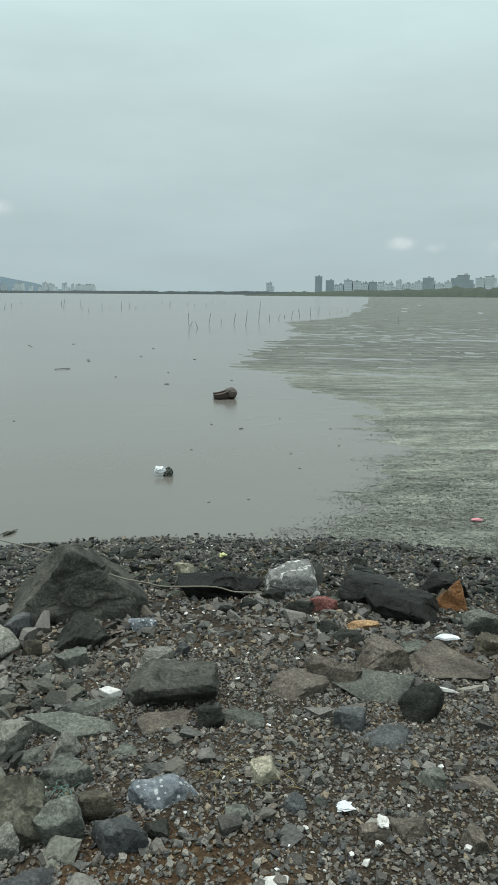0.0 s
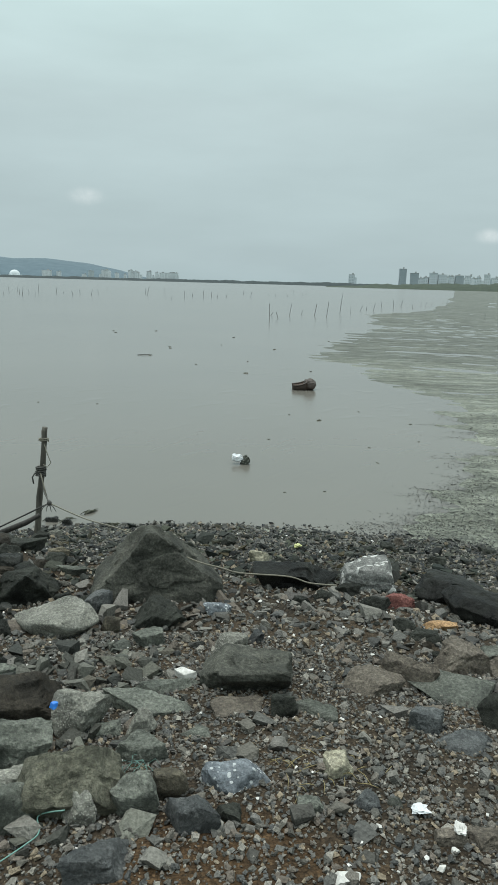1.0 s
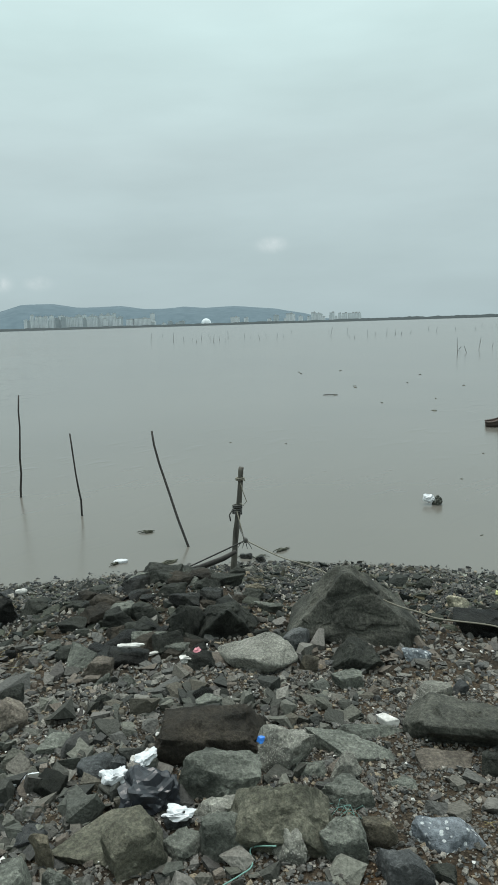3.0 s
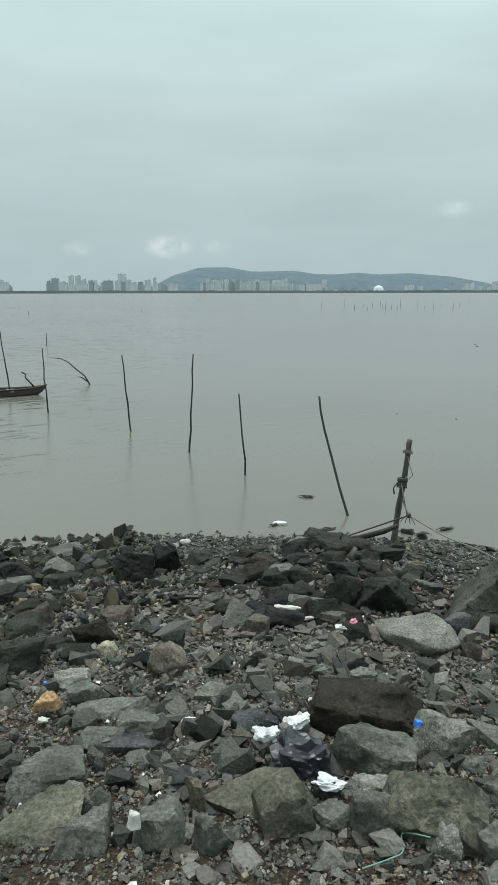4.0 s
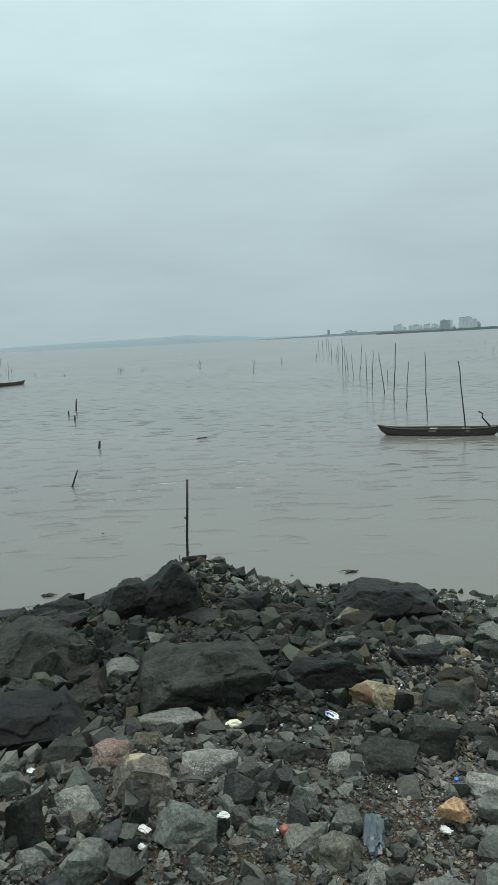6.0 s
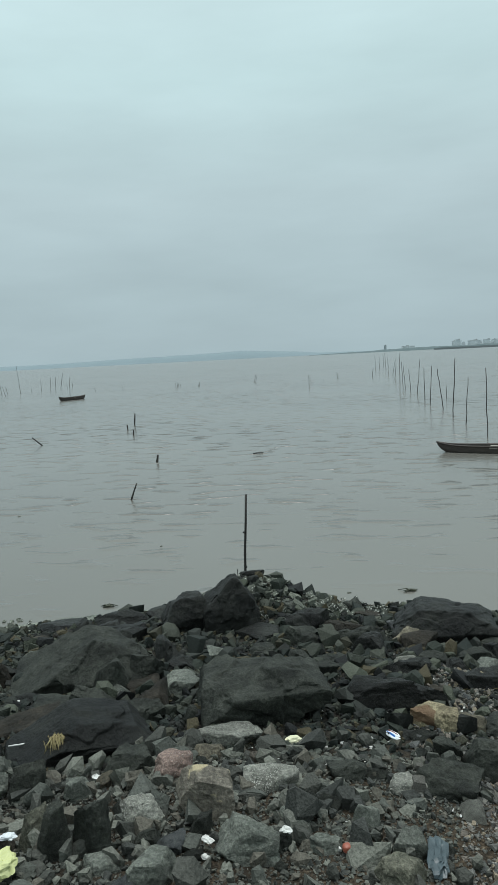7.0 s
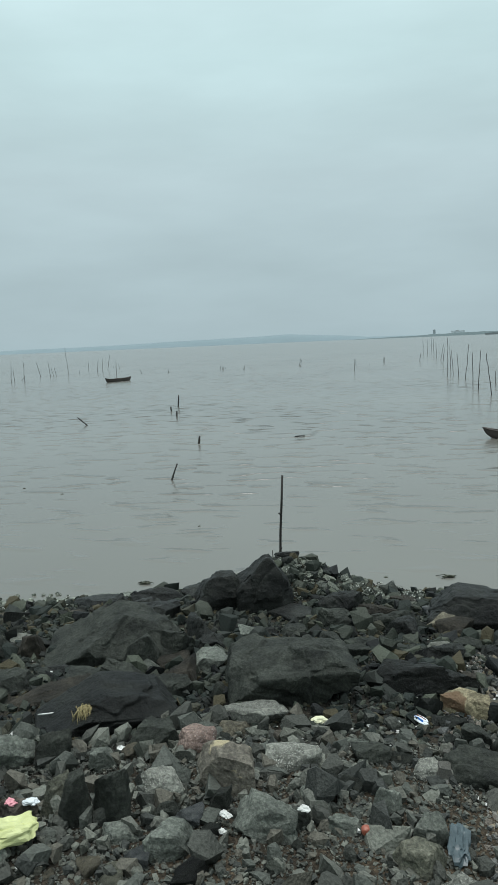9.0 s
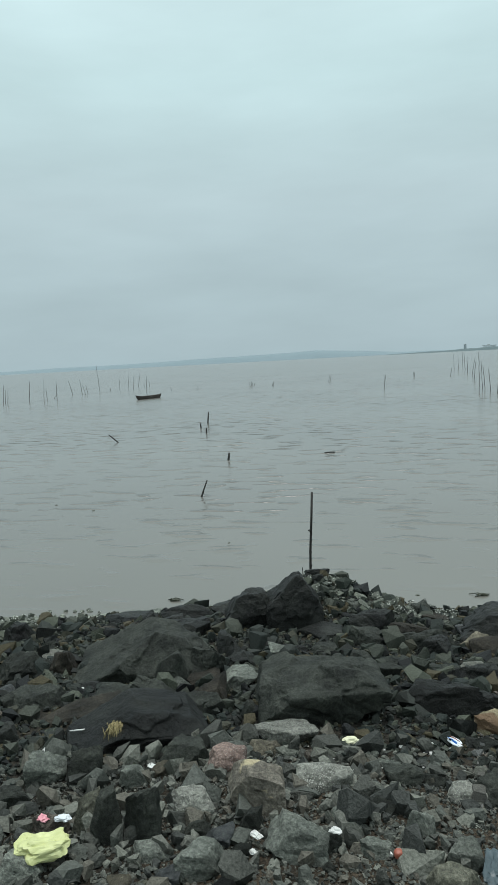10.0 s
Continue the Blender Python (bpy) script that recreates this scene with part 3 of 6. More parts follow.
ridge("mangrove_belt", 56, 72, 2450, 2560, lambda p: np.interp(p, [56, 64, 67.5, 72], [11, 10, 6, 2]), HAZED_MANGROVE, 9, "thin strip of far mangroves, coloured pale for haze", "mangroves", "stuff", step=0.05, wobble=0.25)


def box(bm, x0, x1, y0, y1, z0, z1):
    v = [bm.verts.new(p) for p in ((x0, y0, z0), (x1, y0, z0), (x1, y1, z0), (x0, y1, z0), (x0, y0, z1), (x1, y0, z1), (x1, y1, z1), (x0, y1, z1))]
    for f in ((3, 2, 1, 0), (4, 5, 6, 7), (0, 1, 5, 4), (1, 2, 6, 5), (2, 3, 7, 6), (3, 0, 4, 7)):
        bm.faces.new([v[i] for i in f])


def building(psi, far, width, height, tone):
    """A far block of flats: stepped body, parapet, stair head, a grid of recessed window bays on the face toward the creek."""
    rng = random.Random(int(psi * 100) + 7)
    a = radians(psi)
    house = thing("apartment_building", (-far * math.sin(a), far * math.cos(a), -0.5), psi + rng.uniform(-12, 12))
    w, h, d = max(width, 6), max(height + 0.5, 8), max(10.0, width * 0.7)
    bm = bmesh.new()
    wing = rng.choice((0.0, 0.0, 0.25))
    box(bm, -w / 2, w / 2 - w * wing, 0, d, 0, h)
    if wing:
        box(bm, w / 2 - w * wing, w / 2, 1.5, d, 0, h * rng.uniform(0.75, 0.93))
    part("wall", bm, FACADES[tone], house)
    bm = bmesh.new()
    box(bm, -w / 2 - 0.3, w / 2 - w * wing + 0.3, -0.3, d + 0.3, h, h + 0.8)
    c = rng.uniform(-0.2, 0.1) * w
    box(bm, c, c + max(3, w * 0.22), d * 0.3, d * 0.6, h + 0.8, h + 3.6)
    part("roof", bm, ROOF, house)
    bays, floors = max(2, int(w / 3.8)), max(3, int(h / 3.2))
    if w * (1 - wing) / bays > 2:
        bm = bmesh.new()
        for i in range(bays):
            x = -w / 2 + (i + 0.5) * w * (1 - wing) / bays
            for k in range(floors):
                z = 1.5 + (k + 0.2) * (h - 2) / floors
                box(bm, x - 0.26 * w * (1 - wing) / bays, x + 0.26 * w * (1 - wing) / bays, -0.12, 0.2, z, z + 0.42 * (h - 2) / floors)
        tagged(part("glazing", bm, WINDOW, house), kind="stuff")
    return tagged(house, "pale high-rise block of flats across the creek" if tone == "pale" else "grey concrete tower block across the creek", "building", "towers on the far bank")


building(-1.63, 1500, 17, 24, "pale")
building(-5.56, 1500, 14, 38, "grey")
building(-6.45, 1500, 17, 30, "grey")
building(-7.89, 1500, 17, 31, "pale")
building(-8.61, 1500, 17, 28, "pale")
building(-9.31, 1500, 9, 24, "pale")
building(-9.88, 1500, 16, 27, "grey")
building(-10.57, 1500, 17, 27, "pale")
building(-11.88, 1500, 12, 30, "pale")
building(-12.55, 1500, 15, 24, "pale")
building(-13.39, 1500, 16, 28, "pale")
building(-14.12, 1500, 22, 36, "grey")
building(-14.99, 1500, 16, 24, "pale")
building(-15.64, 1500, 15, 28, "pale")
building(-16.13, 1500, 15, 35, "grey")
building(-16.91, 1300, 28, 36, "grey")
building(-18.03, 1500, 16, 35, "pale")
building(-18.81, 1500, 22, 39, "pale")
building(-19.67, 1500, 20, 37, "grey")
building(-7.32, 1500, 10, 22, "pale")
building(-6.96, 1500, 10, 20, "pale")
building(-11.37, 1500, 12, 22, "pale")
building(-12.97, 1500, 9, 22, "pale")
building(18.07, 2200, 18, 27, "pale")
building(16.23, 2200, 14, 29, "pale")
building(15.77, 2200, 14, 26, "pale")
building(14.75, 2200, 14, 27, "pale")
building(13.72, 2200, 14, 24, "pale")
building(13.11, 2200, 22, 24, "pale")
building(12.59, 2200, 14, 24, "pale")
building(33.01, 2200, 40, 38, "pale")
building(32.13, 2200, 18, 27, "pale")
building(31.18, 2200, 22, 24, "pale")
building(30.16, 2200, 51, 26, "pale")
building(29.34, 2400, 16, 43, "pale")
building(22.65, 2200, 27, 22, "pale")
building(21.71, 2200, 13, 19, "pale")
building(18.13, 2200, 27, 28, "pale")
building(16.15, 2200, 14, 25, "pale")
building(15.64, 2200, 11, 23, "pale")
building(14.68, 2200, 11, 27, "pale")
building(13.63, 2200, 11, 24, "pale")
building(12.85, 2200, 36, 24, "pale")
building(51.20, 2200, 14, 35, "grey")
building(50.75, 2200, 22, 42, "grey")
building(50.15, 2200, 22, 32, "pale")
building(49.50, 2200, 16, 49, "pale")
building(48.92, 2200, 23, 49, "pale")
building(48.47, 2200, 14, 39, "pale")
building(48.03, 2200, 14, 36, "grey")
building(47.63, 2200, 11, 36, "pale")
building(46.67, 2200, 31, 36, "grey")
building(45.97, 2200, 14, 35, "pale")
building(45.50, 2180, 13, 32, "grey")
building(45.05, 2200, 16, 37, "pale")
building(44.58, 2200, 11, 30, "pale")
building(44.11, 2200, 16, 32, "grey")
building(45.72, 2250, 13, 56, "pale")
building(45.38, 2250, 15, 55, "pale")
building(42.97, 2200, 13, 43, "pale")
building(43.58, 2200, 18, 37, "pale")
building(41.48, 2200, 23, 31, "pale")
building(56.58, 2200, 27, 31, "grey")
building(55.00, 2200, 36, 37, "pale")
building(65.77, 3000, 10, 26, "grey")
building(63.92, 2600, 43, 16, "pale")
building(60.09, 2600, 21, 30, "pale")
building(58.94, 2600, 43, 24, "pale")
building(57.91, 2600, 32, 25, "pale")
building(56.96, 2600, 36, 21, "pale")
building(56.21, 2600, 17, 34, "pale")
building(54.88, 2600, 15, 40, "pale")
building(54.39, 2600, 19, 35, "pale")
building(50.50, 2200, 13, 38, "pale")
building(38.70, 2205, 9, 44, "pale")
building(38.41, 2198, 7, 39, "pale")
building(38.07, 2197, 9, 39, "pale")
building(37.70, 2181, 9, 34, "pale")
building(37.27, 2199, 14, 41, "pale")
building(36.79, 2203, 16, 34, "grey")
building(36.34, 2191, 13, 37, "grey")
building(35.90, 2240, 15, 33, "pale")
building(35.45, 2236, 15, 35, "pale")
building(35.07, 2198, 9, 36, "pale")
building(34.72, 2182, 11, 31, "grey")
building(34.34, 2221, 16, 35, "pale")
building(33.87, 2206, 14, 36, "pale")
building(33.44, 2207, 13, 36, "pale")
building(33.07, 2186, 13, 28, "pale")
building(32.69, 2235, 11, 32, "grey")
building(32.36, 2182, 9, 31, "pale")
building(-9.08, 1700, 10, 28, "pale")
building(-9.64, 1700, 8, 28, "grey")
building(-10.34, 1700, 10, 23, "pale")
building(-10.78, 1700, 10, 23, "grey")
building(-11.27, 1700, 8, 29, "pale")
building(-11.83, 1700, 7, 27, "pale")
building(-12.61, 1700, 10, 27, "grey")
building(-13.35, 1700, 7, 31, "pale")
building(-13.98, 1700, 11, 26, "pale")
building(-14.59, 1700, 7, 31, "pale")
building(-15.12, 1700, 10, 25, "grey")
building(-15.60, 1700, 8, 27, "grey")
building(-16.15, 1700, 8, 27, "grey")
building(-16.59, 1700, 7, 29, "pale")
building(-17.22, 1700, 7, 29, "grey")
building(-17.90, 1700, 8, 30, "pale")
building(-18.66, 1700, 8, 24, "pale")

# lower blocks crowded between the towers
crowd = random.Random(31)
for psi0, psi1, far, count, low, high in ((41.4, 51.5, 2450, 34, 18, 34), (53.8, 60.5, 2850, 18, 14, 30), (31.8, 39.3, 2300, 30, 26, 46), (26.5, 31.5, 2300, 9, 10, 22), (13.0, 20.0, 2350, 12, 12, 26), (-20.2, -6.8, 1620, 36, 14, 27)):
    for k in range(count):
        building(psi0 + (psi1 - psi0) * (k + crowd.uniform(0.1, 0.9)) / count, far + crowd.uniform(-90, 90), crowd.uniform(9, 19), crowd.uniform(low, high), crowd.choice(("pale", "hazy", "pale", "grey")))

# a white domed hall at the foot of the hills
a = radians(25.0)
hall = thing("domed_hall", (-2150 * math.sin(a), 2150 * math.cos(a), -0.5), 25)
bm = bmesh.new()
box(bm, -22, 22, -10, 20, 0, 7)
box(bm, -60, -30, -4, 12, 0, 6)
part("wall", bm, FACADES["pale"], hall)
bm = bmesh.new()
bmesh.ops.create_uvsphere(bm, u_segments=24, v_segments=12, radius=15, matrix=Matrix.Translation((0, 5, 7)) @ Matrix.Diagonal((1, 1, 0.95, 1)))
bmesh.ops.delete(bm, geom=[v for v in bm.verts if v.co.z < 6], context="VERTS")
part("dome", bm, FACADES["pale"], hall)
tagged(hall, "white domed hall below the wooded hills", "building")


# ---- stones ----
def stone_hull(seed, shape="block", extra=6):
    """Corners of a broken stone and the faces of their hull, within -0.5..0.5 by -0.5..0.5 by 0..1."""
    rng = np.random.default_rng(seed)
    count = {"round": 24, "block": 10, "flat": 11, "wedge": 9, "pebble": 8}[shape] + extra
    d = rng.normal(size=(count, 3)) if shape != "pebble" else np.array([(i, j, k) for i in (-1, 1) for j in (-1, 1) for k in (-1, 1)]) @ np.linalg.qr(rng.normal(size=(3, 3)))[0] + rng.normal(0, 0.45, (8, 3))
    d /= np.linalg.norm(d, axis=1)[:, None]
    power = {"round": 0.92, "block": 0.6, "flat": 0.66, "wedge": 0.6, "pebble": 1.0}[shape]
    p = np.sign(d) * np.abs(d) ** power * 0.5 * rng.uniform(0.86, 1.06, (count, 1))
    if shape == "flat":
        p[:, 2] = np.clip(p[:, 2] * 1.6, -0.4, 0.28 + 0.2 * p[:, 0] * rng.uniform(-1, 1) + 0.12 * p[:, 1])
    elif shape == "wedge":
        up = np.clip(p[:, 2] + 0.5, 0, 1)
        p[:, 0] = p[:, 0] * (1.2 - 0.66 * up) + rng.uniform(-0.2, 0.2) * up
        p[:, 1] = p[:, 1] * (1.1 - 0.5 * up) + 0.12 * up
    else:
        up = np.clip(p[:, 2] + 0.5, 0, 1)
        p[:, :2] *= (1.05 - 0.2 * up)[:, None]
        p[:, 0] += rng.uniform(-0.2, 0.2) * up
    # undercut toward the bed it lies on
    under = np.clip((-0.12 - p[:, 2]) / 0.3, 0, 1)
    p[:, :2] *= (1 - 0.34 * under)[:, None]
    p[:, 2] = np.maximum(p[:, 2], -0.42)
    lo, hi = p.min(0), p.max(0)
    p = (p - (lo + hi) / 2) / (hi - lo)
    p[:, 2] += 0.5
    bm = bmesh.new()
    for q in p:
        bm.verts.new(q)
    made = bmesh.ops.convex_hull(bm, input=bm.verts)
    spare = [v for v in bm.verts if not v.link_faces]
    bmesh.ops.delete(bm, geom=spare, context="VERTS")
    return bm


def hull_arrays(seed, shape, extra):
    bm = stone_hull(seed, shape, extra)
    bm.verts.index_update()
    v, f = np.array([q.co[:] for q in bm.verts]), np.array([[q.index for q in g.verts] for g in bm.faces])
    bm.free()
    return v, f


def noise3(p, f, seed, octaves=3, gain=0.55):
    """Smooth lattice noise in space, about -1 to 1."""
    total, amp, q = np.zeros(len(p)), 1.0, p * f + seed * 5.37
    for o in range(octaves):
        i = np.floor(q)
        w = q - i
        w = w * w * (3 - 2 * w)
        for dx in (0, 1):
            for dy in (0, 1):
                for dz in (0, 1):
                    h = np.sin((i[:, 0] + dx) * 127.1 + (i[:, 1] + dy) * 311.7 + (i[:, 2] + dz) * 74.7 + o * 19.3 + seed) * 43758.5453
                    h = 2 * (h - np.floor(h)) - 1
                    total += amp * h * np.abs(1 - dx - w[:, 0]) * np.abs(1 - dy - w[:, 1]) * np.abs(1 - dz - w[:, 2])
        q, amp = q * 2.03 + 3.1, amp * gain
    return total / 1.3


@functools.lru_cache(None)
def globe(level):
    bm = bmesh.new()
    bmesh.ops.create_icosphere(bm, subdivisions=level, radius=1.0)
    bm.verts.index_update()
    v, f = np.array([q.co[:] for q in bm.verts]), [[q.index for q in g.verts] for g in bm.faces]
    bm.free()
    return v / np.linalg.norm(v, axis=1)[:, None], f


def aim(yaw, pitch):
    c = math.cos(radians(pitch))
    return (c * math.cos(radians(yaw)), c * math.sin(radians(yaw)), math.sin(radians(pitch)))


def cleavage(rng, shape):
    """Planes (yaw, pitch, distance) along which a stone of that shape has split, in a box of unit size."""
    if shape == "round":
        return [(rng.uniform(0, 360), rng.uniform(-40, 85), rng.uniform(0.44, 0.56)) for k in range(13)]
    if shape == "flat":
        planes = [(k * 72 + rng.normal(0, 17), rng.uniform(-15, 28), rng.uniform(0.36, 0.5)) for k in range(5)]
        return planes + [(rng.uniform(0, 360), rng.uniform(74, 90), 0.42), (rng.uniform(0, 360), rng.uniform(48, 72), rng.uniform(0.42, 0.52))]
    planes = [(k * 90 + rng.normal(0, 19), rng.uniform(-18, 30), rng.uniform(0.38, 0.52)) for k in range(4)]
    planes += [(rng.uniform(0, 360), rng.uniform(-45, -10), rng.uniform(0.45, 0.58)) for k in range(2)]
    if shape == "wedge":
        yaw = rng.uniform(0, 360)
        return planes + [(yaw, rng.uniform(30, 50), rng.uniform(0.16, 0.28)), (yaw + 180, rng.uniform(55, 80), 0.45)]
    return planes + [(rng.uniform(0, 360), rng.uniform(62, 88), 0.42)] + [(rng.uniform(0, 360), rng.uniform(20, 60), rng.uniform(0.4, 0.54)) for k in range(3)]


def stone_mesh(name, seed, shape, size, level, mat, rough=0.05, cuts=()):
    """A broken stone of that size: flat cleavage faces meeting in chipped arrises, spalled and pitted."""
    rng = np.random.default_rng(seed)
    planes = list(cuts) + [(yaw, 0, 0.5) for yaw in (0, 90, 180, 270)] if cuts else cleavage(rng, shape)
    planes = planes + [(0, 90, 0.5), (0, -90, 0.5)]
    u, faces = globe(level)
    n, d = np.array([aim(yaw, pitch) for yaw, pitch, dist in planes]), np.array([dist for yaw, pitch, dist in planes])
    power = 14.0 if shape == "round" and not cuts else 80.0
    tilt = 0.05 * noise3(u, 1.7, seed % 83 + 1, 2)
    reach = np.maximum(u @ n.T, 1e-4) / (d[None] * (1 + tilt[:, None]))
    p = u / (reach ** power).sum(1)[:, None] ** (1 / power)
    lo, hi = p.min(0), p.max(0)
    p = (p - (lo + hi) / 2) / (hi - lo) * np.array(size)
    q = p / max(size)
    f1, f2 = noise3(q, 2.6, seed % 97 + 1, 3), noise3(q, 11.0, seed % 89 + 3, 3, 0.62)
    grain = q @ np.array(aim(rng.uniform(0, 360), rng.uniform(20, 80)))
    ledge = np.abs((grain * 3.4 + 0.55 * f1) % 1.0 - 0.5) * 2
    spall = np.clip((f1 - 0.12) / 0.06, 0, 1) * 0.55 + np.clip((ledge - 0.72) / 0.1, 0, 1) * 0.3
    p = p - u * (max(size) * rough * (spall + 0.22 * f1 + 0.26 * f2) * np.clip(min(size) / max(size) * 2.2, 0.3, 1))[:, None]
    p[:, 2] += size[2] / 2
    me = bpy.data.meshes.new(name)
    me.from_pydata(p.tolist(), [], faces)
    me.polygons.foreach_set("use_smooth", np.ones(len(me.polygons), bool))
    me.set_sharp_from_angle(angle=radians(34))
    me.materials.append(mat)
    return me


SEED = [11]


def boulder(x, y, psi, w, d, h, kind, shape, cuts=()):
    SEED[0] += 1
    if shape != "flat" and not cuts:
        d, h = d * 1.15, h * 0.78
    sink = 0.1 * h + 0.016
    size = max(w, d)
    me = stone_mesh("boulder", SEED[0] * 7, shape, (w * 1.04, d, h + sink), 6 if size > 0.55 else 5 if size > 0.3 else 4, STONES[kind], cuts=cuts)
    name = "boulder" if size > 0.4 else "brick_lump" if kind in ("orange", "red", "tan") else "rock"
    ob = new(name, me)
    tilt = random.Random(SEED[0])
    ob.matrix_world = pose(x, y, float(ground_z(x, y)) - sink, tilt.uniform(-5, 5), tilt.uniform(-7, 7), psi + tilt.uniform(-9, 9))
    form = {"flat": "flat slab", "wedge": "wedge-shaped rock", "block": "broken block", "round": "rounded boulder"}[shape]
    tagged(ob, STONE_WORDS[kind] + " " + form + " lying on the stony shore", "boulder" if size > 0.4 else "rock", "rocks on the shore")
    return ob


boulder(-0.83, 3.97, 14, 0.83, 0.46, 0.50, "dull", "wedge", [(0, 38, 0.27), (180, 27, 0.33), (-90, 16, 0.40), (90, 40, 0.40), (-35, 12, 0.5)])
boulder(-0.67, 3.38, 14, 0.33, 0.21, 0.19, "basalt", "block")
boulder(0.07, 4.44, 2, 0.61, 0.37, 0.23, "wet", "wedge")
boulder(0.59, 4.54, -4, 0.39, 0.25, 0.20, "stained", "block", [(-90, 14, 0.42), (0, 10, 0.47), (180, 12, 0.46), (-60, 58, 0.5), (170, 66, 0.46)])
boulder(1.16, 4.43, -10, 0.48, 0.30, 0.23, "wet", "round")
boulder(1.29, 4.01, -13, 0.52, 0.34, 0.22, "wet", "block")
boulder(1.68, 4.34, -16, 0.28, 0.17, 0.27, "orange", "wedge")
boulder(0.76, 4.07, -6, 0.21, 0.13, 0.12, "red", "block")
boulder(-0.25, 4.99, 5, 0.17, 0.11, 0.14, "pale", "block")
boulder(0.59, 3.93, -4, 0.22, 0.14, 0.11, "basalt", "block")
boulder(1.75, 4.75, -16, 0.42, 0.27, 0.23, "wet", "block")
boulder(0.98, 3.11, -11, 0.33, 0.25, 0.13, "brown", "flat")
boulder(1.29, 3.17, -16, 0.49, 0.45, 0.06, "brown", "flat")
boulder(0.67, 2.89, -7, 0.26, 0.15, 0.17, "brown", "wedge")
boulder(0.84, 2.79, -10, 0.42, 0.38, 0.05, "grey", "flat")
boulder(0.50, 2.77, -4, 0.29, 0.21, 0.07, "brown", "flat")
boulder(1.03, 2.51, 0, 0.20, 0.12, 0.19, "basalt", "round")
boulder(0.70, 2.40, -8, 0.14, 0.11, 0.08, "blue", "flat")
boulder(0.82, 2.29, -11, 0.23, 0.17, 0.03, "blue", "flat")
boulder(-0.07, 2.65, 6, 0.41, 0.30, 0.16, "dull", "wedge", [(-90, -32, 0.36), (20, 62, 0.38), (180, 30, 0.44), (-90, 68, 0.46), (-140, -5, 0.48)])
boulder(-0.21, 3.04, 8, 0.21, 0.14, 0.13, "granite", "block")
boulder(0.33, 1.98, -1, 0.12, 0.09, 0.08, "pale", "flat")
boulder(-0.01, 1.83, 7, 0.25, 0.18, 0.06, "speckled", "flat")
boulder(-0.32, 1.65, 15, 0.15, 0.10, 0.16, "grey", "block")
boulder(-0.22, 1.75, 12, 0.13, 0.08, 0.11, "ochre_grey", "block")
boulder(-0.11, 1.61, 10, 0.18, 0.12, 0.11, "blue", "block")
boulder(-0.39, 1.96, 15, 0.22, 0.16, 0.08, "grey", "flat")
boulder(-0.21, 2.15, 10, 0.14, 0.12, 0.02, "grey", "flat")
boulder(-0.44, 2.34, 14, 0.42, 0.19, 0.05, "grey", "flat")
boulder(-0.42, 2.50, 13, 0.31, 0.18, 0.04, "grey", "flat")
boulder(0.12, 2.39, 3, 0.11, 0.07, 0.11, "basalt", "block")
boulder(0.24, 2.45, 1, 0.20, 0.16, 0.03, "grey", "flat")
boulder(0.42, 1.81, -4, 0.10, 0.09, 0.035, "blue", "flat")
boulder(0.24, 1.73, 1, 0.10, 0.08, 0.04, "grey", "flat")
boulder(0.93, 2.00, -15, 0.11, 0.08, 0.06, "grey", "flat")
boulder(1.10, 2.02, -18, 0.16, 0.09, 0.02, "brown", "flat")
boulder(1.73, 3.81, -19, 0.23, 0.15, 0.20, "grey", "block")
boulder(-0.09, 2.38, 7, 0.22, 0.17, 0.03, "brown", "flat")
boulder(-0.64, 3.06, 14, 0.17, 0.13, 0.08, "grey", "flat")
boulder(-0.37, 3.64, 9, 0.16, 0.10, 0.09, "speckled", "block")
boulder(-0.56, 2.11, 18, 0.13, 0.08, 0.06, "grey", "block")
boulder(-0.43, 2.13, 15, 0.12, 0.08, 0.12, "granite", "block")
boulder(1.17, 3.30, -13, 0.19, 0.15, 0.05, "grey", "flat")
boulder(0.85, 3.47, -8, 0.20, 0.13, 0.06, "basalt", "block")
boulder(1.61, 3.43, -19, 0.18, 0.13, 0.12, "ochre_grey", "flat")
boulder(0.12, 3.92, 2, 0.15, 0.09, 0.08, "basalt", "block")
boulder(0.26, 4.05, 0, 0.13, 0.09, 0.09, "basalt", "block")
boulder(0.74, 3.59, -6, 0.14, 0.09, 0.09, "basalt", "block")
boulder(-0.13, 2.99, 7, 0.18, 0.11, 0.09, "granite", "block")
boulder(0.97, 1.64, -18, 0.10, 0.08, 0.06, "brown", "flat")
boulder(0.67, 1.68, -10, 0.10, 0.08, 0.04, "brown", "flat")
boulder(0.79, 1.68, 0, 0.14, 0.11, 0.04, "brown", "flat")
boulder(-0.59, 5.60, 8, 0.15, 0.10, 0.11, "basalt", "block")
boulder(0.87, 5.91, -5, 0.16, 0.10, 0.09, "basalt", "block")
boulder(1.23, 5.50, -9, 0.15, 0.10, 0.09, "basalt", "block")
boulder(-0.91, 5.40, 11, 0.17, 0.11, 0.09, "basalt", "block")
boulder(1.80, 6.18, -13, 0.19, 0.13, 0.08, "basalt", "block")
boulder(-1.18, 3.15, 22, 0.46, 0.29, 0.17, "granite", "round")
boulder(-1.84, 3.49, 28, 0.18, 0.11, 0.25, "basalt", "wedge")
boulder(-1.62, 3.65, 25, 0.37, 0.24, 0.28, "basalt", "block")
boulder(-0.89, 3.19, 18, 0.11, 0.07, 0.12, "ochre_grey", "block")
boulder(-1.08, 3.55, 18, 0.19, 0.12, 0.17, "blue", "block")
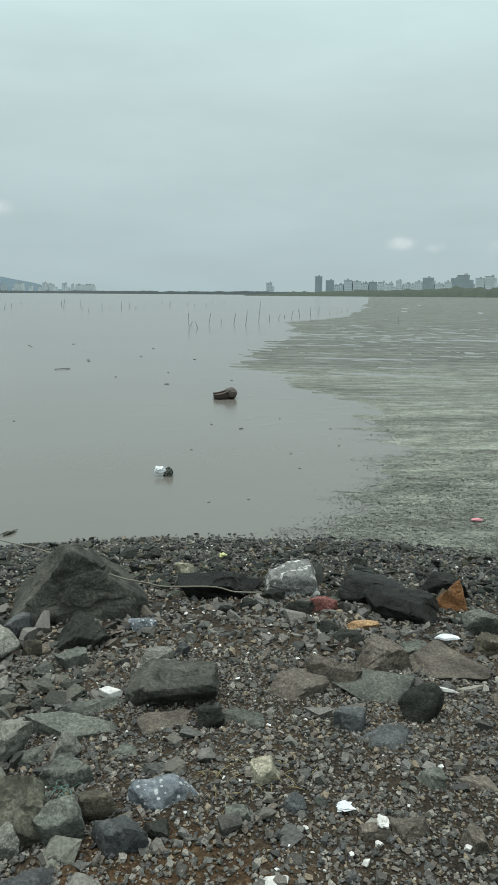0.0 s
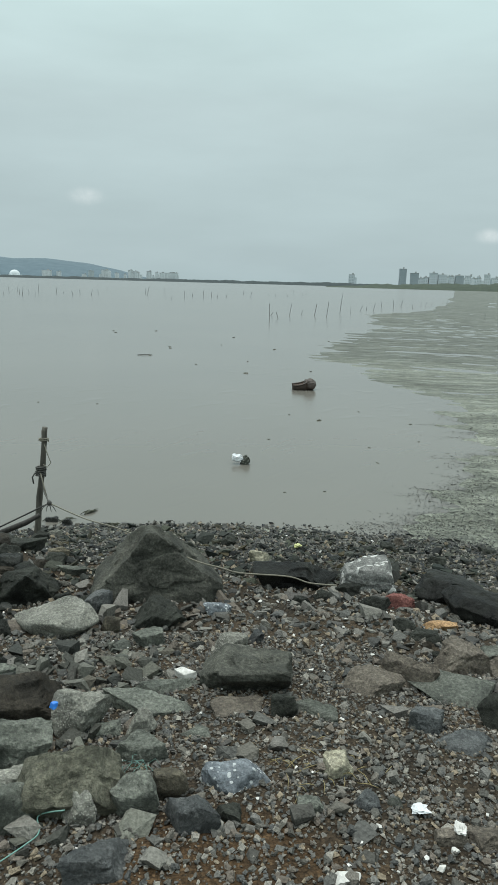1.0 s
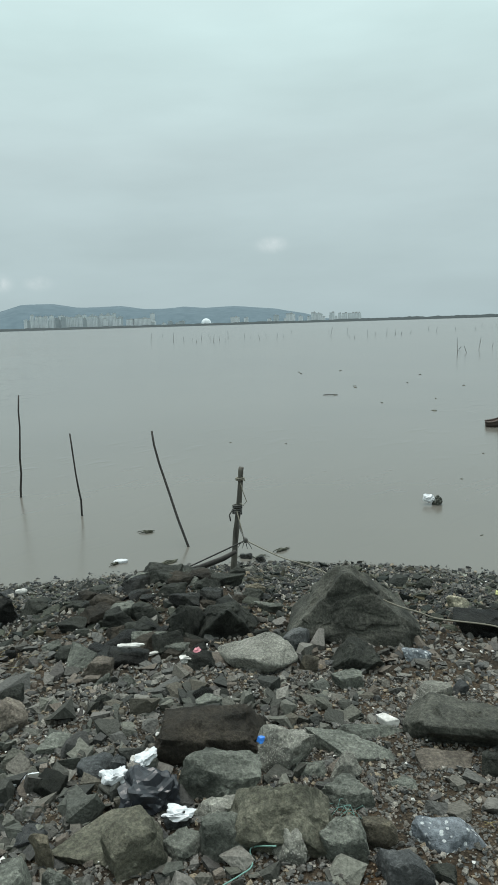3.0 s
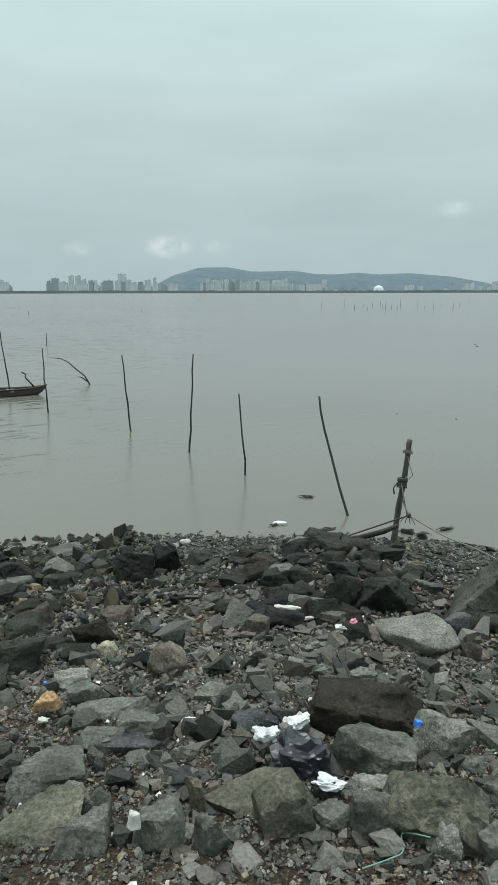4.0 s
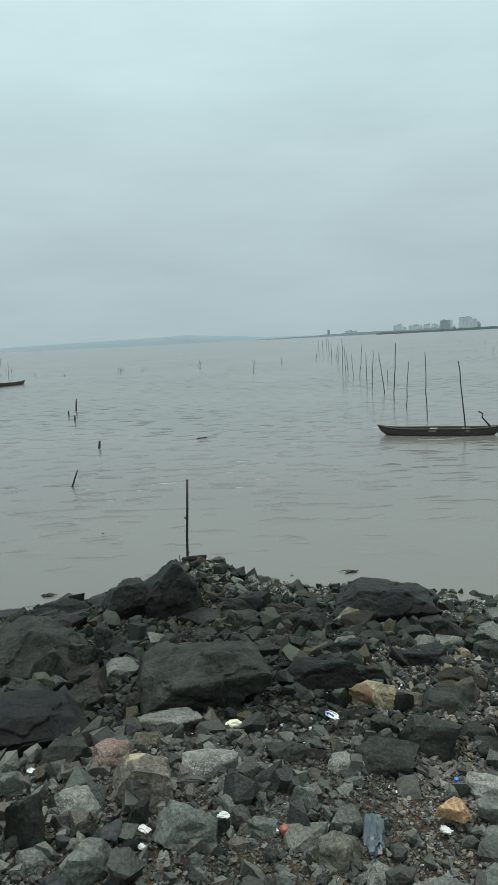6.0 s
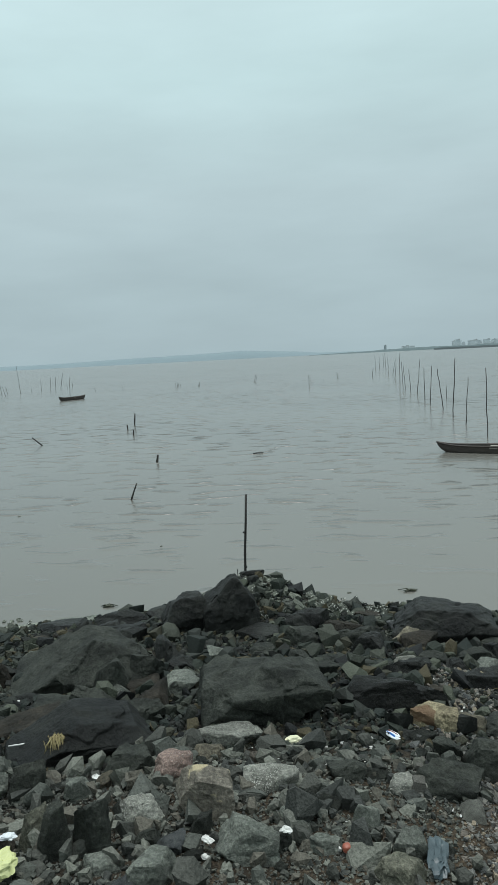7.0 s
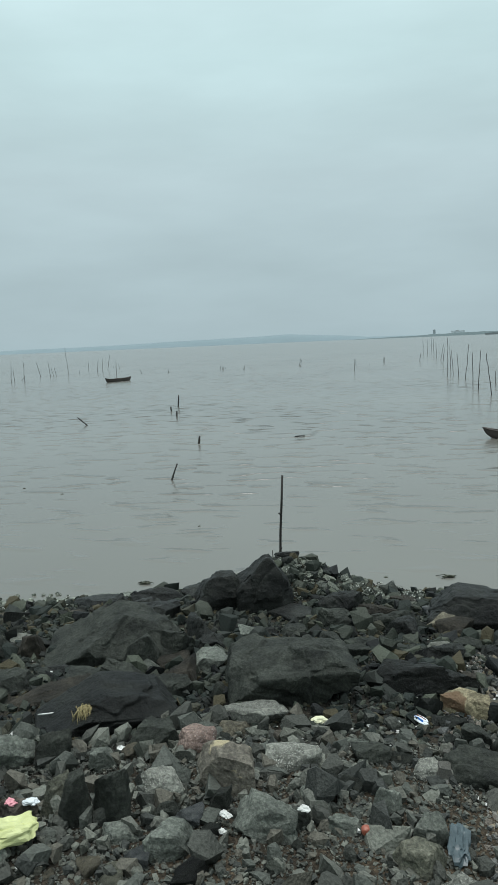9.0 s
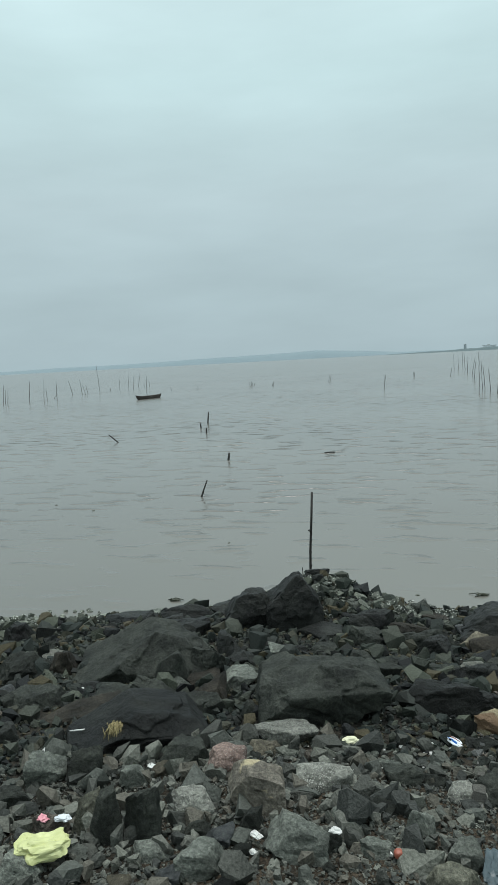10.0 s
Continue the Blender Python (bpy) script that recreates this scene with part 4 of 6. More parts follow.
boulder(-0.98, 2.13, 26, 0.45, 0.27, 0.18, "brown_dark", "block", [(-90, 0, 0.40), (180, 8, 0.48), (0, 22, 0.46), (-90, 62, 0.50), (150, 60, 0.50), (90, 30, 0.45)])
boulder(-0.68, 2.14, 20, 0.25, 0.16, 0.23, "granite", "block")
boulder(-0.85, 1.87, 25, 0.30, 0.22, 0.16, "grey", "flat")
boulder(-0.52, 1.66, 20, 0.32, 0.22, 0.20, "olive", "round", [(-90, 35, 0.43), (180, 30, 0.45), (0, 25, 0.45), (-40, 60, 0.47), (-140, 55, 0.46), (-90, -22, 0.45), (90, 45, 0.44), (-30, 20, 0.48)])
boulder(-0.90, 1.39, 32, 0.19, 0.12, 0.20, "olive", "block")
boulder(-0.79, 1.48, 28, 0.15, 0.11, 0.06, "grey", "flat")
boulder(-0.67, 1.52, 25, 0.14, 0.10, 0.13, "grey", "flat")
boulder(-0.35, 1.38, 18, 0.19, 0.15, 0.11, "blue", "block")
boulder(-1.48, 3.05, 26, 0.18, 0.12, 0.12, "basalt", "block")
boulder(-1.96, 3.02, 32, 0.26, 0.17, 0.13, "wet", "block")
boulder(-2.48, 4.36, 29, 0.40, 0.26, 0.14, "basalt", "block")
boulder(-2.27, 3.76, 31, 0.28, 0.21, 0.10, "basalt", "flat")
boulder(-2.37, 3.60, 33, 0.24, 0.16, 0.14, "basalt", "block")
boulder(-2.07, 4.67, 24, 0.36, 0.27, 0.08, "basalt", "flat")
boulder(-2.78, 5.29, 28, 0.37, 0.24, 0.14, "basalt", "block")
boulder(-1.35, 3.69, 21, 0.15, 0.10, 0.10, "basalt", "block")
boulder(-1.17, 2.50, 26, 0.13, 0.09, 0.09, "grey", "block")
boulder(-2.27, 5.44, 23, 0.17, 0.11, 0.12, "basalt", "block")
boulder(-1.27, 1.86, 33, 0.07, 0.05, 0.10, "blue", "block")
boulder(-1.80, 4.72, 22, 0.18, 0.12, 0.10, "ochre_grey", "block")
boulder(-1.21, 4.26, 17, 0.22, 0.14, 0.15, "basalt", "block")
boulder(-2.45, 4.97, 26, 0.25, 0.16, 0.10, "basalt", "block")
boulder(-2.99, 5.05, 30, 0.26, 0.17, 0.11, "basalt", "block")
boulder(-0.47, 1.56, 20, 0.11, 0.07, 0.13, "granite", "block")
boulder(-0.02, 1.64, 8, 0.09, 0.06, 0.05, "basalt", "block")
boulder(-4.45, 2.93, 55, 0.32, 0.21, 0.23, "wet", "block")
boulder(-3.50, 3.34, 45, 0.31, 0.20, 0.29, "wet", "block")
boulder(-3.45, 3.68, 42, 0.22, 0.13, 0.27, "wet", "wedge")
boulder(-3.32, 3.86, 40, 0.22, 0.14, 0.16, "basalt", "block")
boulder(-2.07, 3.08, 33, 0.34, 0.31, 0.04, "wet", "flat")
boulder(-1.62, 3.83, 23, 0.38, 0.25, 0.21, "basalt", "block")
boulder(-1.80, 3.59, 27, 0.21, 0.13, 0.26, "basalt", "wedge")
boulder(-2.44, 2.09, 47, 0.13, 0.09, 0.11, "pale", "block")
boulder(-2.63, 2.02, 50, 0.18, 0.12, 0.09, "basalt", "block")
boulder(-2.05, 2.10, 43, 0.19, 0.12, 0.18, "brown", "block")
boulder(-2.02, 2.82, 35, 0.19, 0.14, 0.10, "brown", "flat")
boulder(-1.94, 1.65, 47, 0.34, 0.15, 0.04, "grey", "flat")
boulder(-1.78, 1.44, 48, 0.20, 0.15, 0.06, "grey", "flat")
boulder(-1.33, 1.82, 35, 0.18, 0.13, 0.07, "blue", "flat")
boulder(-1.73, 1.12, 53, 0.28, 0.21, 0.09, "grey", "flat")
boulder(-1.52, 1.09, 51, 0.16, 0.11, 0.10, "granite", "block")
boulder(-1.55, 0.92, 55, 0.36, 0.29, 0.05, "olive", "flat")
boulder(-1.35, 0.97, 50, 0.20, 0.15, 0.10, "grey", "flat")
boulder(-1.16, 1.10, 43, 0.18, 0.12, 0.17, "grey", "block")
boulder(-1.18, 1.30, 40, 0.07, 0.05, 0.15, "ochre_grey", "block")
boulder(-1.02, 1.42, 34, 0.38, 0.30, 0.05, "olive", "flat")
boulder(-1.02, 1.18, 38, 0.11, 0.07, 0.14, "grey", "wedge")
boulder(-4.10, 3.22, 50, 0.33, 0.23, 0.04, "wet", "flat")
boulder(-1.67, 2.00, 38, 0.17, 0.11, 0.07, "grey", "block")
boulder(-1.73, 1.67, 44, 0.14, 0.08, 0.11, "grey", "wedge")
boulder(-2.64, 4.66, 29, 0.36, 0.24, 0.15, "basalt", "block")
boulder(-2.05, 4.36, 25, 0.21, 0.14, 0.13, "basalt", "block")
boulder(-2.23, 4.09, 29, 0.24, 0.18, 0.09, "basalt", "flat")
boulder(-1.91, 2.69, 35, 0.11, 0.07, 0.07, "grey", "block")
boulder(-0.77, 1.71, 24, 0.16, 0.10, 0.09, "granite", "block")
boulder(-0.88, 1.62, 28, 0.10, 0.06, 0.08, "blue", "block")
boulder(-5.16, 2.81, 62, 0.84, 0.52, 0.30, "wet", "block", [(180, 30, 0.46), (0, 35, 0.46), (-90, 25, 0.42), (-90, -15, 0.46), (20, 72, 0.46)])
boulder(-4.78, 1.98, 68, 0.31, 0.20, 0.21, "wet", "block")
boulder(-3.75, 0.91, 77, 0.72, 0.46, 0.30, "basalt", "block", [(-90, 58, 0.46), (180, 6, 0.48), (180, 58, 0.52), (0, 42, 0.50), (0, -38, 0.42), (-90, -12, 0.46), (-150, 22, 0.50), (35, 75, 0.47)])
boulder(-5.78, 1.12, 80, 0.50, 0.40, 0.44, "wet", "block", [(180, 45, 0.34), (0, 33, 0.36), (-90, 22, 0.40), (-40, 10, 0.48), (90, 40, 0.42)])
boulder(-5.84, 0.75, 83, 0.40, 0.26, 0.32, "wet", "block", [(180, 30, 0.42), (0, 10, 0.48), (-90, 30, 0.42), (-90, -15, 0.46), (170, 62, 0.47)])
boulder(-5.49, 1.28, 77, 0.52, 0.37, 0.07, "wet", "flat")
boulder(-5.44, 1.72, 73, 0.39, 0.25, 0.26, "wet", "block")
boulder(-3.73, 1.63, 67, 0.47, 0.30, 0.24, "wet", "block")
boulder(-3.67, 1.92, 63, 0.20, 0.12, 0.16, "wet", "wedge")
boulder(-3.35, 1.75, 63, 0.27, 0.20, 0.13, "ochre", "flat")
boulder(-3.25, 1.93, 60, 0.17, 0.11, 0.13, "ochre_grey", "block")
boulder(-2.74, 1.76, 59, 0.30, 0.20, 0.22, "basalt", "block")
boulder(-2.65, 1.45, 63, 0.31, 0.23, 0.11, "basalt", "flat")
boulder(-2.95, 1.62, 62, 0.14, 0.09, 0.15, "basalt", "block")
boulder(-2.66, 2.20, 52, 0.26, 0.17, 0.19, "brown_dark", "block")
boulder(-2.85, 2.54, 50, 0.24, 0.18, 0.08, "brown", "flat")
boulder(-3.54, 3.72, 45, 0.17, 0.11, 0.20, "wet", "block")
boulder(-3.17, 2.13, 57, 0.28, 0.18, 0.13, "basalt", "block")
boulder(-2.80, 2.06, 55, 0.22, 0.16, 0.06, "basalt", "flat")
boulder(-3.42, 0.65, 80, 0.33, 0.21, 0.14, "granite", "round")
boulder(-2.82, 0.70, 77, 0.24, 0.15, 0.10, "granite", "round")
boulder(-2.68, 1.28, 66, 0.19, 0.12, 0.08, "granite", "block")
boulder(-2.32, 1.75, 54, 0.17, 0.11, 0.10, "granite", "block")
boulder(-2.12, 1.68, 53, 0.19, 0.12, 0.12, "grey", "block")
boulder(-2.85, 1.06, 71, 0.18, 0.12, 0.10, "basalt", "block")
boulder(-2.38, 0.63, 76, 0.11, 0.07, 0.10, "basalt", "block")
boulder(-2.37, 0.50, 79, 0.24, 0.16, 0.15, "grey", "block")
boulder(-2.10, 0.97, 67, 0.20, 0.15, 0.08, "olive", "flat")
boulder(-1.93, 1.05, 63, 0.14, 0.09, 0.09, "granite", "block")
boulder(-1.73, 1.59, 49, 0.18, 0.13, 0.08, "grey", "flat")
boulder(-2.42, 0.99, 69, 0.11, 0.07, 0.13, "grey", "block")
boulder(-2.25, 1.09, 66, 0.13, 0.09, 0.11, "grey", "block")
boulder(-1.67, 1.51, 50, 0.22, 0.14, 0.05, "blue", "block")
boulder(-2.20, 2.31, 45, 0.16, 0.10, 0.14, "basalt", "block")
boulder(-2.17, 1.72, 53, 0.11, 0.07, 0.05, "basalt", "block")
boulder(-5.04, 2.41, 65, 0.28, 0.18, 0.17, "ochre_grey", "block")
boulder(-4.40, 1.50, 72, 0.20, 0.15, 0.08, "basalt", "flat")
boulder(-4.49, 2.36, 63, 0.21, 0.14, 0.11, "basalt", "block")
boulder(-4.92, 1.19, 77, 0.21, 0.14, 0.09, "basalt", "block")
boulder(-4.70, 3.53, 54, 0.29, 0.28, 0.04, "wet", "flat")
boulder(-3.92, 3.01, 53, 0.25, 0.19, 0.09, "basalt", "flat")
boulder(-3.02, 1.06, 72, 0.11, 0.07, 0.05, "grey", "block")
boulder(-3.10, 0.90, 75, 0.11, 0.07, 0.08, "basalt", "block")
boulder(-2.12, 1.05, 65, 0.10, 0.07, 0.06, "grey", "block")
boulder(-4.83, -0.13, 92, 0.92, 0.58, 0.32, "basalt", "wedge", [(190, 40, 0.22), (0, 54, 0.46), (-75, 34, 0.34), (-90, -8, 0.46), (20, 10, 0.48)])
boulder(-4.47, 0.06, 90, 0.28, 0.18, 0.29, "basalt", "block")
boulder(-4.60, 0.27, 87, 0.32, 0.21, 0.27, "basalt", "block")
boulder(-3.94, 0.16, 88, 0.41, 0.27, 0.17, "basalt", "block")
boulder(-3.60, -0.12, 93, 0.72, 0.40, 0.19, "wet", "wedge", [(180, 27, 0.27), (10, 72, 0.45), (-90, -8, 0.42), (-80, 44, 0.46), (0, 18, 0.47)])
boulder(-5.03, -1.00, 101, 0.38, 0.25, 0.25, "basalt", "block")
boulder(-6.12, -1.27, 102, 0.27, 0.18, 0.21, "wet", "block")
boulder(-5.00, -0.71, 98, 0.22, 0.15, 0.24, "brown_dark", "block")
boulder(-6.43, 0.23, 88, 0.49, 0.32, 0.18, "wet", "block")
boulder(-6.63, -0.31, 93, 0.61, 0.37, 0.08, "wet", "flat")
boulder(-3.08, 0.33, 85, 0.19, 0.12, 0.16, "red_grey", "round")
boulder(-2.73, 0.40, 83, 0.26, 0.17, 0.23, "ochre_spot", "block")
boulder(-3.26, 0.50, 82, 0.20, 0.15, 0.06, "ochre_grey", "flat")
boulder(-2.70, 0.15, 88, 0.17, 0.11, 0.17, "granite", "block")
boulder(-2.58, -0.06, 92, 0.15, 0.10, 0.28, "basalt", "block")
boulder(-2.61, -0.18, 95, 0.14, 0.09, 0.27, "basalt", "block")
boulder(-2.68, -0.27, 97, 0.13, 0.09, 0.21, "olive", "block")
boulder(-3.19, -0.53, 100, 0.20, 0.13, 0.18, "grey", "block")
boulder(-3.16, -0.33, 97, 0.18, 0.11, 0.19, "basalt", "wedge")
boulder(-3.29, 0.12, 89, 0.28, 0.21, 0.11, "basalt", "flat")
boulder(-3.97, -0.49, 97, 0.53, 0.24, 0.07, "brown_dark", "flat")
boulder(-4.32, -0.76, 100, 0.38, 0.29, 0.11, "basalt", "flat")
boulder(-2.99, 0.55, 81, 0.17, 0.11, 0.04, "grey", "block")
boulder(-5.00, 2.03, 69, 0.41, 0.27, 0.20, "basalt", "block")
boulder(-2.44, -0.48, 102, 0.17, 0.11, 0.12, "grey", "block")
boulder(-2.34, 0.17, 87, 0.18, 0.12, 0.13, "grey", "block")
boulder(-3.06, -0.10, 93, 0.14, 0.09, 0.11, "grey", "block")
boulder(-2.57, 0.17, 87, 0.13, 0.08, 0.08, "basalt", "block")
boulder(-4.38, -0.91, 102, 0.23, 0.15, 0.14, "basalt", "block")
boulder(-6.12, -1.02, 100, 0.23, 0.15, 0.17, "wet", "block")
boulder(-2.56, 0.37, 83, 0.10, 0.06, 0.10, "basalt", "block")
boulder(-2.33, 0.79, 73, 0.14, 0.10, 0.05, "grey", "flat")
boulder(-2.95, -0.61, 102, 0.14, 0.09, 0.14, "basalt", "block")
boulder(-2.72, -0.42, 99, 0.15, 0.10, 0.09, "brown", "block")
boulder(-2.45, -0.02, 92, 0.16, 0.12, 0.04, "grey", "flat")
boulder(-4.05, -0.27, 94, 0.18, 0.11, 0.13, "brown", "block")
boulder(-3.74, 0.50, 83, 0.13, 0.09, 0.13, "basalt", "block")
boulder(-5.29, 0.73, 83, 0.23, 0.15, 0.12, "basalt", "block")
boulder(-4.63, 1.40, 74, 0.21, 0.13, 0.13, "basalt", "block")
boulder(-4.56, 1.65, 71, 0.25, 0.18, 0.07, "basalt", "flat")
boulder(-2.55, 0.74, 75, 0.12, 0.08, 0.10, "grey", "block")
boulder(-4.76, -0.54, 97, 0.24, 0.23, 0.03, "basalt", "flat")
boulder(-3.71, -0.80, 102, 0.13, 0.09, 0.13, "wet", "block")

# two stones awash beyond the post
boulder(-2.54, 6.36, 22, 0.13, 0.10, 0.10, "wet", "block")
boulder(-2.35, 6.30, 22, 0.12, 0.09, 0.09, "wet", "block")
boulder(-6.42, 1.45, 80, 0.27, 0.16, 0.09, "wet", "flat")

PLACED = np.array([(o.location.x, o.location.y, max(o.dimensions.x, o.dimensions.y) * 0.42) for o in scene.objects if o.get("group") == "rocks on the shore"])


def clear_of(x, y, margin):
    d = np.hypot(PLACED[None, :, 0] - x[:, None], PLACED[None, :, 1] - y[:, None])
    return (d > PLACED[None, :, 2] + margin).all(1)


# heaped rocks: the pile below the mooring post, and the rough revetment further round
rng = np.random.default_rng(19)
made = 0
while made < 118:
    pile = made < 66
    psi, r = (rng.normal(30, 5.0), rng.uniform(3.6, 5.5)) if pile else (rng.uniform(50, 108), rng.uniform(3.9, 6.7))
    x, y = -r * math.sin(radians(psi)), r * math.cos(radians(psi))
    w = rng.uniform(0.11, 0.27) if pile else rng.uniform(0.14, 0.36)
    if math.hypot(x + 6.35, y - 1.5) < 0.75 or not clear_of(np.array([x]), np.array([y]), -0.05 if pile else 0.06 * w)[0]:
        continue
    kind = ("wet", "basalt", "wet", "brown_dark", "basalt", "grey")[rng.integers(6)]
    shape = ("block", "flat", "wedge", "block")[rng.integers(4)]
    boulder(x, y, psi + rng.uniform(-40, 40), w, w * rng.uniform(0.6, 0.9), w * rng.uniform(0.35, 0.6) * (0.6 if shape == "flat" else 1), kind, shape)
    PLACED = np.vstack([PLACED, (x, y, w * 0.42)])
    made += 1

# loose medium stones, one by one, over the stretch nearest the camera
rng = np.random.default_rng(5)
MEDIUM = []
for i in range(14):
    tone = ("basalt", "grey", "basalt", "olive", "brown", "grey", "blue", "basalt", "wet", "grey", "granite", "basalt", "ochre_grey", "wet")[i]
    size = (1, rng.uniform(0.6, 0.95), rng.uniform(0.3, 0.6))
    MEDIUM.append([stone_mesh("loose_stone", 900 + i, ("block", "flat", "wedge", "block")[i % 4], size, level, STONES[tone]) for level in (3, 4)])
count = 0
while count < 290:
    psi, r = rng.uniform(-24, 108), rng.uniform(1.7, 6.4)
    x, y = -r * math.sin(radians(psi)), r * math.cos(radians(psi))
    bare = psi < 18 and r < 3.4
    if rng.uniform() > (0.12 if bare else 0.55 if psi < 45 else 1.0):
        continue
    s = (0.05 + 0.12 * rng.uniform() ** 1.8) * (1.35 if psi > 48 and r > 3.6 else 0.7 if bare else 1.0)
    if not clear_of(np.array([x]), np.array([y]), 0.25 * s)[0]:
        continue
    ob = new("loose_stone", MEDIUM[rng.integers(14)][s > 0.1])
    ob.matrix_world = pose(x, y, float(ground_z(x, y)) - 0.012, rng.uniform(-12, 12), rng.uniform(-12, 12), rng.uniform(0, 360)) @ Matrix.Scale(s, 4)
    tagged(ob, "loose broken stone among the gravel on the shore", "stone", "loose stones")
    count += 1


def scattered(name, mat, x, y, size, seed, extra, label, flat=0.55, sink=0.22, lift=0.0, kinds=16, shapes=("block", "flat", "wedge")):
    """Many loose stones in one sheet."""
    rng = np.random.default_rng(seed)
    base = [hull_arrays(seed * 50 + i, shapes[i % len(shapes)], extra) for i in range(kinds)]
    n = len(x)
    a, c, s = rng.uniform(0, 2 * np.pi, n), rng.uniform(0.5, 1.0, n), rng.uniform(0.25, 0.85, n) * flat / 0.6
    pick, lie = rng.integers(0, kinds, n), ground_z(x, y) + lift
    tx, ty = rng.uniform(-0.35, 0.35, (2, n))
    all_v, all_f, start = [], [], 0
    for k, (bv, bf) in enumerate(base):
        w = np.where(pick == k)[0]
        pts = bv[None] * np.stack([size[w], size[w] * c[w], size[w] * s[w]], -1)[:, None, :]
        z = pts[..., 2] - sink * (size * s)[w][:, None] + pts[..., 0] * tx[w][:, None] + pts[..., 1] * ty[w][:, None]
        px = pts[..., 0] * np.cos(a[w])[:, None] - pts[..., 1] * np.sin(a[w])[:, None] + x[w][:, None]
        py = pts[..., 0] * np.sin(a[w])[:, None] + pts[..., 1] * np.cos(a[w])[:, None] + y[w][:, None]
        all_v.append(np.stack([px, py, z + lie[w][:, None]], -1).reshape(-1, 3))
        all_f.append((bf[None] + (np.arange(len(w)) * len(bv))[:, None, None]).reshape(-1, 3) + start)
        start += len(w) * len(bv)
    v, faces = np.vstack(all_v), np.vstack(all_f)
    me = bpy.data.meshes.new(name)
    me.vertices.add(len(v))
    me.vertices.foreach_set("co", v.ravel().astype(np.float32))
    me.loops.add(faces.size)
    me.loops.foreach_set("vertex_index", faces.ravel().astype(np.int32))
    me.polygons.add(len(faces))
    me.polygons.foreach_set("loop_start", np.arange(0, faces.size, 3, dtype=np.int32))
    me.polygons.foreach_set("use_smooth", np.zeros(len(faces), bool))
    me.update(calc_edges=True)
    me.validate()
    me.materials.append(mat)
    return tagged(new(name, me), label, "gravel", kind="stuff")


def fan(seed, n, psi0, psi1, r0, r1, lean=1.0):
    rng = np.random.default_rng(seed)
    psi, u = np.radians(rng.uniform(psi0, psi1, n)), rng.uniform(0, 1, n) ** lean
    r = np.sqrt(r0 ** 2 + (r1 ** 2 - r0 ** 2) * u)
    return -r * np.sin(psi), r * np.cos(psi)


# rubble, fist to finger size
x, y = fan(21, 7200, -42, 46, 1.4, 6.5)
bare = (np.degrees(np.arctan2(-x, y)) < 18) & (np.hypot(x, y) < 3.5)
keep = clear_of(x, y, -0.03) & (~bare | (np.random.default_rng(9).uniform(0, 1, len(x)) < 0.3))
x, y = x[keep], y[keep]
inner = np.hypot(x, y) < 4.4
for mat, w, seed, words in ((RUBBLE, inner, 31, "loose grey-brown rubble strewn over the foreshore"), (DARK_RUBBLE, ~inner, 70, "dark damp rubble near the waterline")):
    scattered("rubble", mat, x[w], y[w], np.random.default_rng(seed).gamma(2.0, 0.012, w.sum()) + 0.013, seed, 3, words)
x, y = fan(22, 10500, 44, 112, 1.4, 7.0)
open_ground = (np.degrees(np.arctan2(-x, y)) < 62) & (np.hypot(x, y) < 4.9)
keep = clear_of(x, y, -0.05) & (~open_ground | (np.random.default_rng(73).uniform(0, 1, len(x)) < 0.45))
x, y = x[keep], y[keep]
size = np.minimum(np.random.default_rng(2).gamma(1.7, 0.015, len(x)) + 0.014, 0.11)
inner = np.hypot(x, y) < 3.4
for mat, w, seed, words in ((MID_RUBBLE, inner, 77, "olive-grey rubble strewn over soil"), (DARK_RUBBLE, ~inner, 32, "jumbled dark rubble between the boulders")):
    scattered("rubble", mat, x[w], y[w], size[w], seed, 2, words, flat=0.8, shapes=("block", "wedge", "round"))
# broken stones, hand to head size, packed between the boulders
x, y = fan(61, 900, -24, 47, 1.9, 6.0)
bare = (np.degrees(np.arctan2(-x, y)) < 17) & (np.hypot(x, y) < 3.3)
keep = clear_of(x, y, 0.0) & (~bare | (np.random.default_rng(62).uniform(0, 1, len(x)) < 0.2))
x, y = x[keep], y[keep]
inner = np.hypot(x, y) < 4.3
for mat, w, seed, words in ((RUBBLE, inner, 64, "grey-brown broken stones bedded in the gravel"), (DARK_RUBBLE, ~inner, 69, "dark damp broken stones near the waterline")):
    scattered("broken_stones", mat, x[w], y[w], np.random.default_rng(seed - 1).gamma(2.2, 0.018, w.sum()) + 0.04, seed, 1, words, flat=0.55, sink=0.3, kinds=24)
x, y = fan(65, 2600, 46, 112, 1.9, 6.9)
keep = clear_of(x, y, -0.02) & (np.random.default_rng(68).uniform(0, 1, len(x)) < np.interp(np.hypot(x, y), [2.2, 3.4], [0.4, 1.0]) * np.where((np.degrees(np.arctan2(-x, y)) < 62) & (np.hypot(x, y) < 4.9), 0.22, 1.0))
x, y = x[keep], y[keep]
inner = np.hypot(x, y) < 3.5
size = np.minimum(np.random.default_rng(66).gamma(2.2, 0.022, len(x)) + 0.045, 0.19) * np.interp(np.hypot(x, y), [1.9, 3.2], [0.75, 1.0])
for mat, w, seed, words in ((MID_RUBBLE, inner, 76, "olive-grey broken stones bedded in soil"), (DARK_RUBBLE, ~inner, 67, "dark broken stones jumbled between the boulders")):
    scattered("broken_stones", mat, x[w], y[w], size[w], seed, 1, words, flat=0.85, sink=0.2, kinds=24, shapes=("block", "wedge", "block", "round"))
x, y = fan(81, 460, 10, 48, 1.55, 3.1)
keep = clear_of(x, y, 0.01)
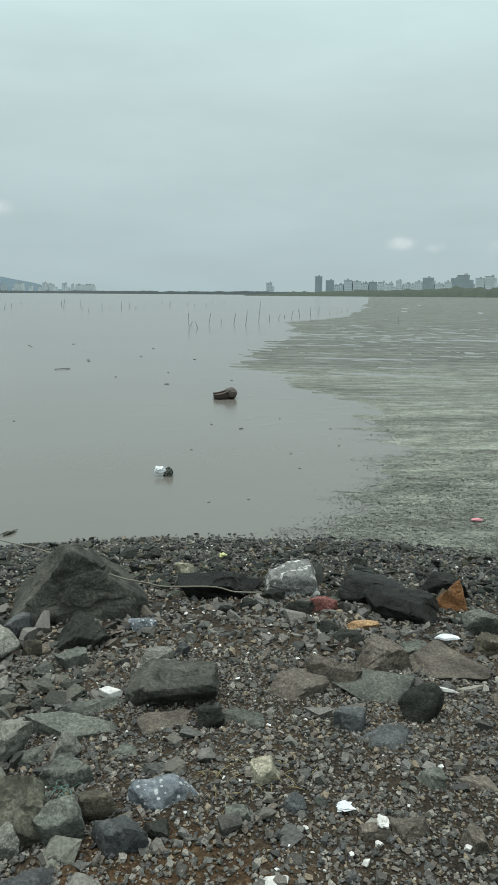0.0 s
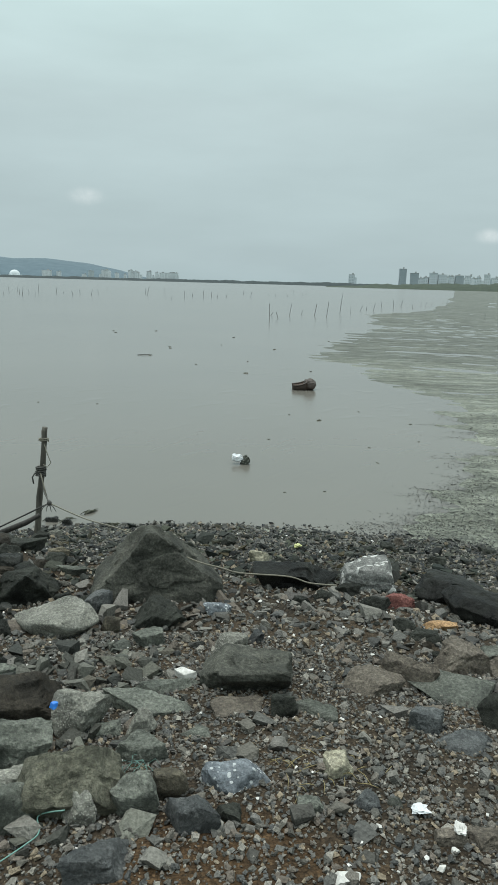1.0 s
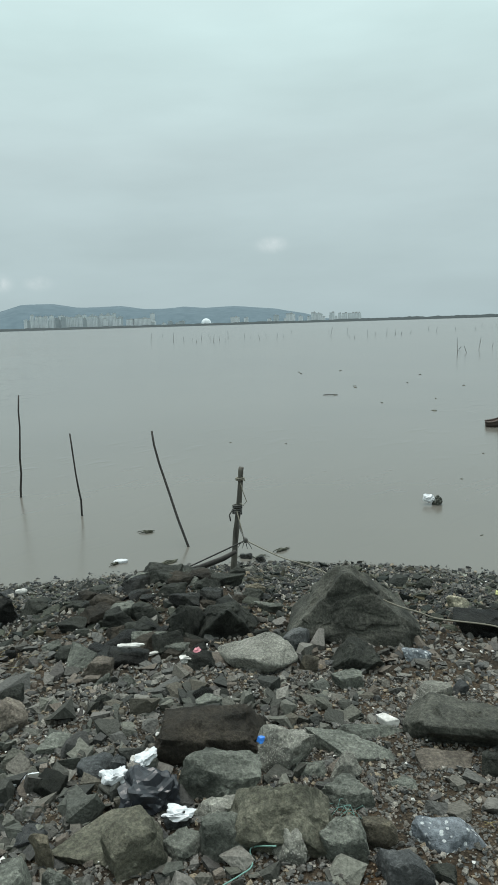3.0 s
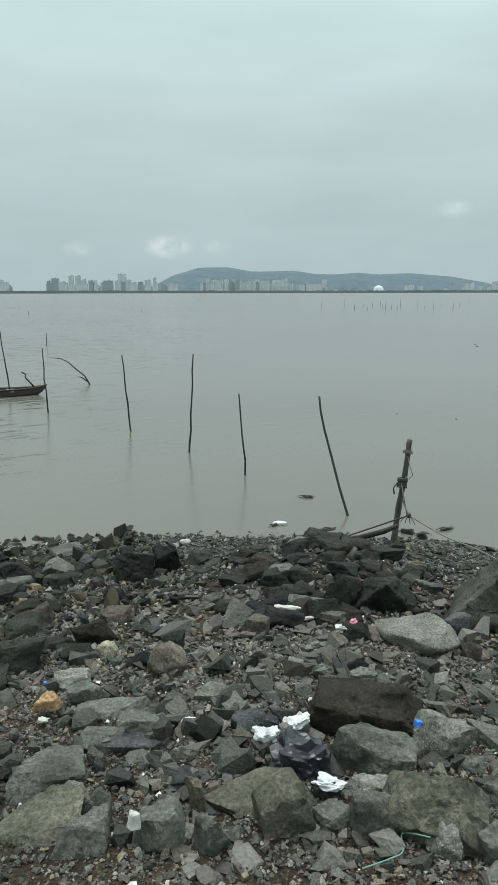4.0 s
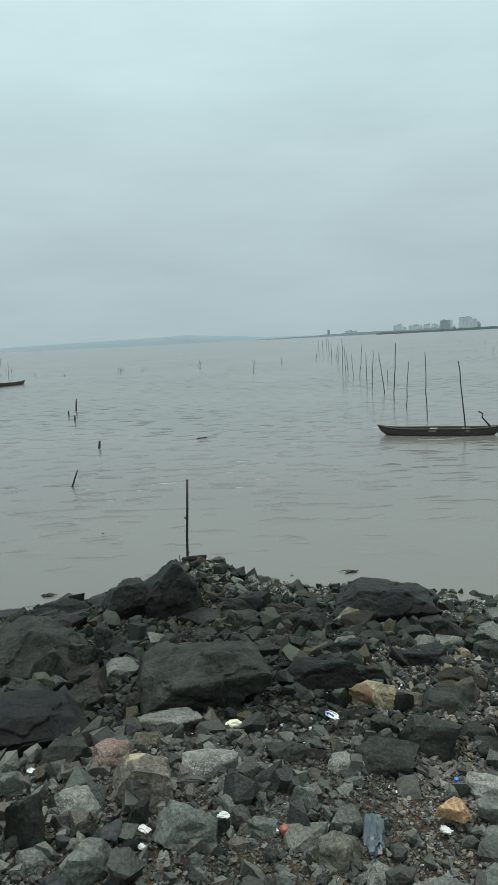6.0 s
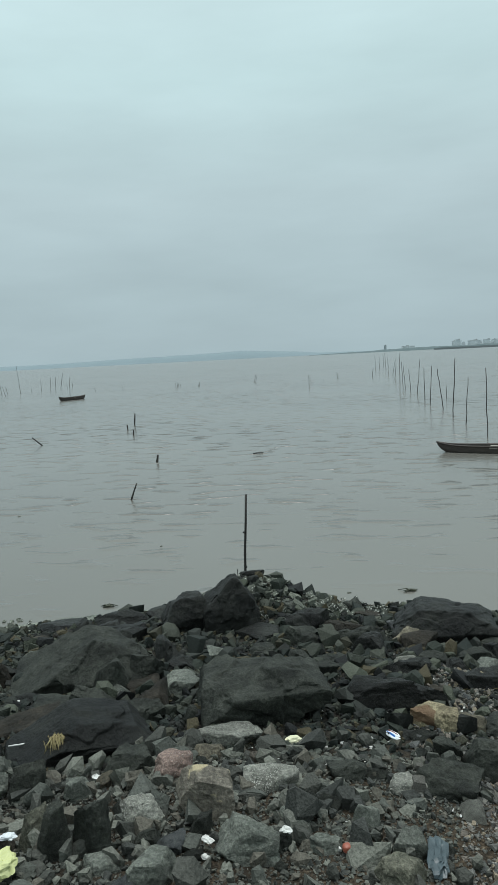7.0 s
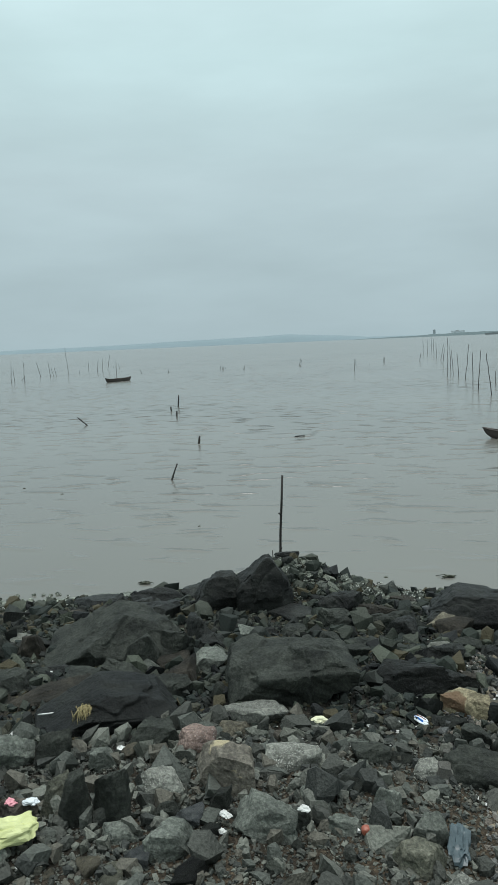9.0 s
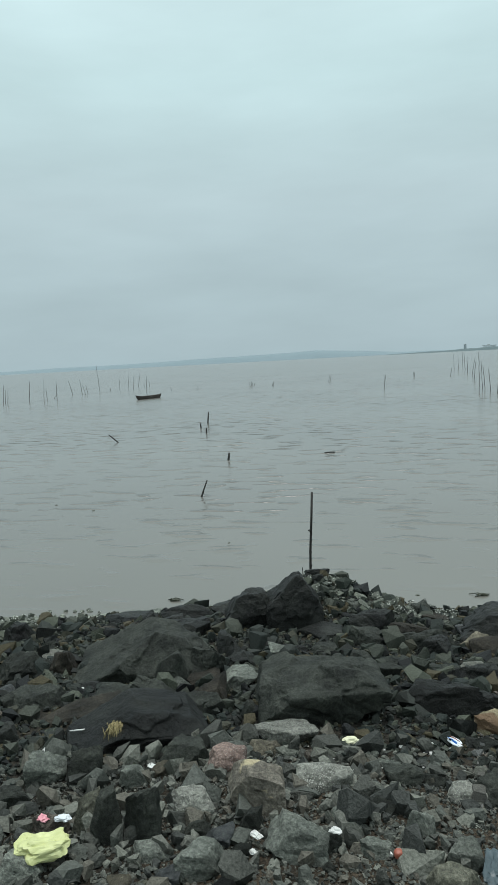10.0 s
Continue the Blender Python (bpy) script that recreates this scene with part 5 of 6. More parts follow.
x, y = x[keep], y[keep]
scattered("broken_stones", MID_RUBBLE, x, y, np.random.default_rng(82).gamma(2.2, 0.015, len(x)) + 0.035, 83, 1, "grey-brown broken stones packed between the rocks", flat=0.65, sink=0.25, kinds=24)
# gravel: close-packed near, coarser and thinner further off
x, y = fan(23, 60000, -42, 112, 1.25, 3.3)
keep = np.random.default_rng(71).uniform(0, 1, len(x)) < np.clip(np.hypot(x - 0.02, y - 1.46) * 3.0, 0.8, 1)
x, y = x[keep], y[keep]
size = np.random.default_rng(3).gamma(1.9, 0.0042, len(x)) + 0.0045
east = np.degrees(np.arctan2(-x, y)) < 60
for mat, w, seed, words in ((GRAVEL, east, 33, "fine mixed beach gravel over brown earth"), (MID_RUBBLE, ~east, 78, "fine olive-grey gravel over dark soil")):
    scattered("gravel", mat, x[w], y[w], size[w], seed, 0, words, flat=0.75, sink=0.15, shapes=("pebble",))
x, y = fan(26, 13000, 50, 112, 3.2, 6.7)
scattered("gravel", DARK_RUBBLE, x, y, np.random.default_rng(23).gamma(2.4, 0.007, len(x)) + 0.01, 41, 0, "dark angular gravel packed between the boulders", flat=0.75, sink=0.15, shapes=("pebble",))
x, y = fan(28, 15500, -32, 50, 3.2, 6.6)
scattered("gravel", GRAVEL, x, y, np.random.default_rng(13).gamma(2.6, 0.006, len(x)) + 0.009, 37, 0, "fine mixed beach gravel over brown earth", flat=0.75, sink=0.15, shapes=("pebble",))
x, y = fan(72, 4200, 48, 64, 2.9, 5.0)
scattered("gravel", GRAVEL, x, y, np.random.default_rng(74).gamma(2.6, 0.006, len(x)) + 0.009, 75, 0, "fine mixed beach gravel over brown earth", flat=0.75, sink=0.15, shapes=("pebble",))
x, y = fan(30, 4500, 110, 320, 0.4, 3.5)
scattered("gravel", GRAVEL, x, y, np.random.default_rng(15).gamma(2.6, 0.008, len(x)) + 0.012, 39, 0, "coarse gravel and earth on top of the foreshore", flat=0.75, sink=0.15, shapes=("pebble",))
# dark shingle along the waterline
x, y = fan(24, 15000, -27, 60, 4.9, 6.75, 0.8)
scattered("shingle", SHINGLE, x, y, np.random.default_rng(4).gamma(2.4, 0.0075, len(x)) + 0.010, 34, -3, "dark wet shingle along the waterline")
# grit and shells thinly spread over the near mud
x, y = fan(25, 80000, -27, 1, 6.3, 15, 1.6)
band = noise_grid(x, y + 0.12 * x + 0.25 * np.sin(x * 0.9), 0.25, 1.3, 17, 4, 0.6)
keep = (x > mud_edge(y) - 0.4 + np.random.default_rng(8).normal(0, 0.25, len(x))) & (band > np.clip((y - 10) / 10, -0.9, 0.35) + np.random.default_rng(18).normal(0, 0.14, len(x)) - 0.12)
x, y = x[keep], y[keep]
scattered("grit", SHINGLE, x, y, np.random.default_rng(6).gamma(2.0, 0.0031, len(x)) + 0.0045, 35, -5, "dark grit and shell fragments on the wet mud", flat=0.4, lift=0.003)
# barnacled heap that holds the stick
rng = np.random.default_rng(77)
x, y = -6.35 + rng.normal(0, 0.3, 900), 1.5 + rng.normal(0, 0.36, 900)
scattered("barnacled_rubble", STONES["barnacle"], x, y, 0.022 + rng.gamma(1.6, 0.016, 900), 36, 3, "pale barnacle-crusted rubble heaped round a stick", flat=0.7)


# bleached shell and paper specks
x, y = fan(29, 700, -26, 110, 1.4, 6.4, 1.2)
scattered("shell_bits", PAPER, x, y, np.random.default_rng(14).gamma(2.0, 0.004, len(x)) + 0.008, 38, 0, "bleached shell bits and pale specks over the gravel", lift=0.012, shapes=("pebble",))


# barnacled stones where the rocks meet the water
for seed, n, psi0, psi1, r0, r1 in ((41, 170, 95, 108, 6.5, 7.4), (42, 240, 43, 57, 5.9, 6.6), (43, 120, 62, 72, 6.3, 6.9)):
    x, y = fan(seed, n, psi0, psi1, r0, r1)
    scattered("barnacled_rubble", STONES["barnacle"], x, y, np.random.default_rng(seed).uniform(0.04, 0.12, n), seed + 10, 6, "barnacle-crusted stones along the waterline", flat=0.7)


# ---- stakes, posts and ropes ----
def tube(bm, points, radii, sides=8):
    rings, last = [], None
    points = [Vector(p) for p in points]
    for i, p in enumerate(points):
        t = (points[min(i + 1, len(points) - 1)] - points[max(i - 1, 0)]).normalized()
        u = t.orthogonal().normalized() if last is None else (last - t * last.dot(t)).normalized()
        last = u
        w = t.cross(u)
        rings.append([bm.verts.new(p + (u * math.cos(a) + w * math.sin(a)) * radii[i]) for a in (2 * math.pi * k / sides for k in range(sides))])
    for a, b in zip(rings, rings[1:]):
        for k in range(sides):
            bm.faces.new((a[k], a[(k + 1) % sides], b[(k + 1) % sides], b[k]))
    bm.faces.new(rings[0][::-1])
    bm.faces.new(rings[-1])
    for f in bm.faces:
        f.smooth = True


def stake(x, y, dx, dy, h, stout=1.0):
    """A thin crooked pole driven into the creek bed."""
    rng = random.Random(int(x * 1000 + y * 77))
    far = math.hypot(x, y)
    thick = 0.0125 + rng.uniform(0, 0.005) + 0.00012 * min(far, 120)
    thick *= stout
    n = 9
    pts, rad = [], []
    for i in range(n):
        t = -0.35 / max(h, 0.3) + (1 + 0.35 / max(h, 0.3)) * i / (n - 1)
        wob = 0.009 * h
        pts.append((dx * t + rng.uniform(-wob, wob), dy * t + rng.uniform(-wob, wob), h * t))
        rad.append(thick * (1.0 - 0.4 * i / (n - 1)) * rng.uniform(0.9, 1.1))
    bm = bmesh.new()
    tube(bm, pts, rad, 7)
    ob = part("stake", bm, DRIFTWOOD)
    ob.location = (x, y, 0)
    return tagged(ob, "thin dark wooden fishing stake standing in the creek", "stake", "fishing stakes")


stake(-4.04, 49.10, -0.03, -0.00, 1.10)
stake(-4.40, 54.28, 0.18, 0.02, 0.30)
stake(-3.50, 49.98, -0.16, -0.01, 0.48)
stake(-2.96, 54.52, 0.14, 0.01, 0.96)
stake(-2.16, 57.72, 0.09, 0.00, 0.37)
stake(-1.06, 56.84, 0.14, 0.00, 0.91)
stake(-0.08, 54.98, 0.13, 0.00, 1.18)
stake(1.04, 62.98, 0.18, -0.00, 1.80)
stake(2.09, 65.83, -0.01, 0.00, 0.52)
stake(3.06, 68.92, 0.21, -0.01, 0.55)
stake(3.92, 73.96, -0.01, 0.00, 0.29)
stake(4.45, 70.75, 0.15, -0.01, 0.85)
stake(5.69, 76.13, -0.20, 0.01, 0.91)
stake(7.22, 80.32, -0.02, 0.00, 0.96)
stake(8.97, 89.76, 0.19, -0.02, 0.78)
stake(9.91, 85.23, -0.01, 0.00, 0.41)
stake(12.20, 95.96, -0.02, 0.00, 0.68)
stake(12.84, 96.13, 0.06, -0.01, 0.53)
stake(14.52, 102.66, 0.07, -0.01, 0.41)
stake(17.79, 114.39, 0.17, -0.03, 0.36)
stake(18.47, 114.60, 0.16, -0.03, 0.55)
stake(12.85, 59.17, -0.03, 0.01, 0.61)
stake(-33.12, 124.01, 0.05, 0.01, 0.98)
stake(-53.72, 205.24, -0.13, -0.03, 0.48)
stake(-23.14, 97.99, -0.06, -0.01, 0.39)
stake(-28.86, 120.45, 0.05, 0.01, 1.14)
stake(-21.08, 92.42, -0.05, -0.01, 0.44)
stake(-21.29, 101.98, -0.04, -0.01, 0.97)
stake(-21.63, 109.47, 0.02, 0.00, 0.52)
stake(-19.29, 106.30, 0.03, 0.01, 1.09)
stake(-18.71, 110.46, -0.06, -0.01, 0.87)
stake(-17.25, 106.97, 0.10, 0.02, 0.51)
stake(-17.12, 115.30, 0.20, 0.03, 0.55)
stake(-17.66, 142.66, 0.13, 0.02, 0.90)
stake(-13.70, 121.19, 0.21, 0.02, 0.96)
stake(-12.01, 138.51, -0.10, -0.01, 0.55)
stake(-10.71, 139.05, -0.11, -0.01, 0.44)
stake(-8.05, 134.05, -0.21, -0.01, 0.63)
stake(-9.09, 170.90, 0.14, 0.01, 0.94)
stake(-6.11, 155.13, -0.12, -0.01, 0.73)
stake(-5.99, 172.49, 0.00, 0.00, 0.68)
stake(-52.54, 92.65, 0.14, 0.08, 1.38)
stake(-75.80, 139.04, 0.03, 0.02, 0.72)
stake(-49.27, 93.86, -0.01, -0.01, 1.38)
stake(-46.28, 91.37, -0.04, -0.02, 0.79)
stake(-46.67, 94.82, 0.09, 0.05, 0.49)
stake(-41.88, 86.44, 0.08, 0.04, 0.45)
stake(-48.50, 102.11, -0.05, -0.02, 0.87)
stake(-53.00, 114.78, -0.06, -0.03, 0.78)
stake(-43.97, 95.82, 0.02, 0.01, 0.66)
stake(-39.63, 87.25, 0.11, 0.05, 1.19)
stake(-42.73, 96.27, -0.05, -0.02, 0.66)
stake(-38.14, 87.78, 0.02, 0.01, 0.60)
stake(-46.10, 107.47, -0.04, -0.02, 1.36)
stake(-43.52, 108.46, -0.06, -0.03, 0.91)
stake(-41.04, 104.93, 0.01, 0.00, 0.35)
stake(-37.04, 98.38, -0.14, -0.05, 0.66)
stake(-38.69, 105.82, -0.07, -0.03, 0.71)
stake(-34.60, 99.28, 0.17, 0.06, 0.91)
stake(-37.43, 110.79, -0.08, -0.03, 0.74)
stake(-49.04, 150.60, 0.13, 0.04, 0.62)
stake(-28.93, 109.50, 0.26, 0.07, 1.43)
stake(-17.46, 10.93, -0.02, -0.03, 1.94)
stake(-14.42, 10.12, -0.10, -0.14, 1.78)
stake(-11.64, 9.02, -0.03, -0.04, 1.35)
stake(-20.78, 12.21, 0.04, 0.06, 1.55)
stake(-23.15, 13.07, 0.04, 0.08, 2.15)
stake(-32.38, 17.91, 0.00, 0.00, 0.63)
stake(-26.51, 14.51, -0.10, -0.19, 1.70)
stake(-29.05, 15.25, 0.04, 0.08, 1.77)
stake(-31.51, 16.25, -0.01, -0.01, 1.62)
stake(-36.71, 18.47, 0.08, 0.16, 1.97)
stake(-39.53, 19.44, -0.04, -0.08, 1.35)
stake(-66.37, 28.38, 0.05, 0.12, 0.86)
stake(-94.09, 40.75, -0.02, -0.04, 2.04)
stake(-93.60, 41.17, -0.02, -0.04, 2.04)
stake(-87.20, 39.29, -0.05, -0.11, 2.29)
stake(-64.90, 29.95, 0.13, 0.28, 1.71)
stake(-73.57, 33.44, -0.02, -0.03, 1.81)
stake(-41.08, 19.46, -0.00, -0.00, 2.36)
stake(-42.19, 20.20, -0.02, -0.05, 1.80)
stake(-42.10, 20.32, -0.04, -0.09, 1.54)
stake(-58.13, 27.06, 0.05, 0.11, 1.44)
stake(-111.07, 49.60, -0.02, -0.05, 2.23)
stake(-8.80, 8.59, -0.07, -0.07, 1.38)
stake(-26.80, 21.07, 0.01, 0.01, 0.62)
stake(-62.45, 47.16, -0.01, -0.01, 0.55)
stake(-95.94, 70.77, -0.01, -0.01, 0.56)
stake(-70.65, 8.85, -0.00, -0.02, 0.49)
stake(-73.56, 9.54, -0.00, -0.04, 0.23)
stake(-68.92, 10.85, 0.00, 0.03, 0.43)
stake(-69.06, 16.70, 0.03, 0.14, 0.67)
stake(-52.61, 17.10, -0.00, -0.01, 1.01)
stake(-69.52, 22.71, 0.01, 0.02, 0.46)
stake(-70.59, 26.22, 0.00, 0.01, 0.48)
stake(-6.83, 7.91, 0.07, 0.06, 1.54)
stake(-5.29, 7.30, -0.08, -0.06, 1.13)
stake(-61.92, 63.76, 0.00, 0.00, 0.35)
stake(-61.98, -11.78, -0.03, 0.16, 1.86)
stake(-63.85, -10.85, -0.03, 0.15, 1.87)
stake(-66.05, -10.91, 0.01, -0.06, 1.05)
stake(-64.74, -9.84, -0.01, 0.04, 1.70)
stake(-67.90, -10.58, -0.05, 0.34, 0.41)
stake(-74.47, -9.68, 0.04, -0.34, 1.50)
stake(-72.82, -8.50, 0.02, -0.16, 1.58)
stake(-72.25, -8.09, 0.03, -0.25, 1.05)
stake(-75.30, -8.20, 0.02, -0.16, 0.91)
stake(-78.70, -7.26, 0.02, -0.20, 2.96)
stake(-80.57, -6.22, 0.00, -0.03, 0.39)
stake(-85.14, -5.49, -0.00, 0.02, 1.23)
stake(-83.24, -4.38, -0.01, 0.18, 1.53)
stake(-82.13, -3.73, -0.01, 0.11, 1.51)
stake(-90.40, -3.45, -0.01, 0.35, 1.87)
stake(-88.82, -2.61, 0.00, -0.04, 0.43)
stake(-68.85, -1.81, -0.00, 0.06, 1.61)
stake(-92.75, -2.06, 0.00, -0.03, 0.60)
stake(-59.28, -13.36, -0.03, 0.15, 1.67)
stake(-61.29, -13.63, -0.01, 0.06, 1.25)
stake(-58.78, -12.89, -0.02, 0.11, 1.29)
stake(-71.20, 0.65, -0.00, -0.09, 0.35)
stake(-70.11, 3.32, -0.00, -0.03, 0.40)
stake(-68.18, 8.39, -0.00, -0.03, 0.51)
stake(-69.28, 8.81, -0.00, -0.04, 0.40)
stake(-67.76, 10.59, -0.01, -0.04, 0.23)
stake(-69.85, 16.75, 0.05, 0.20, 0.86)
stake(-65.04, 22.67, 0.00, 0.00, 0.11)
stake(-68.88, 25.51, -0.01, -0.04, 0.58)
stake(-69.35, 29.66, 0.03, 0.06, 0.53)
stake(-29.41, 1.80, 0.00, 0.05, 0.48, 2.2)
stake(-27.51, 1.41, -0.00, -0.01, 0.18, 2.2)
stake(-25.32, 1.50, 0.00, 0.01, 0.19, 2.2)
stake(-13.11, 0.68, 0.00, 0.12, 0.31, 1.5)
stake(-17.85, 1.63, 0.00, 0.03, 0.19, 2.2)
stake(-23.98, -1.62, 0.02, -0.30, 0.29, 1.7)

# the crooked rod by the shore
bm = bmesh.new()
tube(bm, [(0.05, -0.02, -0.3), (0, 0, 0), (-0.15, 0.06, 0.3), (-0.29, 0.12, 0.62), (-0.42, 0.17, 0.92), (-0.49, 0.2, 1.12), (-0.515, 0.205, 1.29)], [0.0145, 0.0145, 0.0145, 0.014, 0.013, 0.0125, 0.012], 10)
rod = part("bent_rod", bm, DRIFTWOOD)
rod.location = (-3.32, 6.52, 0)
tagged(rod, "dark bent rod standing in the shallows", "rod")

# mooring post with its ropes
POST = (-2.45, 5.71)
post = tagged(thing("mooring_post", (POST[0], POST[1], 0.12)), "weathered grey wooden mooring post with knotted ropes", "post")
bm = bmesh.new()
prng = random.Random(4)
tube(bm, [(0.14 * t + prng.uniform(-0.006, 0.006), 0.02 * t, -0.3 + 1.32 * t) for t in (0, 0.15, 0.3, 0.4, 0.5, 0.6, 0.7, 0.8, 0.9, 0.97, 1)],
     [0.032, 0.032, 0.03, 0.027, 0.03, 0.025, 0.028, 0.025, 0.024, 0.026, 0.024], 12)
part("shaft", bm, POST_WOOD, post)


def coil(bm, centre, radius, height, turns, thick):
    n = turns * 14
    tube(bm, [(centre[0] + radius * math.cos(2 * math.pi * i / 14), centre[1] + radius * math.sin(2 * math.pi * i / 14), centre[2] + height * i / n) for i in range(n + 1)], [thick] * (n + 1), 5)


bm = bmesh.new()
coil(bm, (0.09, 0.012, 0.62), 0.042, 0.03, 2, 0.009)
coil(bm, (0.085, 0.012, 0.56), 0.044, 0.05, 3, 0.007)
tube(bm, [(0.05, -0.03, 0.6), (0.03, -0.05, 0.56), (0.04, -0.05, 0.5)], [0.007] * 3, 5)
lashing = part("lashing", bm, DARK_ROPE, post)
bm = bmesh.new()
coil(bm, (0.125, 0.018, 0.89), 0.042, 0.03, 2, 0.006)
part("lashing", bm, ROPE, post)
bm = bmesh.new()
tube(bm, [(0.13, 0, 0.88), (0.17, -0.02, 0.78), (0.2, -0.02, 0.7), (0.17, -0.03, 0.66), (0.13, -0.03, 0.68)], [0.004] * 5, 5)
tube(bm, [(0.1, -0.03, 0.6), (0.15, -0.06, 0.45), (0.19, -0.09, 0.34)], [0.006] * 3, 5)
part("hanging_cord", bm, ROPE, lashing, "pale frayed cord")


def rope(name, pts, thick, mat, label):
    """A rope through the given points, slightly wandering."""
    bm = bmesh.new()
    v = [Vector(p) for p in pts]
    fine = []
    for i in range(len(v) - 1):
        p0, p1, p2, p3 = v[max(i - 1, 0)], v[i], v[i + 1], v[min(i + 2, len(v) - 1)]
        for k in range(8):
            t = k / 8
            fine.append(0.5 * ((2 * p1) + (p2 - p0) * t + (2 * p0 - 5 * p1 + 4 * p2 - p3) * t * t + (3 * p1 - p0 - 3 * p2 + p3) * t ** 3))
    fine.append(v[-1])
    tube(bm, fine, [thick] * len(fine), 6)
    return tagged(part(name, bm, mat), label, "rope")


def on_ground(x, y, up=0.0):
    return (x, y, float(ground_z(x, y)) + up)


knot = (-2.098, 5.265, 0.579)
rope("mooring_rope", [knot, (-1.741, 5.150, 0.502), (-1.224, 4.494, 0.680), (-0.727, 4.006, 0.741), (-0.546, 3.949, 0.704), (-0.405, 4.003, 0.650), (-0.281, 4.053, 0.602), (0.025, 4.163, 0.553), (0.173, 4.198, 0.502), (0.353, 4.149, 0.521)], 0.0055, ROPE,
     "grey rope trailing from the mooring post over the boulders")
rope("mooring_rope", [on_ground(-2.95, 5.45, 0.03), (-2.75, 5.5, 0.2), knot], 0.008, DARK_ROPE, "dark wet rope pegged down beside the mooring post")
bm = bmesh.new()
bmesh.ops.create_icosphere(bm, subdivisions=2, radius=0.022, matrix=Matrix.Translation(knot) @ Matrix.Diagonal((1, 0.8, 1.2, 1)))
for k in range(4):
    tube(bm, [knot, (knot[0] + 0.03 * (k - 1.5), knot[1] - 0.02, knot[2] - 0.03), (knot[0] + 0.045 * (k - 1.5), knot[1] - 0.02, knot[2] - 0.07)], [0.005, 0.004, 0.002], 5)
tagged(part("rope_knot", bm, DARK_ROPE), "dark frayed knot joining the mooring ropes", "rope")
rope("mooring_line", [(POST[0] + 0.09, POST[1] - 0.03, 0.7), (POST[0] + 0.15, POST[1] - 0.08, 0.56), knot], 0.007, DARK_ROPE, "dark rope tied down from the mooring post")
bm = bmesh.new()
tube(bm, [(0, 0, 0), (0.25, 0.06, 0.09), (0.5, 0.1, 0.2), (0.62, 0.13, 0.27)], [0.025, 0.028, 0.026, 0.02], 8)
log = part("driftwood_branch", bm, DRIFTWOOD)
log.location = on_ground(-2.95, 5.45, 0.0)
tagged(log, "short dark branch leaning against the mooring post", "branch")

# stick on the heap
bm = bmesh.new()
tube(bm, [(0, 0, -0.25), (-0.005, 0.004, 0.1), (0.0, 0.012, 0.35), (-0.004, 0.035, 0.65), (0.004, 0.05, 0.93)], [0.013, 0.0125, 0.012, 0.0115, 0.011], 10)
for z in (0.2, 0.33, 0.55):
    tube(bm, [(0, 0.01, z - 0.008), (0, 0.012, z), (0, 0.012, z + 0.008)], [0.0115, 0.0155, 0.0115], 10)
stick = part("bamboo_stick", bm, DRIFTWOOD)
stick.location = (-6.62, 1.44, 0.29)
tagged(stick, "dark bamboo stick standing in a heap of rubble", "stick")
bm = bmesh.new()
tube(bm, [(0, 0, 0), (0.02, -0.02, 0.12), (0.03, -0.025, 0.2)], [0.006, 0.005, 0.004], 6)
twig = part("twig", bm, DRIFTWOOD)
twig.location = (-6.6, 1.38, 0.29)
tagged(twig, "thin twig beside the bamboo stick", "twig")


# ---- boats ----
def boat(at, heading, length, beam, depth, thwarts):
    """A narrow double-ended wooden canoe afloat: planked hull with raised ends, gunwales, thwarts."""
    hull = thing("canoe", at, heading)
    n, m = 25, 9
    bm = bmesh.new()
    outer, inner = [], []
    for i in range(n):
        t = -1 + 2 * i / (n - 1)
        half = beam / 2 * max(0.03, 1 - abs(t) ** 2.6)
        sheer = depth * (1 + 0.42 * abs(t) ** 5 + (0.12 if t < 0 else 0) * abs(t) ** 5)
        keel = -0.12 + 0.2 * abs(t) ** 6
        xo = t * length / 2
        o, s = [], []
        for k in range(m):
            a = math.pi * k / (m - 1)
            c, b = math.cos(a), math.sin(a)
            zz = sheer - (sheer - keel) * b ** 0.7
            o.append(bm.verts.new((xo + 0.1 * t * (1 - b), c * half, zz)))
            s.append(bm.verts.new((xo * 0.965 + 0.1 * t * (1 - b), c * max(half - 0.03, 0.004), max(zz + 0.035 * b, zz))))
        outer.append(o), inner.append(s)
    for rows, flip in ((outer, False), (inner, True)):
        for a, b in zip(rows, rows[1:]):
            for k in range(m - 1):
                f = (a[k], b[k], b[k + 1], a[k + 1])
                bm.faces.new(f[::-1] if flip else f)
    for k in (0, m - 1):
        for i in range(n - 1):
            bm.faces.new((outer[i][k], outer[i + 1][k], inner[i + 1][k], inner[i][k]))
    for i in (0, n - 1):
        for k in range(m - 1):
            bm.faces.new((outer[i][k], outer[i][k + 1], inner[i][k + 1], inner[i][k]))
    bmesh.ops.recalc_face_normals(bm, faces=bm.faces)
    part("hull", bm, HULL_SIDE, hull)
    for side in (1, -1):
        bm = bmesh.new()
        pts = []
        for i in range(n):
            t = -1 + 2 * i / (n - 1)
            half = beam / 2 * max(0.03, 1 - abs(t) ** 2.6)
            pts.append((t * length / 2 + 0.1 * t, side * (half - 0.005), depth * (1 + 0.42 * abs(t) ** 5 + (0.12 if t < 0 else 0) * abs(t) ** 5) + 0.006))
        tube(bm, pts, [0.02] * n, 6)
        part("gunwale", bm, HULL_WOOD, hull, "dark tarred gunwale")
    for t in thwarts:
        half = beam / 2 * (1 - abs(t) ** 2.6)
        bm = bmesh.new()
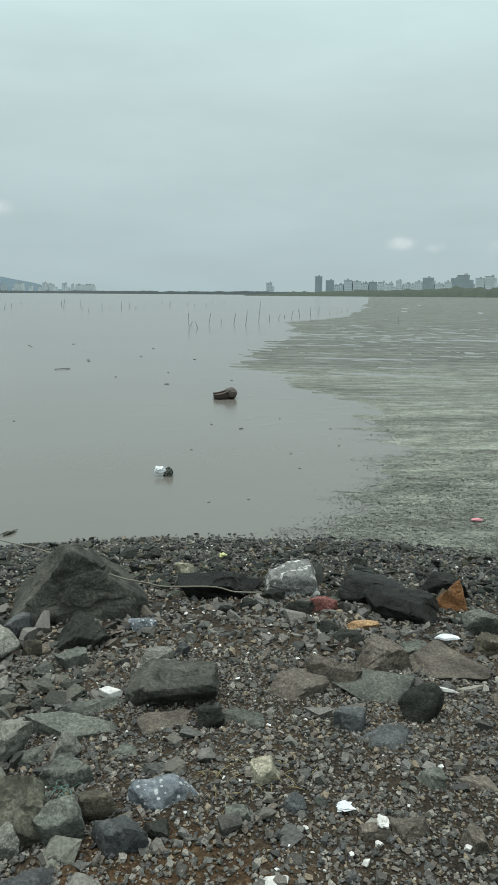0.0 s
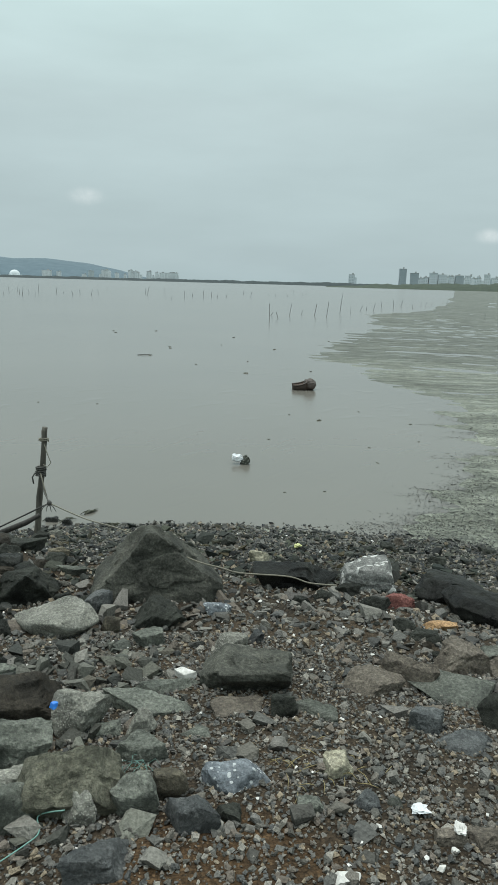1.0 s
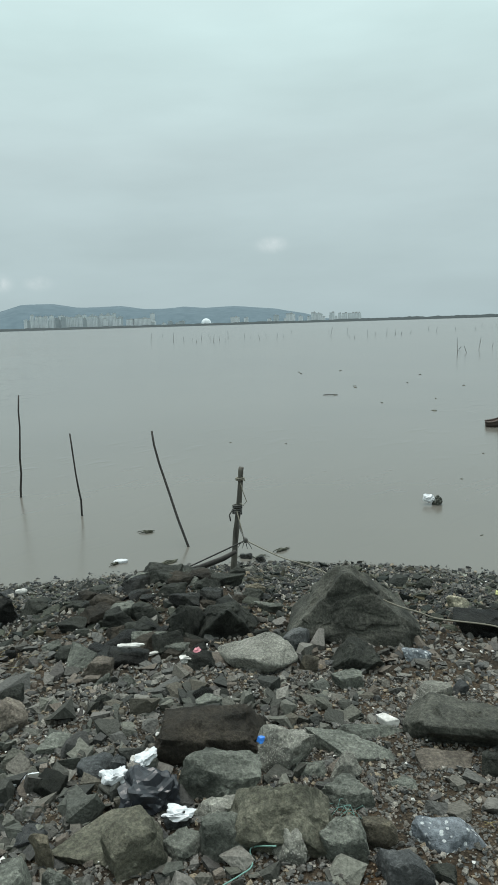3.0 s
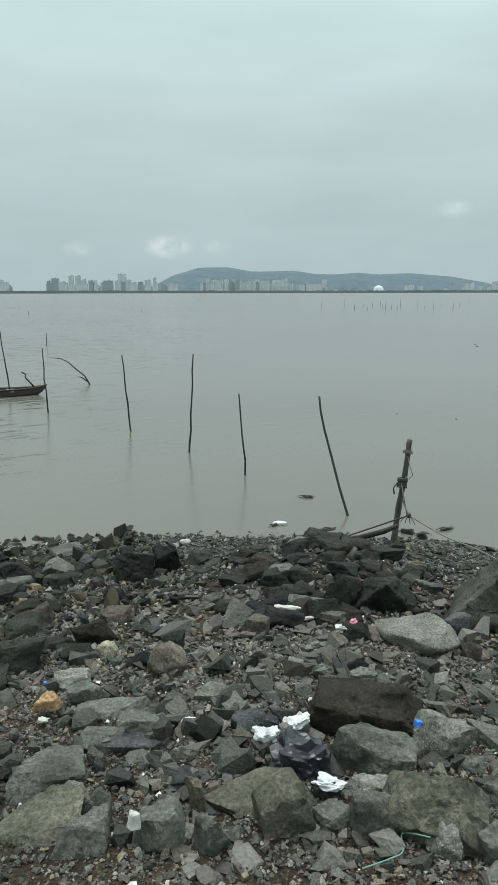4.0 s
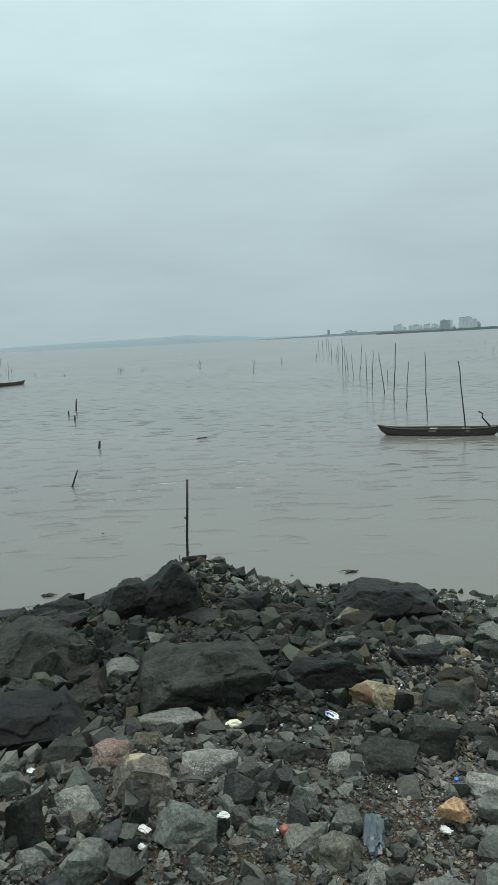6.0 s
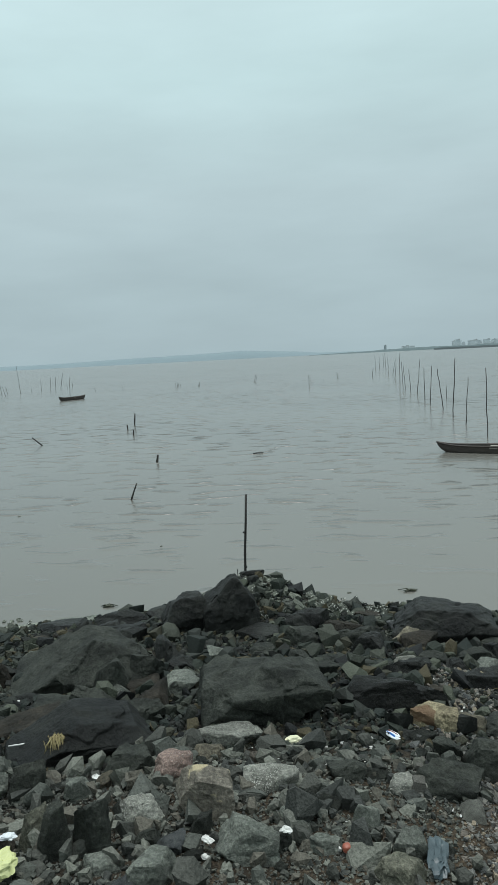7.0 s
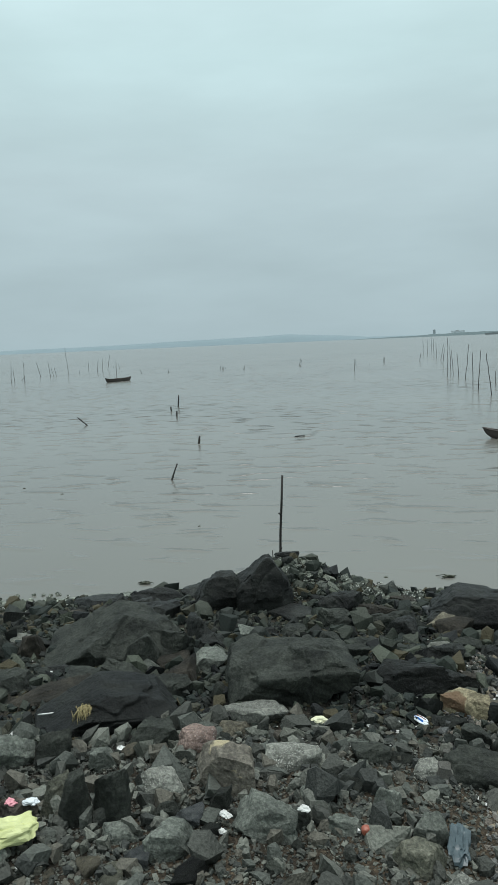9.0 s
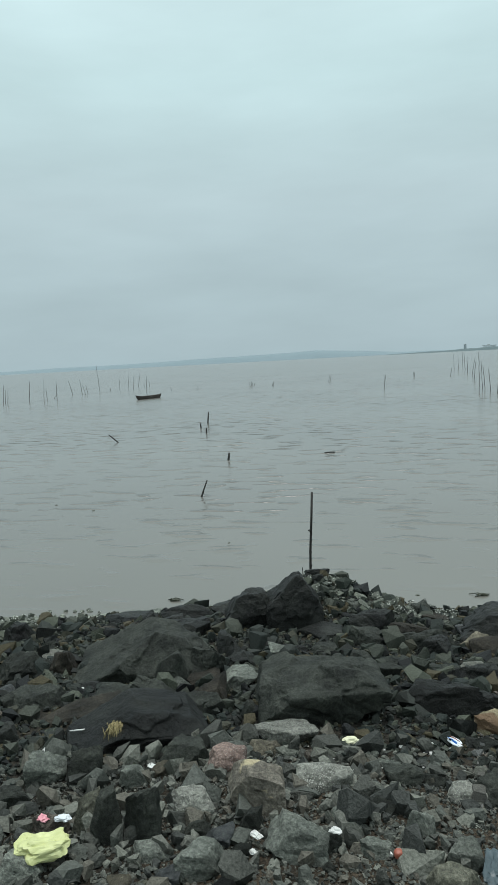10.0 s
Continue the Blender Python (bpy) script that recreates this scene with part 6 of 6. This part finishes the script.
        box(bm, t * length / 2 - 0.09, t * length / 2 + 0.09, -half, half, depth - 0.05, depth - 0.015)
        part("thwart", bm, PALE_WOOD, hull, "pale bleached plank seat")
    return hull


canoe = boat((-14.72, 9.55, 0.0), 53.5, 2.78, 0.5, 0.16, (-0.1, 0.45))
tagged(canoe, "narrow dark wooden canoe moored at a pole", "boat")
bm = bmesh.new()
tube(bm, [(1.25, 0.05, 0.12), (1.1, 0.05, 0.3), (1.0, 0.06, 0.42), (1.02, 0.05, 0.5), (0.92, 0.06, 0.56)], [0.022, 0.02, 0.017, 0.015, 0.02], 7)
part("forked_branch", bm, DRIFTWOOD, canoe, "crooked dark mooring branch at the bow")
far_canoe = boat((-55.9, -1.3, 0.0), 137, 2.7, 0.55, 0.22, (0.0,))
tagged(far_canoe, "small dark canoe lying among far stakes", "boat")

# bowed branch beyond the canoe
bm = bmesh.new()
tube(bm, [(0.05, -0.03, -0.3), (0, 0, 0.03), (-0.08, -0.06, 0.24), (-0.22, -0.18, 0.42), (-0.36, -0.3, 0.62), (-0.5, -0.4, 0.72), (-0.72, -0.56, 0.74)], [0.022, 0.021, 0.017, 0.015, 0.014, 0.011, 0.007], 8)
tube(bm, [(-0.03, -0.02, 0.08), (-0.15, -0.1, 0.2), (-0.22, -0.16, 0.22)], [0.016, 0.014, 0.008], 6)
branch = part("bowed_branch", bm, DRIFTWOOD)
branch.location = (-14.33, 12.56, 0)
branch.scale = (1.15, 1.15, 1.0)
tagged(branch, "bare bowed branch sticking out of the water", "branch")

# floating and standing odds and ends in the creek
for x, y, rz, n, s in ((-17.86, 4.33, 90, 0.28, 0.016), (-5.9, 22.5, 20, 0.5, 0.01)):
    bm = bmesh.new()
    tube(bm, [(-n / 2, 0, 0.012), (-n / 6, 0.01, 0.02), (n / 5, -0.01, 0.022), (n / 2, 0, 0.014)], [s, s * 1.1, s, s * 0.8], 8)
    ob = part("floating_log", bm, DRIFTWOOD)
    ob.matrix_world = pose(x, y, 0, 0, 0, rz)
    tagged(ob, "dark waterlogged log afloat on the creek", "log")


# ---- litter and flotsam ----
def crumple(bm, size, seed, folds=0.3, level=4):
    """A crumpled solid of thin stuff: pinched folds over a flattened body, resting on z = 0."""
    rng = np.random.default_rng(seed)
    made = bmesh.ops.create_icosphere(bm, subdivisions=level, radius=0.5)["verts"]
    p = np.array([v.co[:] for v in made])
    f = noise3(p, 2.4, seed % 61 + 2, 3, 0.6)
    g = np.abs(noise3(p, 2.5, seed % 53 + 9, 2, 0.5))
    p = np.sign(p) * np.abs(p) ** 0.8
    p = p * (1 + folds * f + folds * 1.1 * (0.25 - g))[:, None]
    p[:, 2] += folds * 0.5 * f * (p[:, 2] > 0)
    lo, hi = p.min(0), p.max(0)
    p = (p - (lo + hi) / 2) / (hi - lo) * size
    p[:, 2] += size[2] / 2
    for v, q in zip(made, p):
        v.co = q
    for f in bm.faces:
        f.smooth = folds < 0.2


def litter(name, x, y, z, w, d, h, rz, mat, label, category, folds=0.35):
    SEED[0] += 1
    bm = bmesh.new()
    crumple(bm, (w, d, h), SEED[0], folds)
    ob = part(name, bm, mat)
    ob.matrix_world = pose(x, y, z - 0.25 * h, 0, 0, rz)
    return tagged(ob, label, category)


def chip(name, x, y, z, w, d, h, rz, mat, label, category, tip=0.0):
    """A broken flat piece with sharp edges."""
    SEED[0] += 1
    me = stone_mesh(name, SEED[0] * 3, "flat", (w, d, h), 4, mat, 0.03)
    ob = new(name, me)
    ob.matrix_world = pose(x, y, z - 0.3 * h, tip, tip * 0.5, rz)
    return tagged(ob, label, category)


BAG, SCRAP = "white crumpled plastic bag caught among the rocks", "small white scrap of litter on the gravel"
litter("plastic_bag", -1.23, 1.78, 0.798, 0.11, 0.08, 0.06, 50, WHITE_PLASTIC, BAG, "bag", 0.5)
litter("plastic_sack", -1.03, 1.69, float(ground_z(-1.03, 1.69)) + 0.03, 0.22, 0.19, 0.17, 31, BLACK_PLASTIC, "shiny black plastic sack slumped among the rocks", "bag", 0.4)
litter("plastic_bag", -1.14, 1.86, 0.85, 0.11, 0.07, 0.045, 75, WHITE_PLASTIC, BAG, "bag", 0.6)
litter("plastic_bag", -1.20, 1.95, 0.761, 0.12, 0.08, 0.06, 60, PAPER, BAG, "bag", 0.5)
litter("plastic_bag", -0.87, 1.61, 0.867, 0.12, 0.06, 0.04, 20, WHITE_PLASTIC, BAG, "bag", 0.5)
litter("foam_strip", -1.59, 1.70, 0.766, 0.11, 0.035, 0.025, 42, WHITE_PLASTIC, "narrow white foam strip on the gravel", "foam", 0.15)
litter("plastic_wrapper", -1.55, 3.01, 0.626, 0.09, 0.06, 0.05, 30, PAPER, "whitish crumpled plastic wrapper among dark stones", "wrapper", 0.5)
litter("plastic_scrap", -1.51, 3.06, 0.656, 0.05, 0.04, 0.04, 60, PINK, "bright pink plastic scrap beside a wrapper", "plastic", 0.4)
chip("plastic_fragment", -0.74, 2.05, 0.90, 0.035, 0.03, 0.025, 15, BLUE_PLASTIC, "bright blue plastic fragment between rocks", "plastic")
chip("carton", -1.18, 1.02, 0.991, 0.045, 0.04, 0.05, 30, PAPER, "small crushed white carton between the slabs", "carton", 0)
chip("brick_lump", -2.17, 1.48, 0.758, 0.14, 0.1, 0.06, 70, STONES["tan"], "tan broken brick lump on the gravel", "brick", 8)
chip("brick_lump", 0.94, 3.68, 0.516, 0.27, 0.1, 0.06, 12, STONES["tan"], "tan broken brick slab on the gravel", "brick", 6)
litter("plastic_strip", -1.92, 3.02, 0.652, 0.16, 0.04, 0.025, 20, PAPER, "torn whitish plastic strip on dark stones", "plastic", 0.3)
litter("plastic_strip", -1.85, 3.20, 0.534, 0.14, 0.03, 0.02, 50, PAPER, "torn whitish plastic strip on dark stones", "plastic", 0.3)
litter("foam_block", -4.06, 4.58, 0.113, 0.11, 0.05, 0.05, 40, PAPER, "pale foam block at the waterline", "foam", 0.1)
litter("foam_block", -3.79, 5.83, 0.000, 0.16, 0.07, 0.05, 35, WHITE_PLASTIC, "white foam block afloat in the shallows", "foam", 0.1)
chip("pale_stone", -0.36, 2.65, 0.703, 0.11, 0.06, 0.04, 10, PAPER, "whitish broken stone on the gravel", "stone", 0)
litter("paper_scrap", 0.59, 1.80, 0.829, 0.065, 0.045, 0.015, 10, WHITE_PLASTIC, "bluish-white torn paper scrap on gravel", "paper", 0.5)
litter("paper_scrap", 0.69, 1.68, 0.878, 0.04, 0.055, 0.02, 0, PAPER, "crumpled whitish wrapper scrap on gravel", "paper", 0.5)
chip("shell_fragment", 0.67, 1.62, 0.851, 0.03, 0.022, 0.012, 20, PAPER, "bleached shell fragment on the gravel", "shell", 0)
chip("shell_fragment", 0.94, 1.61, 0.847, 0.03, 0.022, 0.012, 20, PAPER, "bleached shell fragment on the gravel", "shell", 0)
chip("shell_fragment", 0.61, 1.52, 0.880, 0.03, 0.022, 0.012, 20, PAPER, "bleached shell fragment on the gravel", "shell", 0)
chip("tile_fragment", 0.34, 1.44, 0.891, 0.09, 0.05, 0.02, 5, PAPER, "whitish broken tile on the gravel", "tile", 0)
chip("plastic_sheet", 1.37, 3.35, 0.628, 0.15, 0.07, 0.015, 5, WHITE_PLASTIC, "bluish-white flat plastic piece on rock", "plastic", 3)
chip("board_splinter", 1.35, 2.87, 0.602, 0.16, 0.035, 0.015, 12, PALE_WOOD, "bleached wooden splinter on the gravel", "wood", 0)
chip("board_splinter", 1.22, 2.81, 0.635, 0.13, 0.03, 0.015, -20, PAPER, "bleached wooden splinter on the gravel", "wood", 0)
litter("plastic_scrap", 0.04, 5.62, 0.196, 0.07, 0.05, 0.04, 0, YELLOW_PLASTIC, "small yellow plastic scrap on the shingle", "plastic", 0.35)
litter("plastic_scrap", 2.82, 7.19, 0.023, 0.14, 0.06, 0.03, 0, PINK, "faded red plastic scrap on the mud", "plastic", 0.35)
litter("plastic_strip", -3.14, 1.32, 0.580, 0.1, 0.025, 0.012, 75, PAPER, "torn whitish plastic strip on dark stones", "plastic", 0.2)
litter("foam_piece", -3.31, 0.95, 0.586, 0.1, 0.06, 0.04, 85, CREAM, "cream foam piece lying on the gravel", "foam", 0.3)
litter("paper_scrap", -2.95, 0.85, 0.671, 0.05, 0.034999999999999996, 0.016, 40, PAPER, SCRAP, "paper", 0.5)
litter("paper_scrap", -2.31, 0.64, 0.865, 0.05, 0.034999999999999996, 0.016, 40, PAPER, SCRAP, "paper", 0.5)
litter("paper_scrap", -2.38, 0.35, 0.773, 0.035, 0.0245, 0.016, 40, PAPER, SCRAP, "paper", 0.5)
litter("paper_scrap", -2.11, 1.42, 0.727, 0.05, 0.034999999999999996, 0.016, 40, PAPER, SCRAP, "paper", 0.5)
litter("paper_scrap", -3.19, -0.03, 0.654, 0.06, 0.041999999999999996, 0.016, 40, PAPER, SCRAP, "paper", 0.5)
litter("paper_scrap", -2.44, 0.37, 0.789, 0.05, 0.034999999999999996, 0.016, 40, PAPER, SCRAP, "paper", 0.5)
litter("foam_strip", -1.59, 1.69, 0.770, 0.13, 0.035, 0.02, 60, WHITE_PLASTIC, "narrow white foam strip on the gravel", "foam", 0.2)
litter("paper_scrap", -2.69, -0.36, 0.780, 0.075, 0.045, 0.025, 75, WHITE_PLASTIC, SCRAP, "paper", 0.5)
litter("plastic_scrap", -2.71, -0.44, 0.778, 0.055, 0.04, 0.02, 60, PINK, "pink plastic netting scrap on stone", "plastic", 0.5)
litter("plastic_sheet", -2.16, 1.15, 0.750, 0.08, 0.22, 0.045, 62, BLUE_SHEET, "faded blue-grey crumpled plastic sheet on rubble", "plastic", 0.5)
litter("plastic_ball", -2.27, 0.85, float(ground_z(-2.27, 0.85)) + 0.022, 0.034, 0.034, 0.034, 0, RED_PLASTIC, "small worn red-orange ball among stones", "ball", 0.06)
chip("plastic_fragment", -2.46, 1.70, 0.624, 0.03, 0.025, 0.03, 15, BLUE_PLASTIC, "bright blue plastic fragment between rocks", "plastic")
litter("plastic_bag", -2.48, -0.40, 0.813, 0.2, 0.15, 0.07, 95, YELLOW_PLASTIC, "pale yellow plastic bag lying flat on stones", "bag", 0.34)
chip("ochre_stone", -3.96, 2.51, 0.355, 0.09, 0.06, 0.05, 0, STONES["ochre"], "ochre-yellow crumbling stone on the gravel", "stone", 5)
chip("ochre_stone", -3.86, 2.63, 0.348, 0.105, 0.06, 0.05, 30, STONES["ochre"], "ochre-yellow crumbling stone on the gravel", "stone", 5)
chip("ochre_stone", -3.99, 2.81, 0.319, 0.12, 0.06, 0.05, 60, STONES["ochre"], "ochre-yellow crumbling stone on the gravel", "stone", 5)
chip("ochre_stone", -3.94, 2.37, 0.415, 0.135, 0.06, 0.05, 90, STONES["ochre"], "ochre-yellow crumbling stone on the gravel", "stone", 5)
chip("ochre_stone", -3.65, 2.43, 0.428, 0.15, 0.06, 0.05, 120, STONES["ochre"], "ochre-yellow crumbling stone on the gravel", "stone", 5)

# striped wrapper: white body, coloured band
wrap = tagged(thing("food_wrapper", (-3.23, 1.46, 0.568), 20), "white food wrapper with red and blue stripes", "wrapper")
for name, w, d, h, mat, dy in (("body", 0.14, 0.05, 0.022, WHITE_PLASTIC, 0), ("red_band", 0.11, 0.007, 0.026, RED_PLASTIC, 0.006), ("blue_band", 0.1, 0.006, 0.025, BLUE_PLASTIC, -0.011)):
    bm = bmesh.new()
    crumple(bm, (w, d, h), 40, 0.35)
    part(name, bm, mat, wrap).location = (0, dy, 0)

# tuft of yellow straw hung over the dark boulder
bm = bmesh.new()
srng = random.Random(9)
for k in range(80):
    x0, y0 = srng.gauss(0, 0.018), srng.gauss(0, 0.028)
    a, s = srng.uniform(-0.9, 0.9), srng.uniform(0.03, 0.09)
    drop = srng.uniform(0, 0.07) if srng.random() < 0.7 else srng.uniform(0.07, 0.13)
    tube(bm, [(x0 - 0.03, y0 - 0.02 * a, 0.035), (x0, y0, 0.045 + srng.uniform(0, 0.02)), (x0 + s * 0.6 * math.cos(a), y0 + s * 0.6 * math.sin(a), 0.03), (x0 + s * math.cos(a), y0 + s * math.sin(a) * 0.8, 0.01 - drop)], [0.0022, 0.0024, 0.002, 0.0012], 4)
straw = part("straw_tuft", bm, STRAW)
straw.scale = (0.75, 0.75, 0.75)
straw.location = (-3.50, -0.22, 0.68)
tagged(straw, "tuft of yellow straw draped over a dark boulder", "straw")

bm = bmesh.new()
tube(bm, [(0, 0, 0.01), (0.02, 0.06, 0.02), (0.01, 0.1, 0.015), (-0.03, 0.12, 0.005)], [0.004] * 4, 6)
wire = part("wire_hook", bm, PAPER)
wire.location = (-3.62, -0.47, 0.635)
tagged(wire, "bent whitish wire lying on stones", "wire")

rope("cord", [(-0.61, 1.33, 0.908), (-0.57, 1.42, 0.891), (-0.55, 1.47, 0.890), (-0.58, 1.54, 0.884), (-0.49, 1.52, 0.931)], 0.0024, GREEN_CORD, "thin faded teal cord snagged between stones")


bm = bmesh.new()
nrng = random.Random(12)
for k in range(14):
    px, py, a, n = nrng.gauss(-0.38, 0.035), nrng.gauss(1.83, 0.03), nrng.uniform(0, 6.28), nrng.uniform(0.02, 0.05)
    z = float(ground_z(px, py)) + nrng.uniform(0.02, 0.05)
    tube(bm, [(px - n * math.cos(a), py - n * math.sin(a), z - 0.012), (px + nrng.uniform(-0.01, 0.01), py, z + 0.008), (px + n * math.cos(a + 0.5), py + n * math.sin(a + 0.5), z - 0.01)], [0.0008] * 3, 4)
tagged(part("net_tangle", bm, GREEN_CORD), "faded teal tangle of net fibres among the stones", "net", kind="stuff")

# flotsam on the water
def flotsam(x, y, s, rz):
    SEED[0] += 1
    bm = bmesh.new()
    crumple(bm, (s, s * 0.6, s * 0.3), SEED[0], 0.4, 2)
    ob = part("flotsam", bm, WEED)
    ob.matrix_world = pose(x, y, -0.12 * s, 0, 0, rz)
    return tagged(ob, "small dark clump of weed afloat on the creek", "weed", "floating weed")


def weed_patch(x, y, w, d, rz):
    """A ragged raft of dark weed and twigs."""
    SEED[0] += 1
    rng = random.Random(SEED[0])
    bm = bmesh.new()
    w, d = w * 0.65, d * 0.8
    crumple(bm, (w, d, 0.022), SEED[0], 0.8, 3)
    for k in range(4):
        a, n = rng.uniform(-0.6, 0.6), rng.uniform(0.05, 0.1)
        px, py = rng.gauss(0, w / 5), rng.gauss(0, d / 5)
        tube(bm, [(px - n * math.cos(a), py - n * math.sin(a), 0.004), (px, py, 0.025), (px + n * math.cos(a), py + n * math.sin(a), 0.008)], [0.003, 0.006, 0.003], 5)
    ob = part("weed_raft", bm, WEED)
    ob.matrix_world = pose(x, y, max(0.0, float(ground_z(x, y))), 0, 0, rz)
    return tagged(ob, "ragged dark raft of weed and twigs in the shallows", "weed", "weed rafts", "stuff")


weed_patch(-4.04, 6.86, 0.2, 0.07, 30)
weed_patch(-2.26, 6.70, 0.2, 0.07, 75)
weed_patch(-3.27, 5.98, 0.3, 0.1, 69)
weed_patch(-2.55, 6.39, 0.2, 0.07, 16)
weed_patch(-2.25, 6.71, 0.2, 0.07, 47)
weed_patch(-3.81, 5.79, 0.2, 0.07, 77)
weed_patch(-2.41, 6.42, 0.2, 0.07, 60)
weed_patch(-7.35, 0.09, 0.2, 0.07, 80)
weed_patch(-6.65, 3.24, 0.2, 0.07, 74)
weed_patch(-1.89, 6.35, 0.2, 0.07, 8)
flotsam(-2.05, 18.90, 0.15, 155)
flotsam(-5.81, 25.75, 0.12, 3)
flotsam(-4.06, 27.31, 0.12, 120)
flotsam(-8.36, 33.71, 0.16, 66)
flotsam(-10.24, 32.78, 0.15, 141)
flotsam(-4.11, 31.30, 0.14, 59)
flotsam(0.11, 12.53, 0.10, 49)
flotsam(-0.47, 12.96, 0.06, 120)
flotsam(-0.67, 10.73, 0.05, 138)
flotsam(0.93, 10.50, 0.05, 140)
flotsam(0.88, 13.63, 0.06, 121)
flotsam(-2.34, 21.82, 0.10, 101)
flotsam(-0.27, 19.89, 0.09, 163)
flotsam(0.26, 8.00, 0.05, 38)
flotsam(-0.22, 7.87, 0.05, 59)
flotsam(-5.71, 22.42, 0.10, 162)
flotsam(-3.77, 20.51, 0.09, 38)
flotsam(1.00, 9.56, 0.05, 133)
flotsam(0.20, 31.06, 0.14, 99)
flotsam(-1.84, 26.28, 0.12, 3)
flotsam(1.79, 12.59, 0.06, 171)
flotsam(1.77, 11.11, 0.05, 16)
flotsam(-5.57, 13.04, 0.06, 40)
flotsam(-4.37, 13.15, 0.06, 151)
flotsam(-5.67, 25.28, 0.12, 10)
flotsam(-9.84, 31.86, 0.15, 77)
flotsam(-4.00, 6.87, 0.06, 7)
flotsam(-12.54, -1.30, 0.06, 68)
flotsam(-13.35, -2.07, 0.06, 121)
flotsam(-9.55, 0.88, 0.05, 152)
flotsam(-6.83, 2.61, 0.05, 99)

# mud-caked white bag standing in the shallows
caked = tagged(thing("plastic_sack", (-0.92, 9.10, 0.000), 10), "mud-caked white plastic sack standing in the shallows", "bag")
for name, w, d, h, x, z, mat in (("sack", 0.17, 0.12, 0.11, -0.05, 0.03, WHITE_PLASTIC), ("mud_clump", 0.14, 0.12, 0.15, 0.06, -0.02, STONES["barnacle"])):
    bm = bmesh.new()
    crumple(bm, (w, d, h), 71 if name == "sack" else 72, 0.4)
    part(name, bm, mat, caked).location = (x, 0, z)

# a broken hull end stranded on the mud: thick curved shell, lining, rim
wreck = tagged(thing("wrecked_hull_piece", (-0.31, 16.35, 0.000), 8), "brown broken curved hull piece stranded in shallow water", "wreck")
shell, lining = bmesh.new(), bmesh.new()
for bm, inset in ((shell, 0.0), (lining, 0.035)):
    rows = []
    for i in range(15):
        t = i / 14
        half = 0.2 * math.sin(math.pi * min(1, 0.18 + 0.82 * t)) ** 0.6 - inset * 0.6
        top = 0.11 + 0.13 * t ** 2.2
        x = -0.29 + 0.42 * t
        row = []
        for k in range(11):
            a = math.pi * (k / 10)
            z = top - (top + 0.06 - inset) * math.sin(a) ** 0.75
            row.append(bm.verts.new((x - (inset if t > 0.9 else 0) + 0.03 * math.sin(a) * t, math.cos(a) * max(half, 0.02), z)))
        rows.append(row)
    for a, b in zip(rows, rows[1:]):
        for k in range(10):
            bm.faces.new((a[k], b[k], b[k + 1], a[k + 1]))
    bm.faces.new(rows[-1])
    bm.faces.new(rows[0][::-1])
part("shell", shell, RUBBER, wreck)
part("lining", lining, HIDE, wreck, "pinkish-brown inner lining")
bm = bmesh.new()
tube(bm, [(-0.29 + 0.42 * i / 14, 0.19 * math.sin(math.pi * min(1, 0.18 + 0.82 * i / 14)) ** 0.6, 0.11 + 0.13 * (i / 14) ** 2.2) for i in range(15)], [0.022] * 15, 7)
tube(bm, [(-0.29 + 0.42 * i / 14, -0.19 * math.sin(math.pi * min(1, 0.18 + 0.82 * i / 14)) ** 0.6, 0.11 + 0.13 * (i / 14) ** 2.2) for i in range(15)], [0.022] * 15, 7)
part("rim", bm, RUBBER, wreck)
bm = bmesh.new()
crumple(bm, (0.3, 0.38, 0.29), 91, 0.16)
part("rolled_end", bm, RUBBER, wreck).location = (0.13, 0, -0.02)


# dry straw trodden into the gravel
def straw_litter(x, y, wide, n):
    SEED[0] += 1
    rng = random.Random(SEED[0])
    bm = bmesh.new()
    for k in range(n):
        px, py = x + rng.gauss(0, wide), y + rng.gauss(0, wide * 0.6)
        a, s = rng.uniform(0, math.pi), rng.uniform(0.012, 0.05)
        z = float(ground_z(px, py)) + 0.016
        tube(bm, [(px - s * math.cos(a), py - s * math.sin(a), z - 0.004), (px + 0.004, py, z + 0.004), (px + s * math.cos(a), py + s * math.sin(a), z)], [0.0012, 0.0015, 0.001], 4)
    return tagged(part("dry_straw", bm, STRAW), "dry yellow straw trodden into the gravel", "straw", kind="stuff")


straw_litter(0.27, 1.98, 0.12, 30)
straw_litter(-3.85, 2.6, 0.2, 150)
straw_litter(-3.3, 3.0, 0.4, 80)
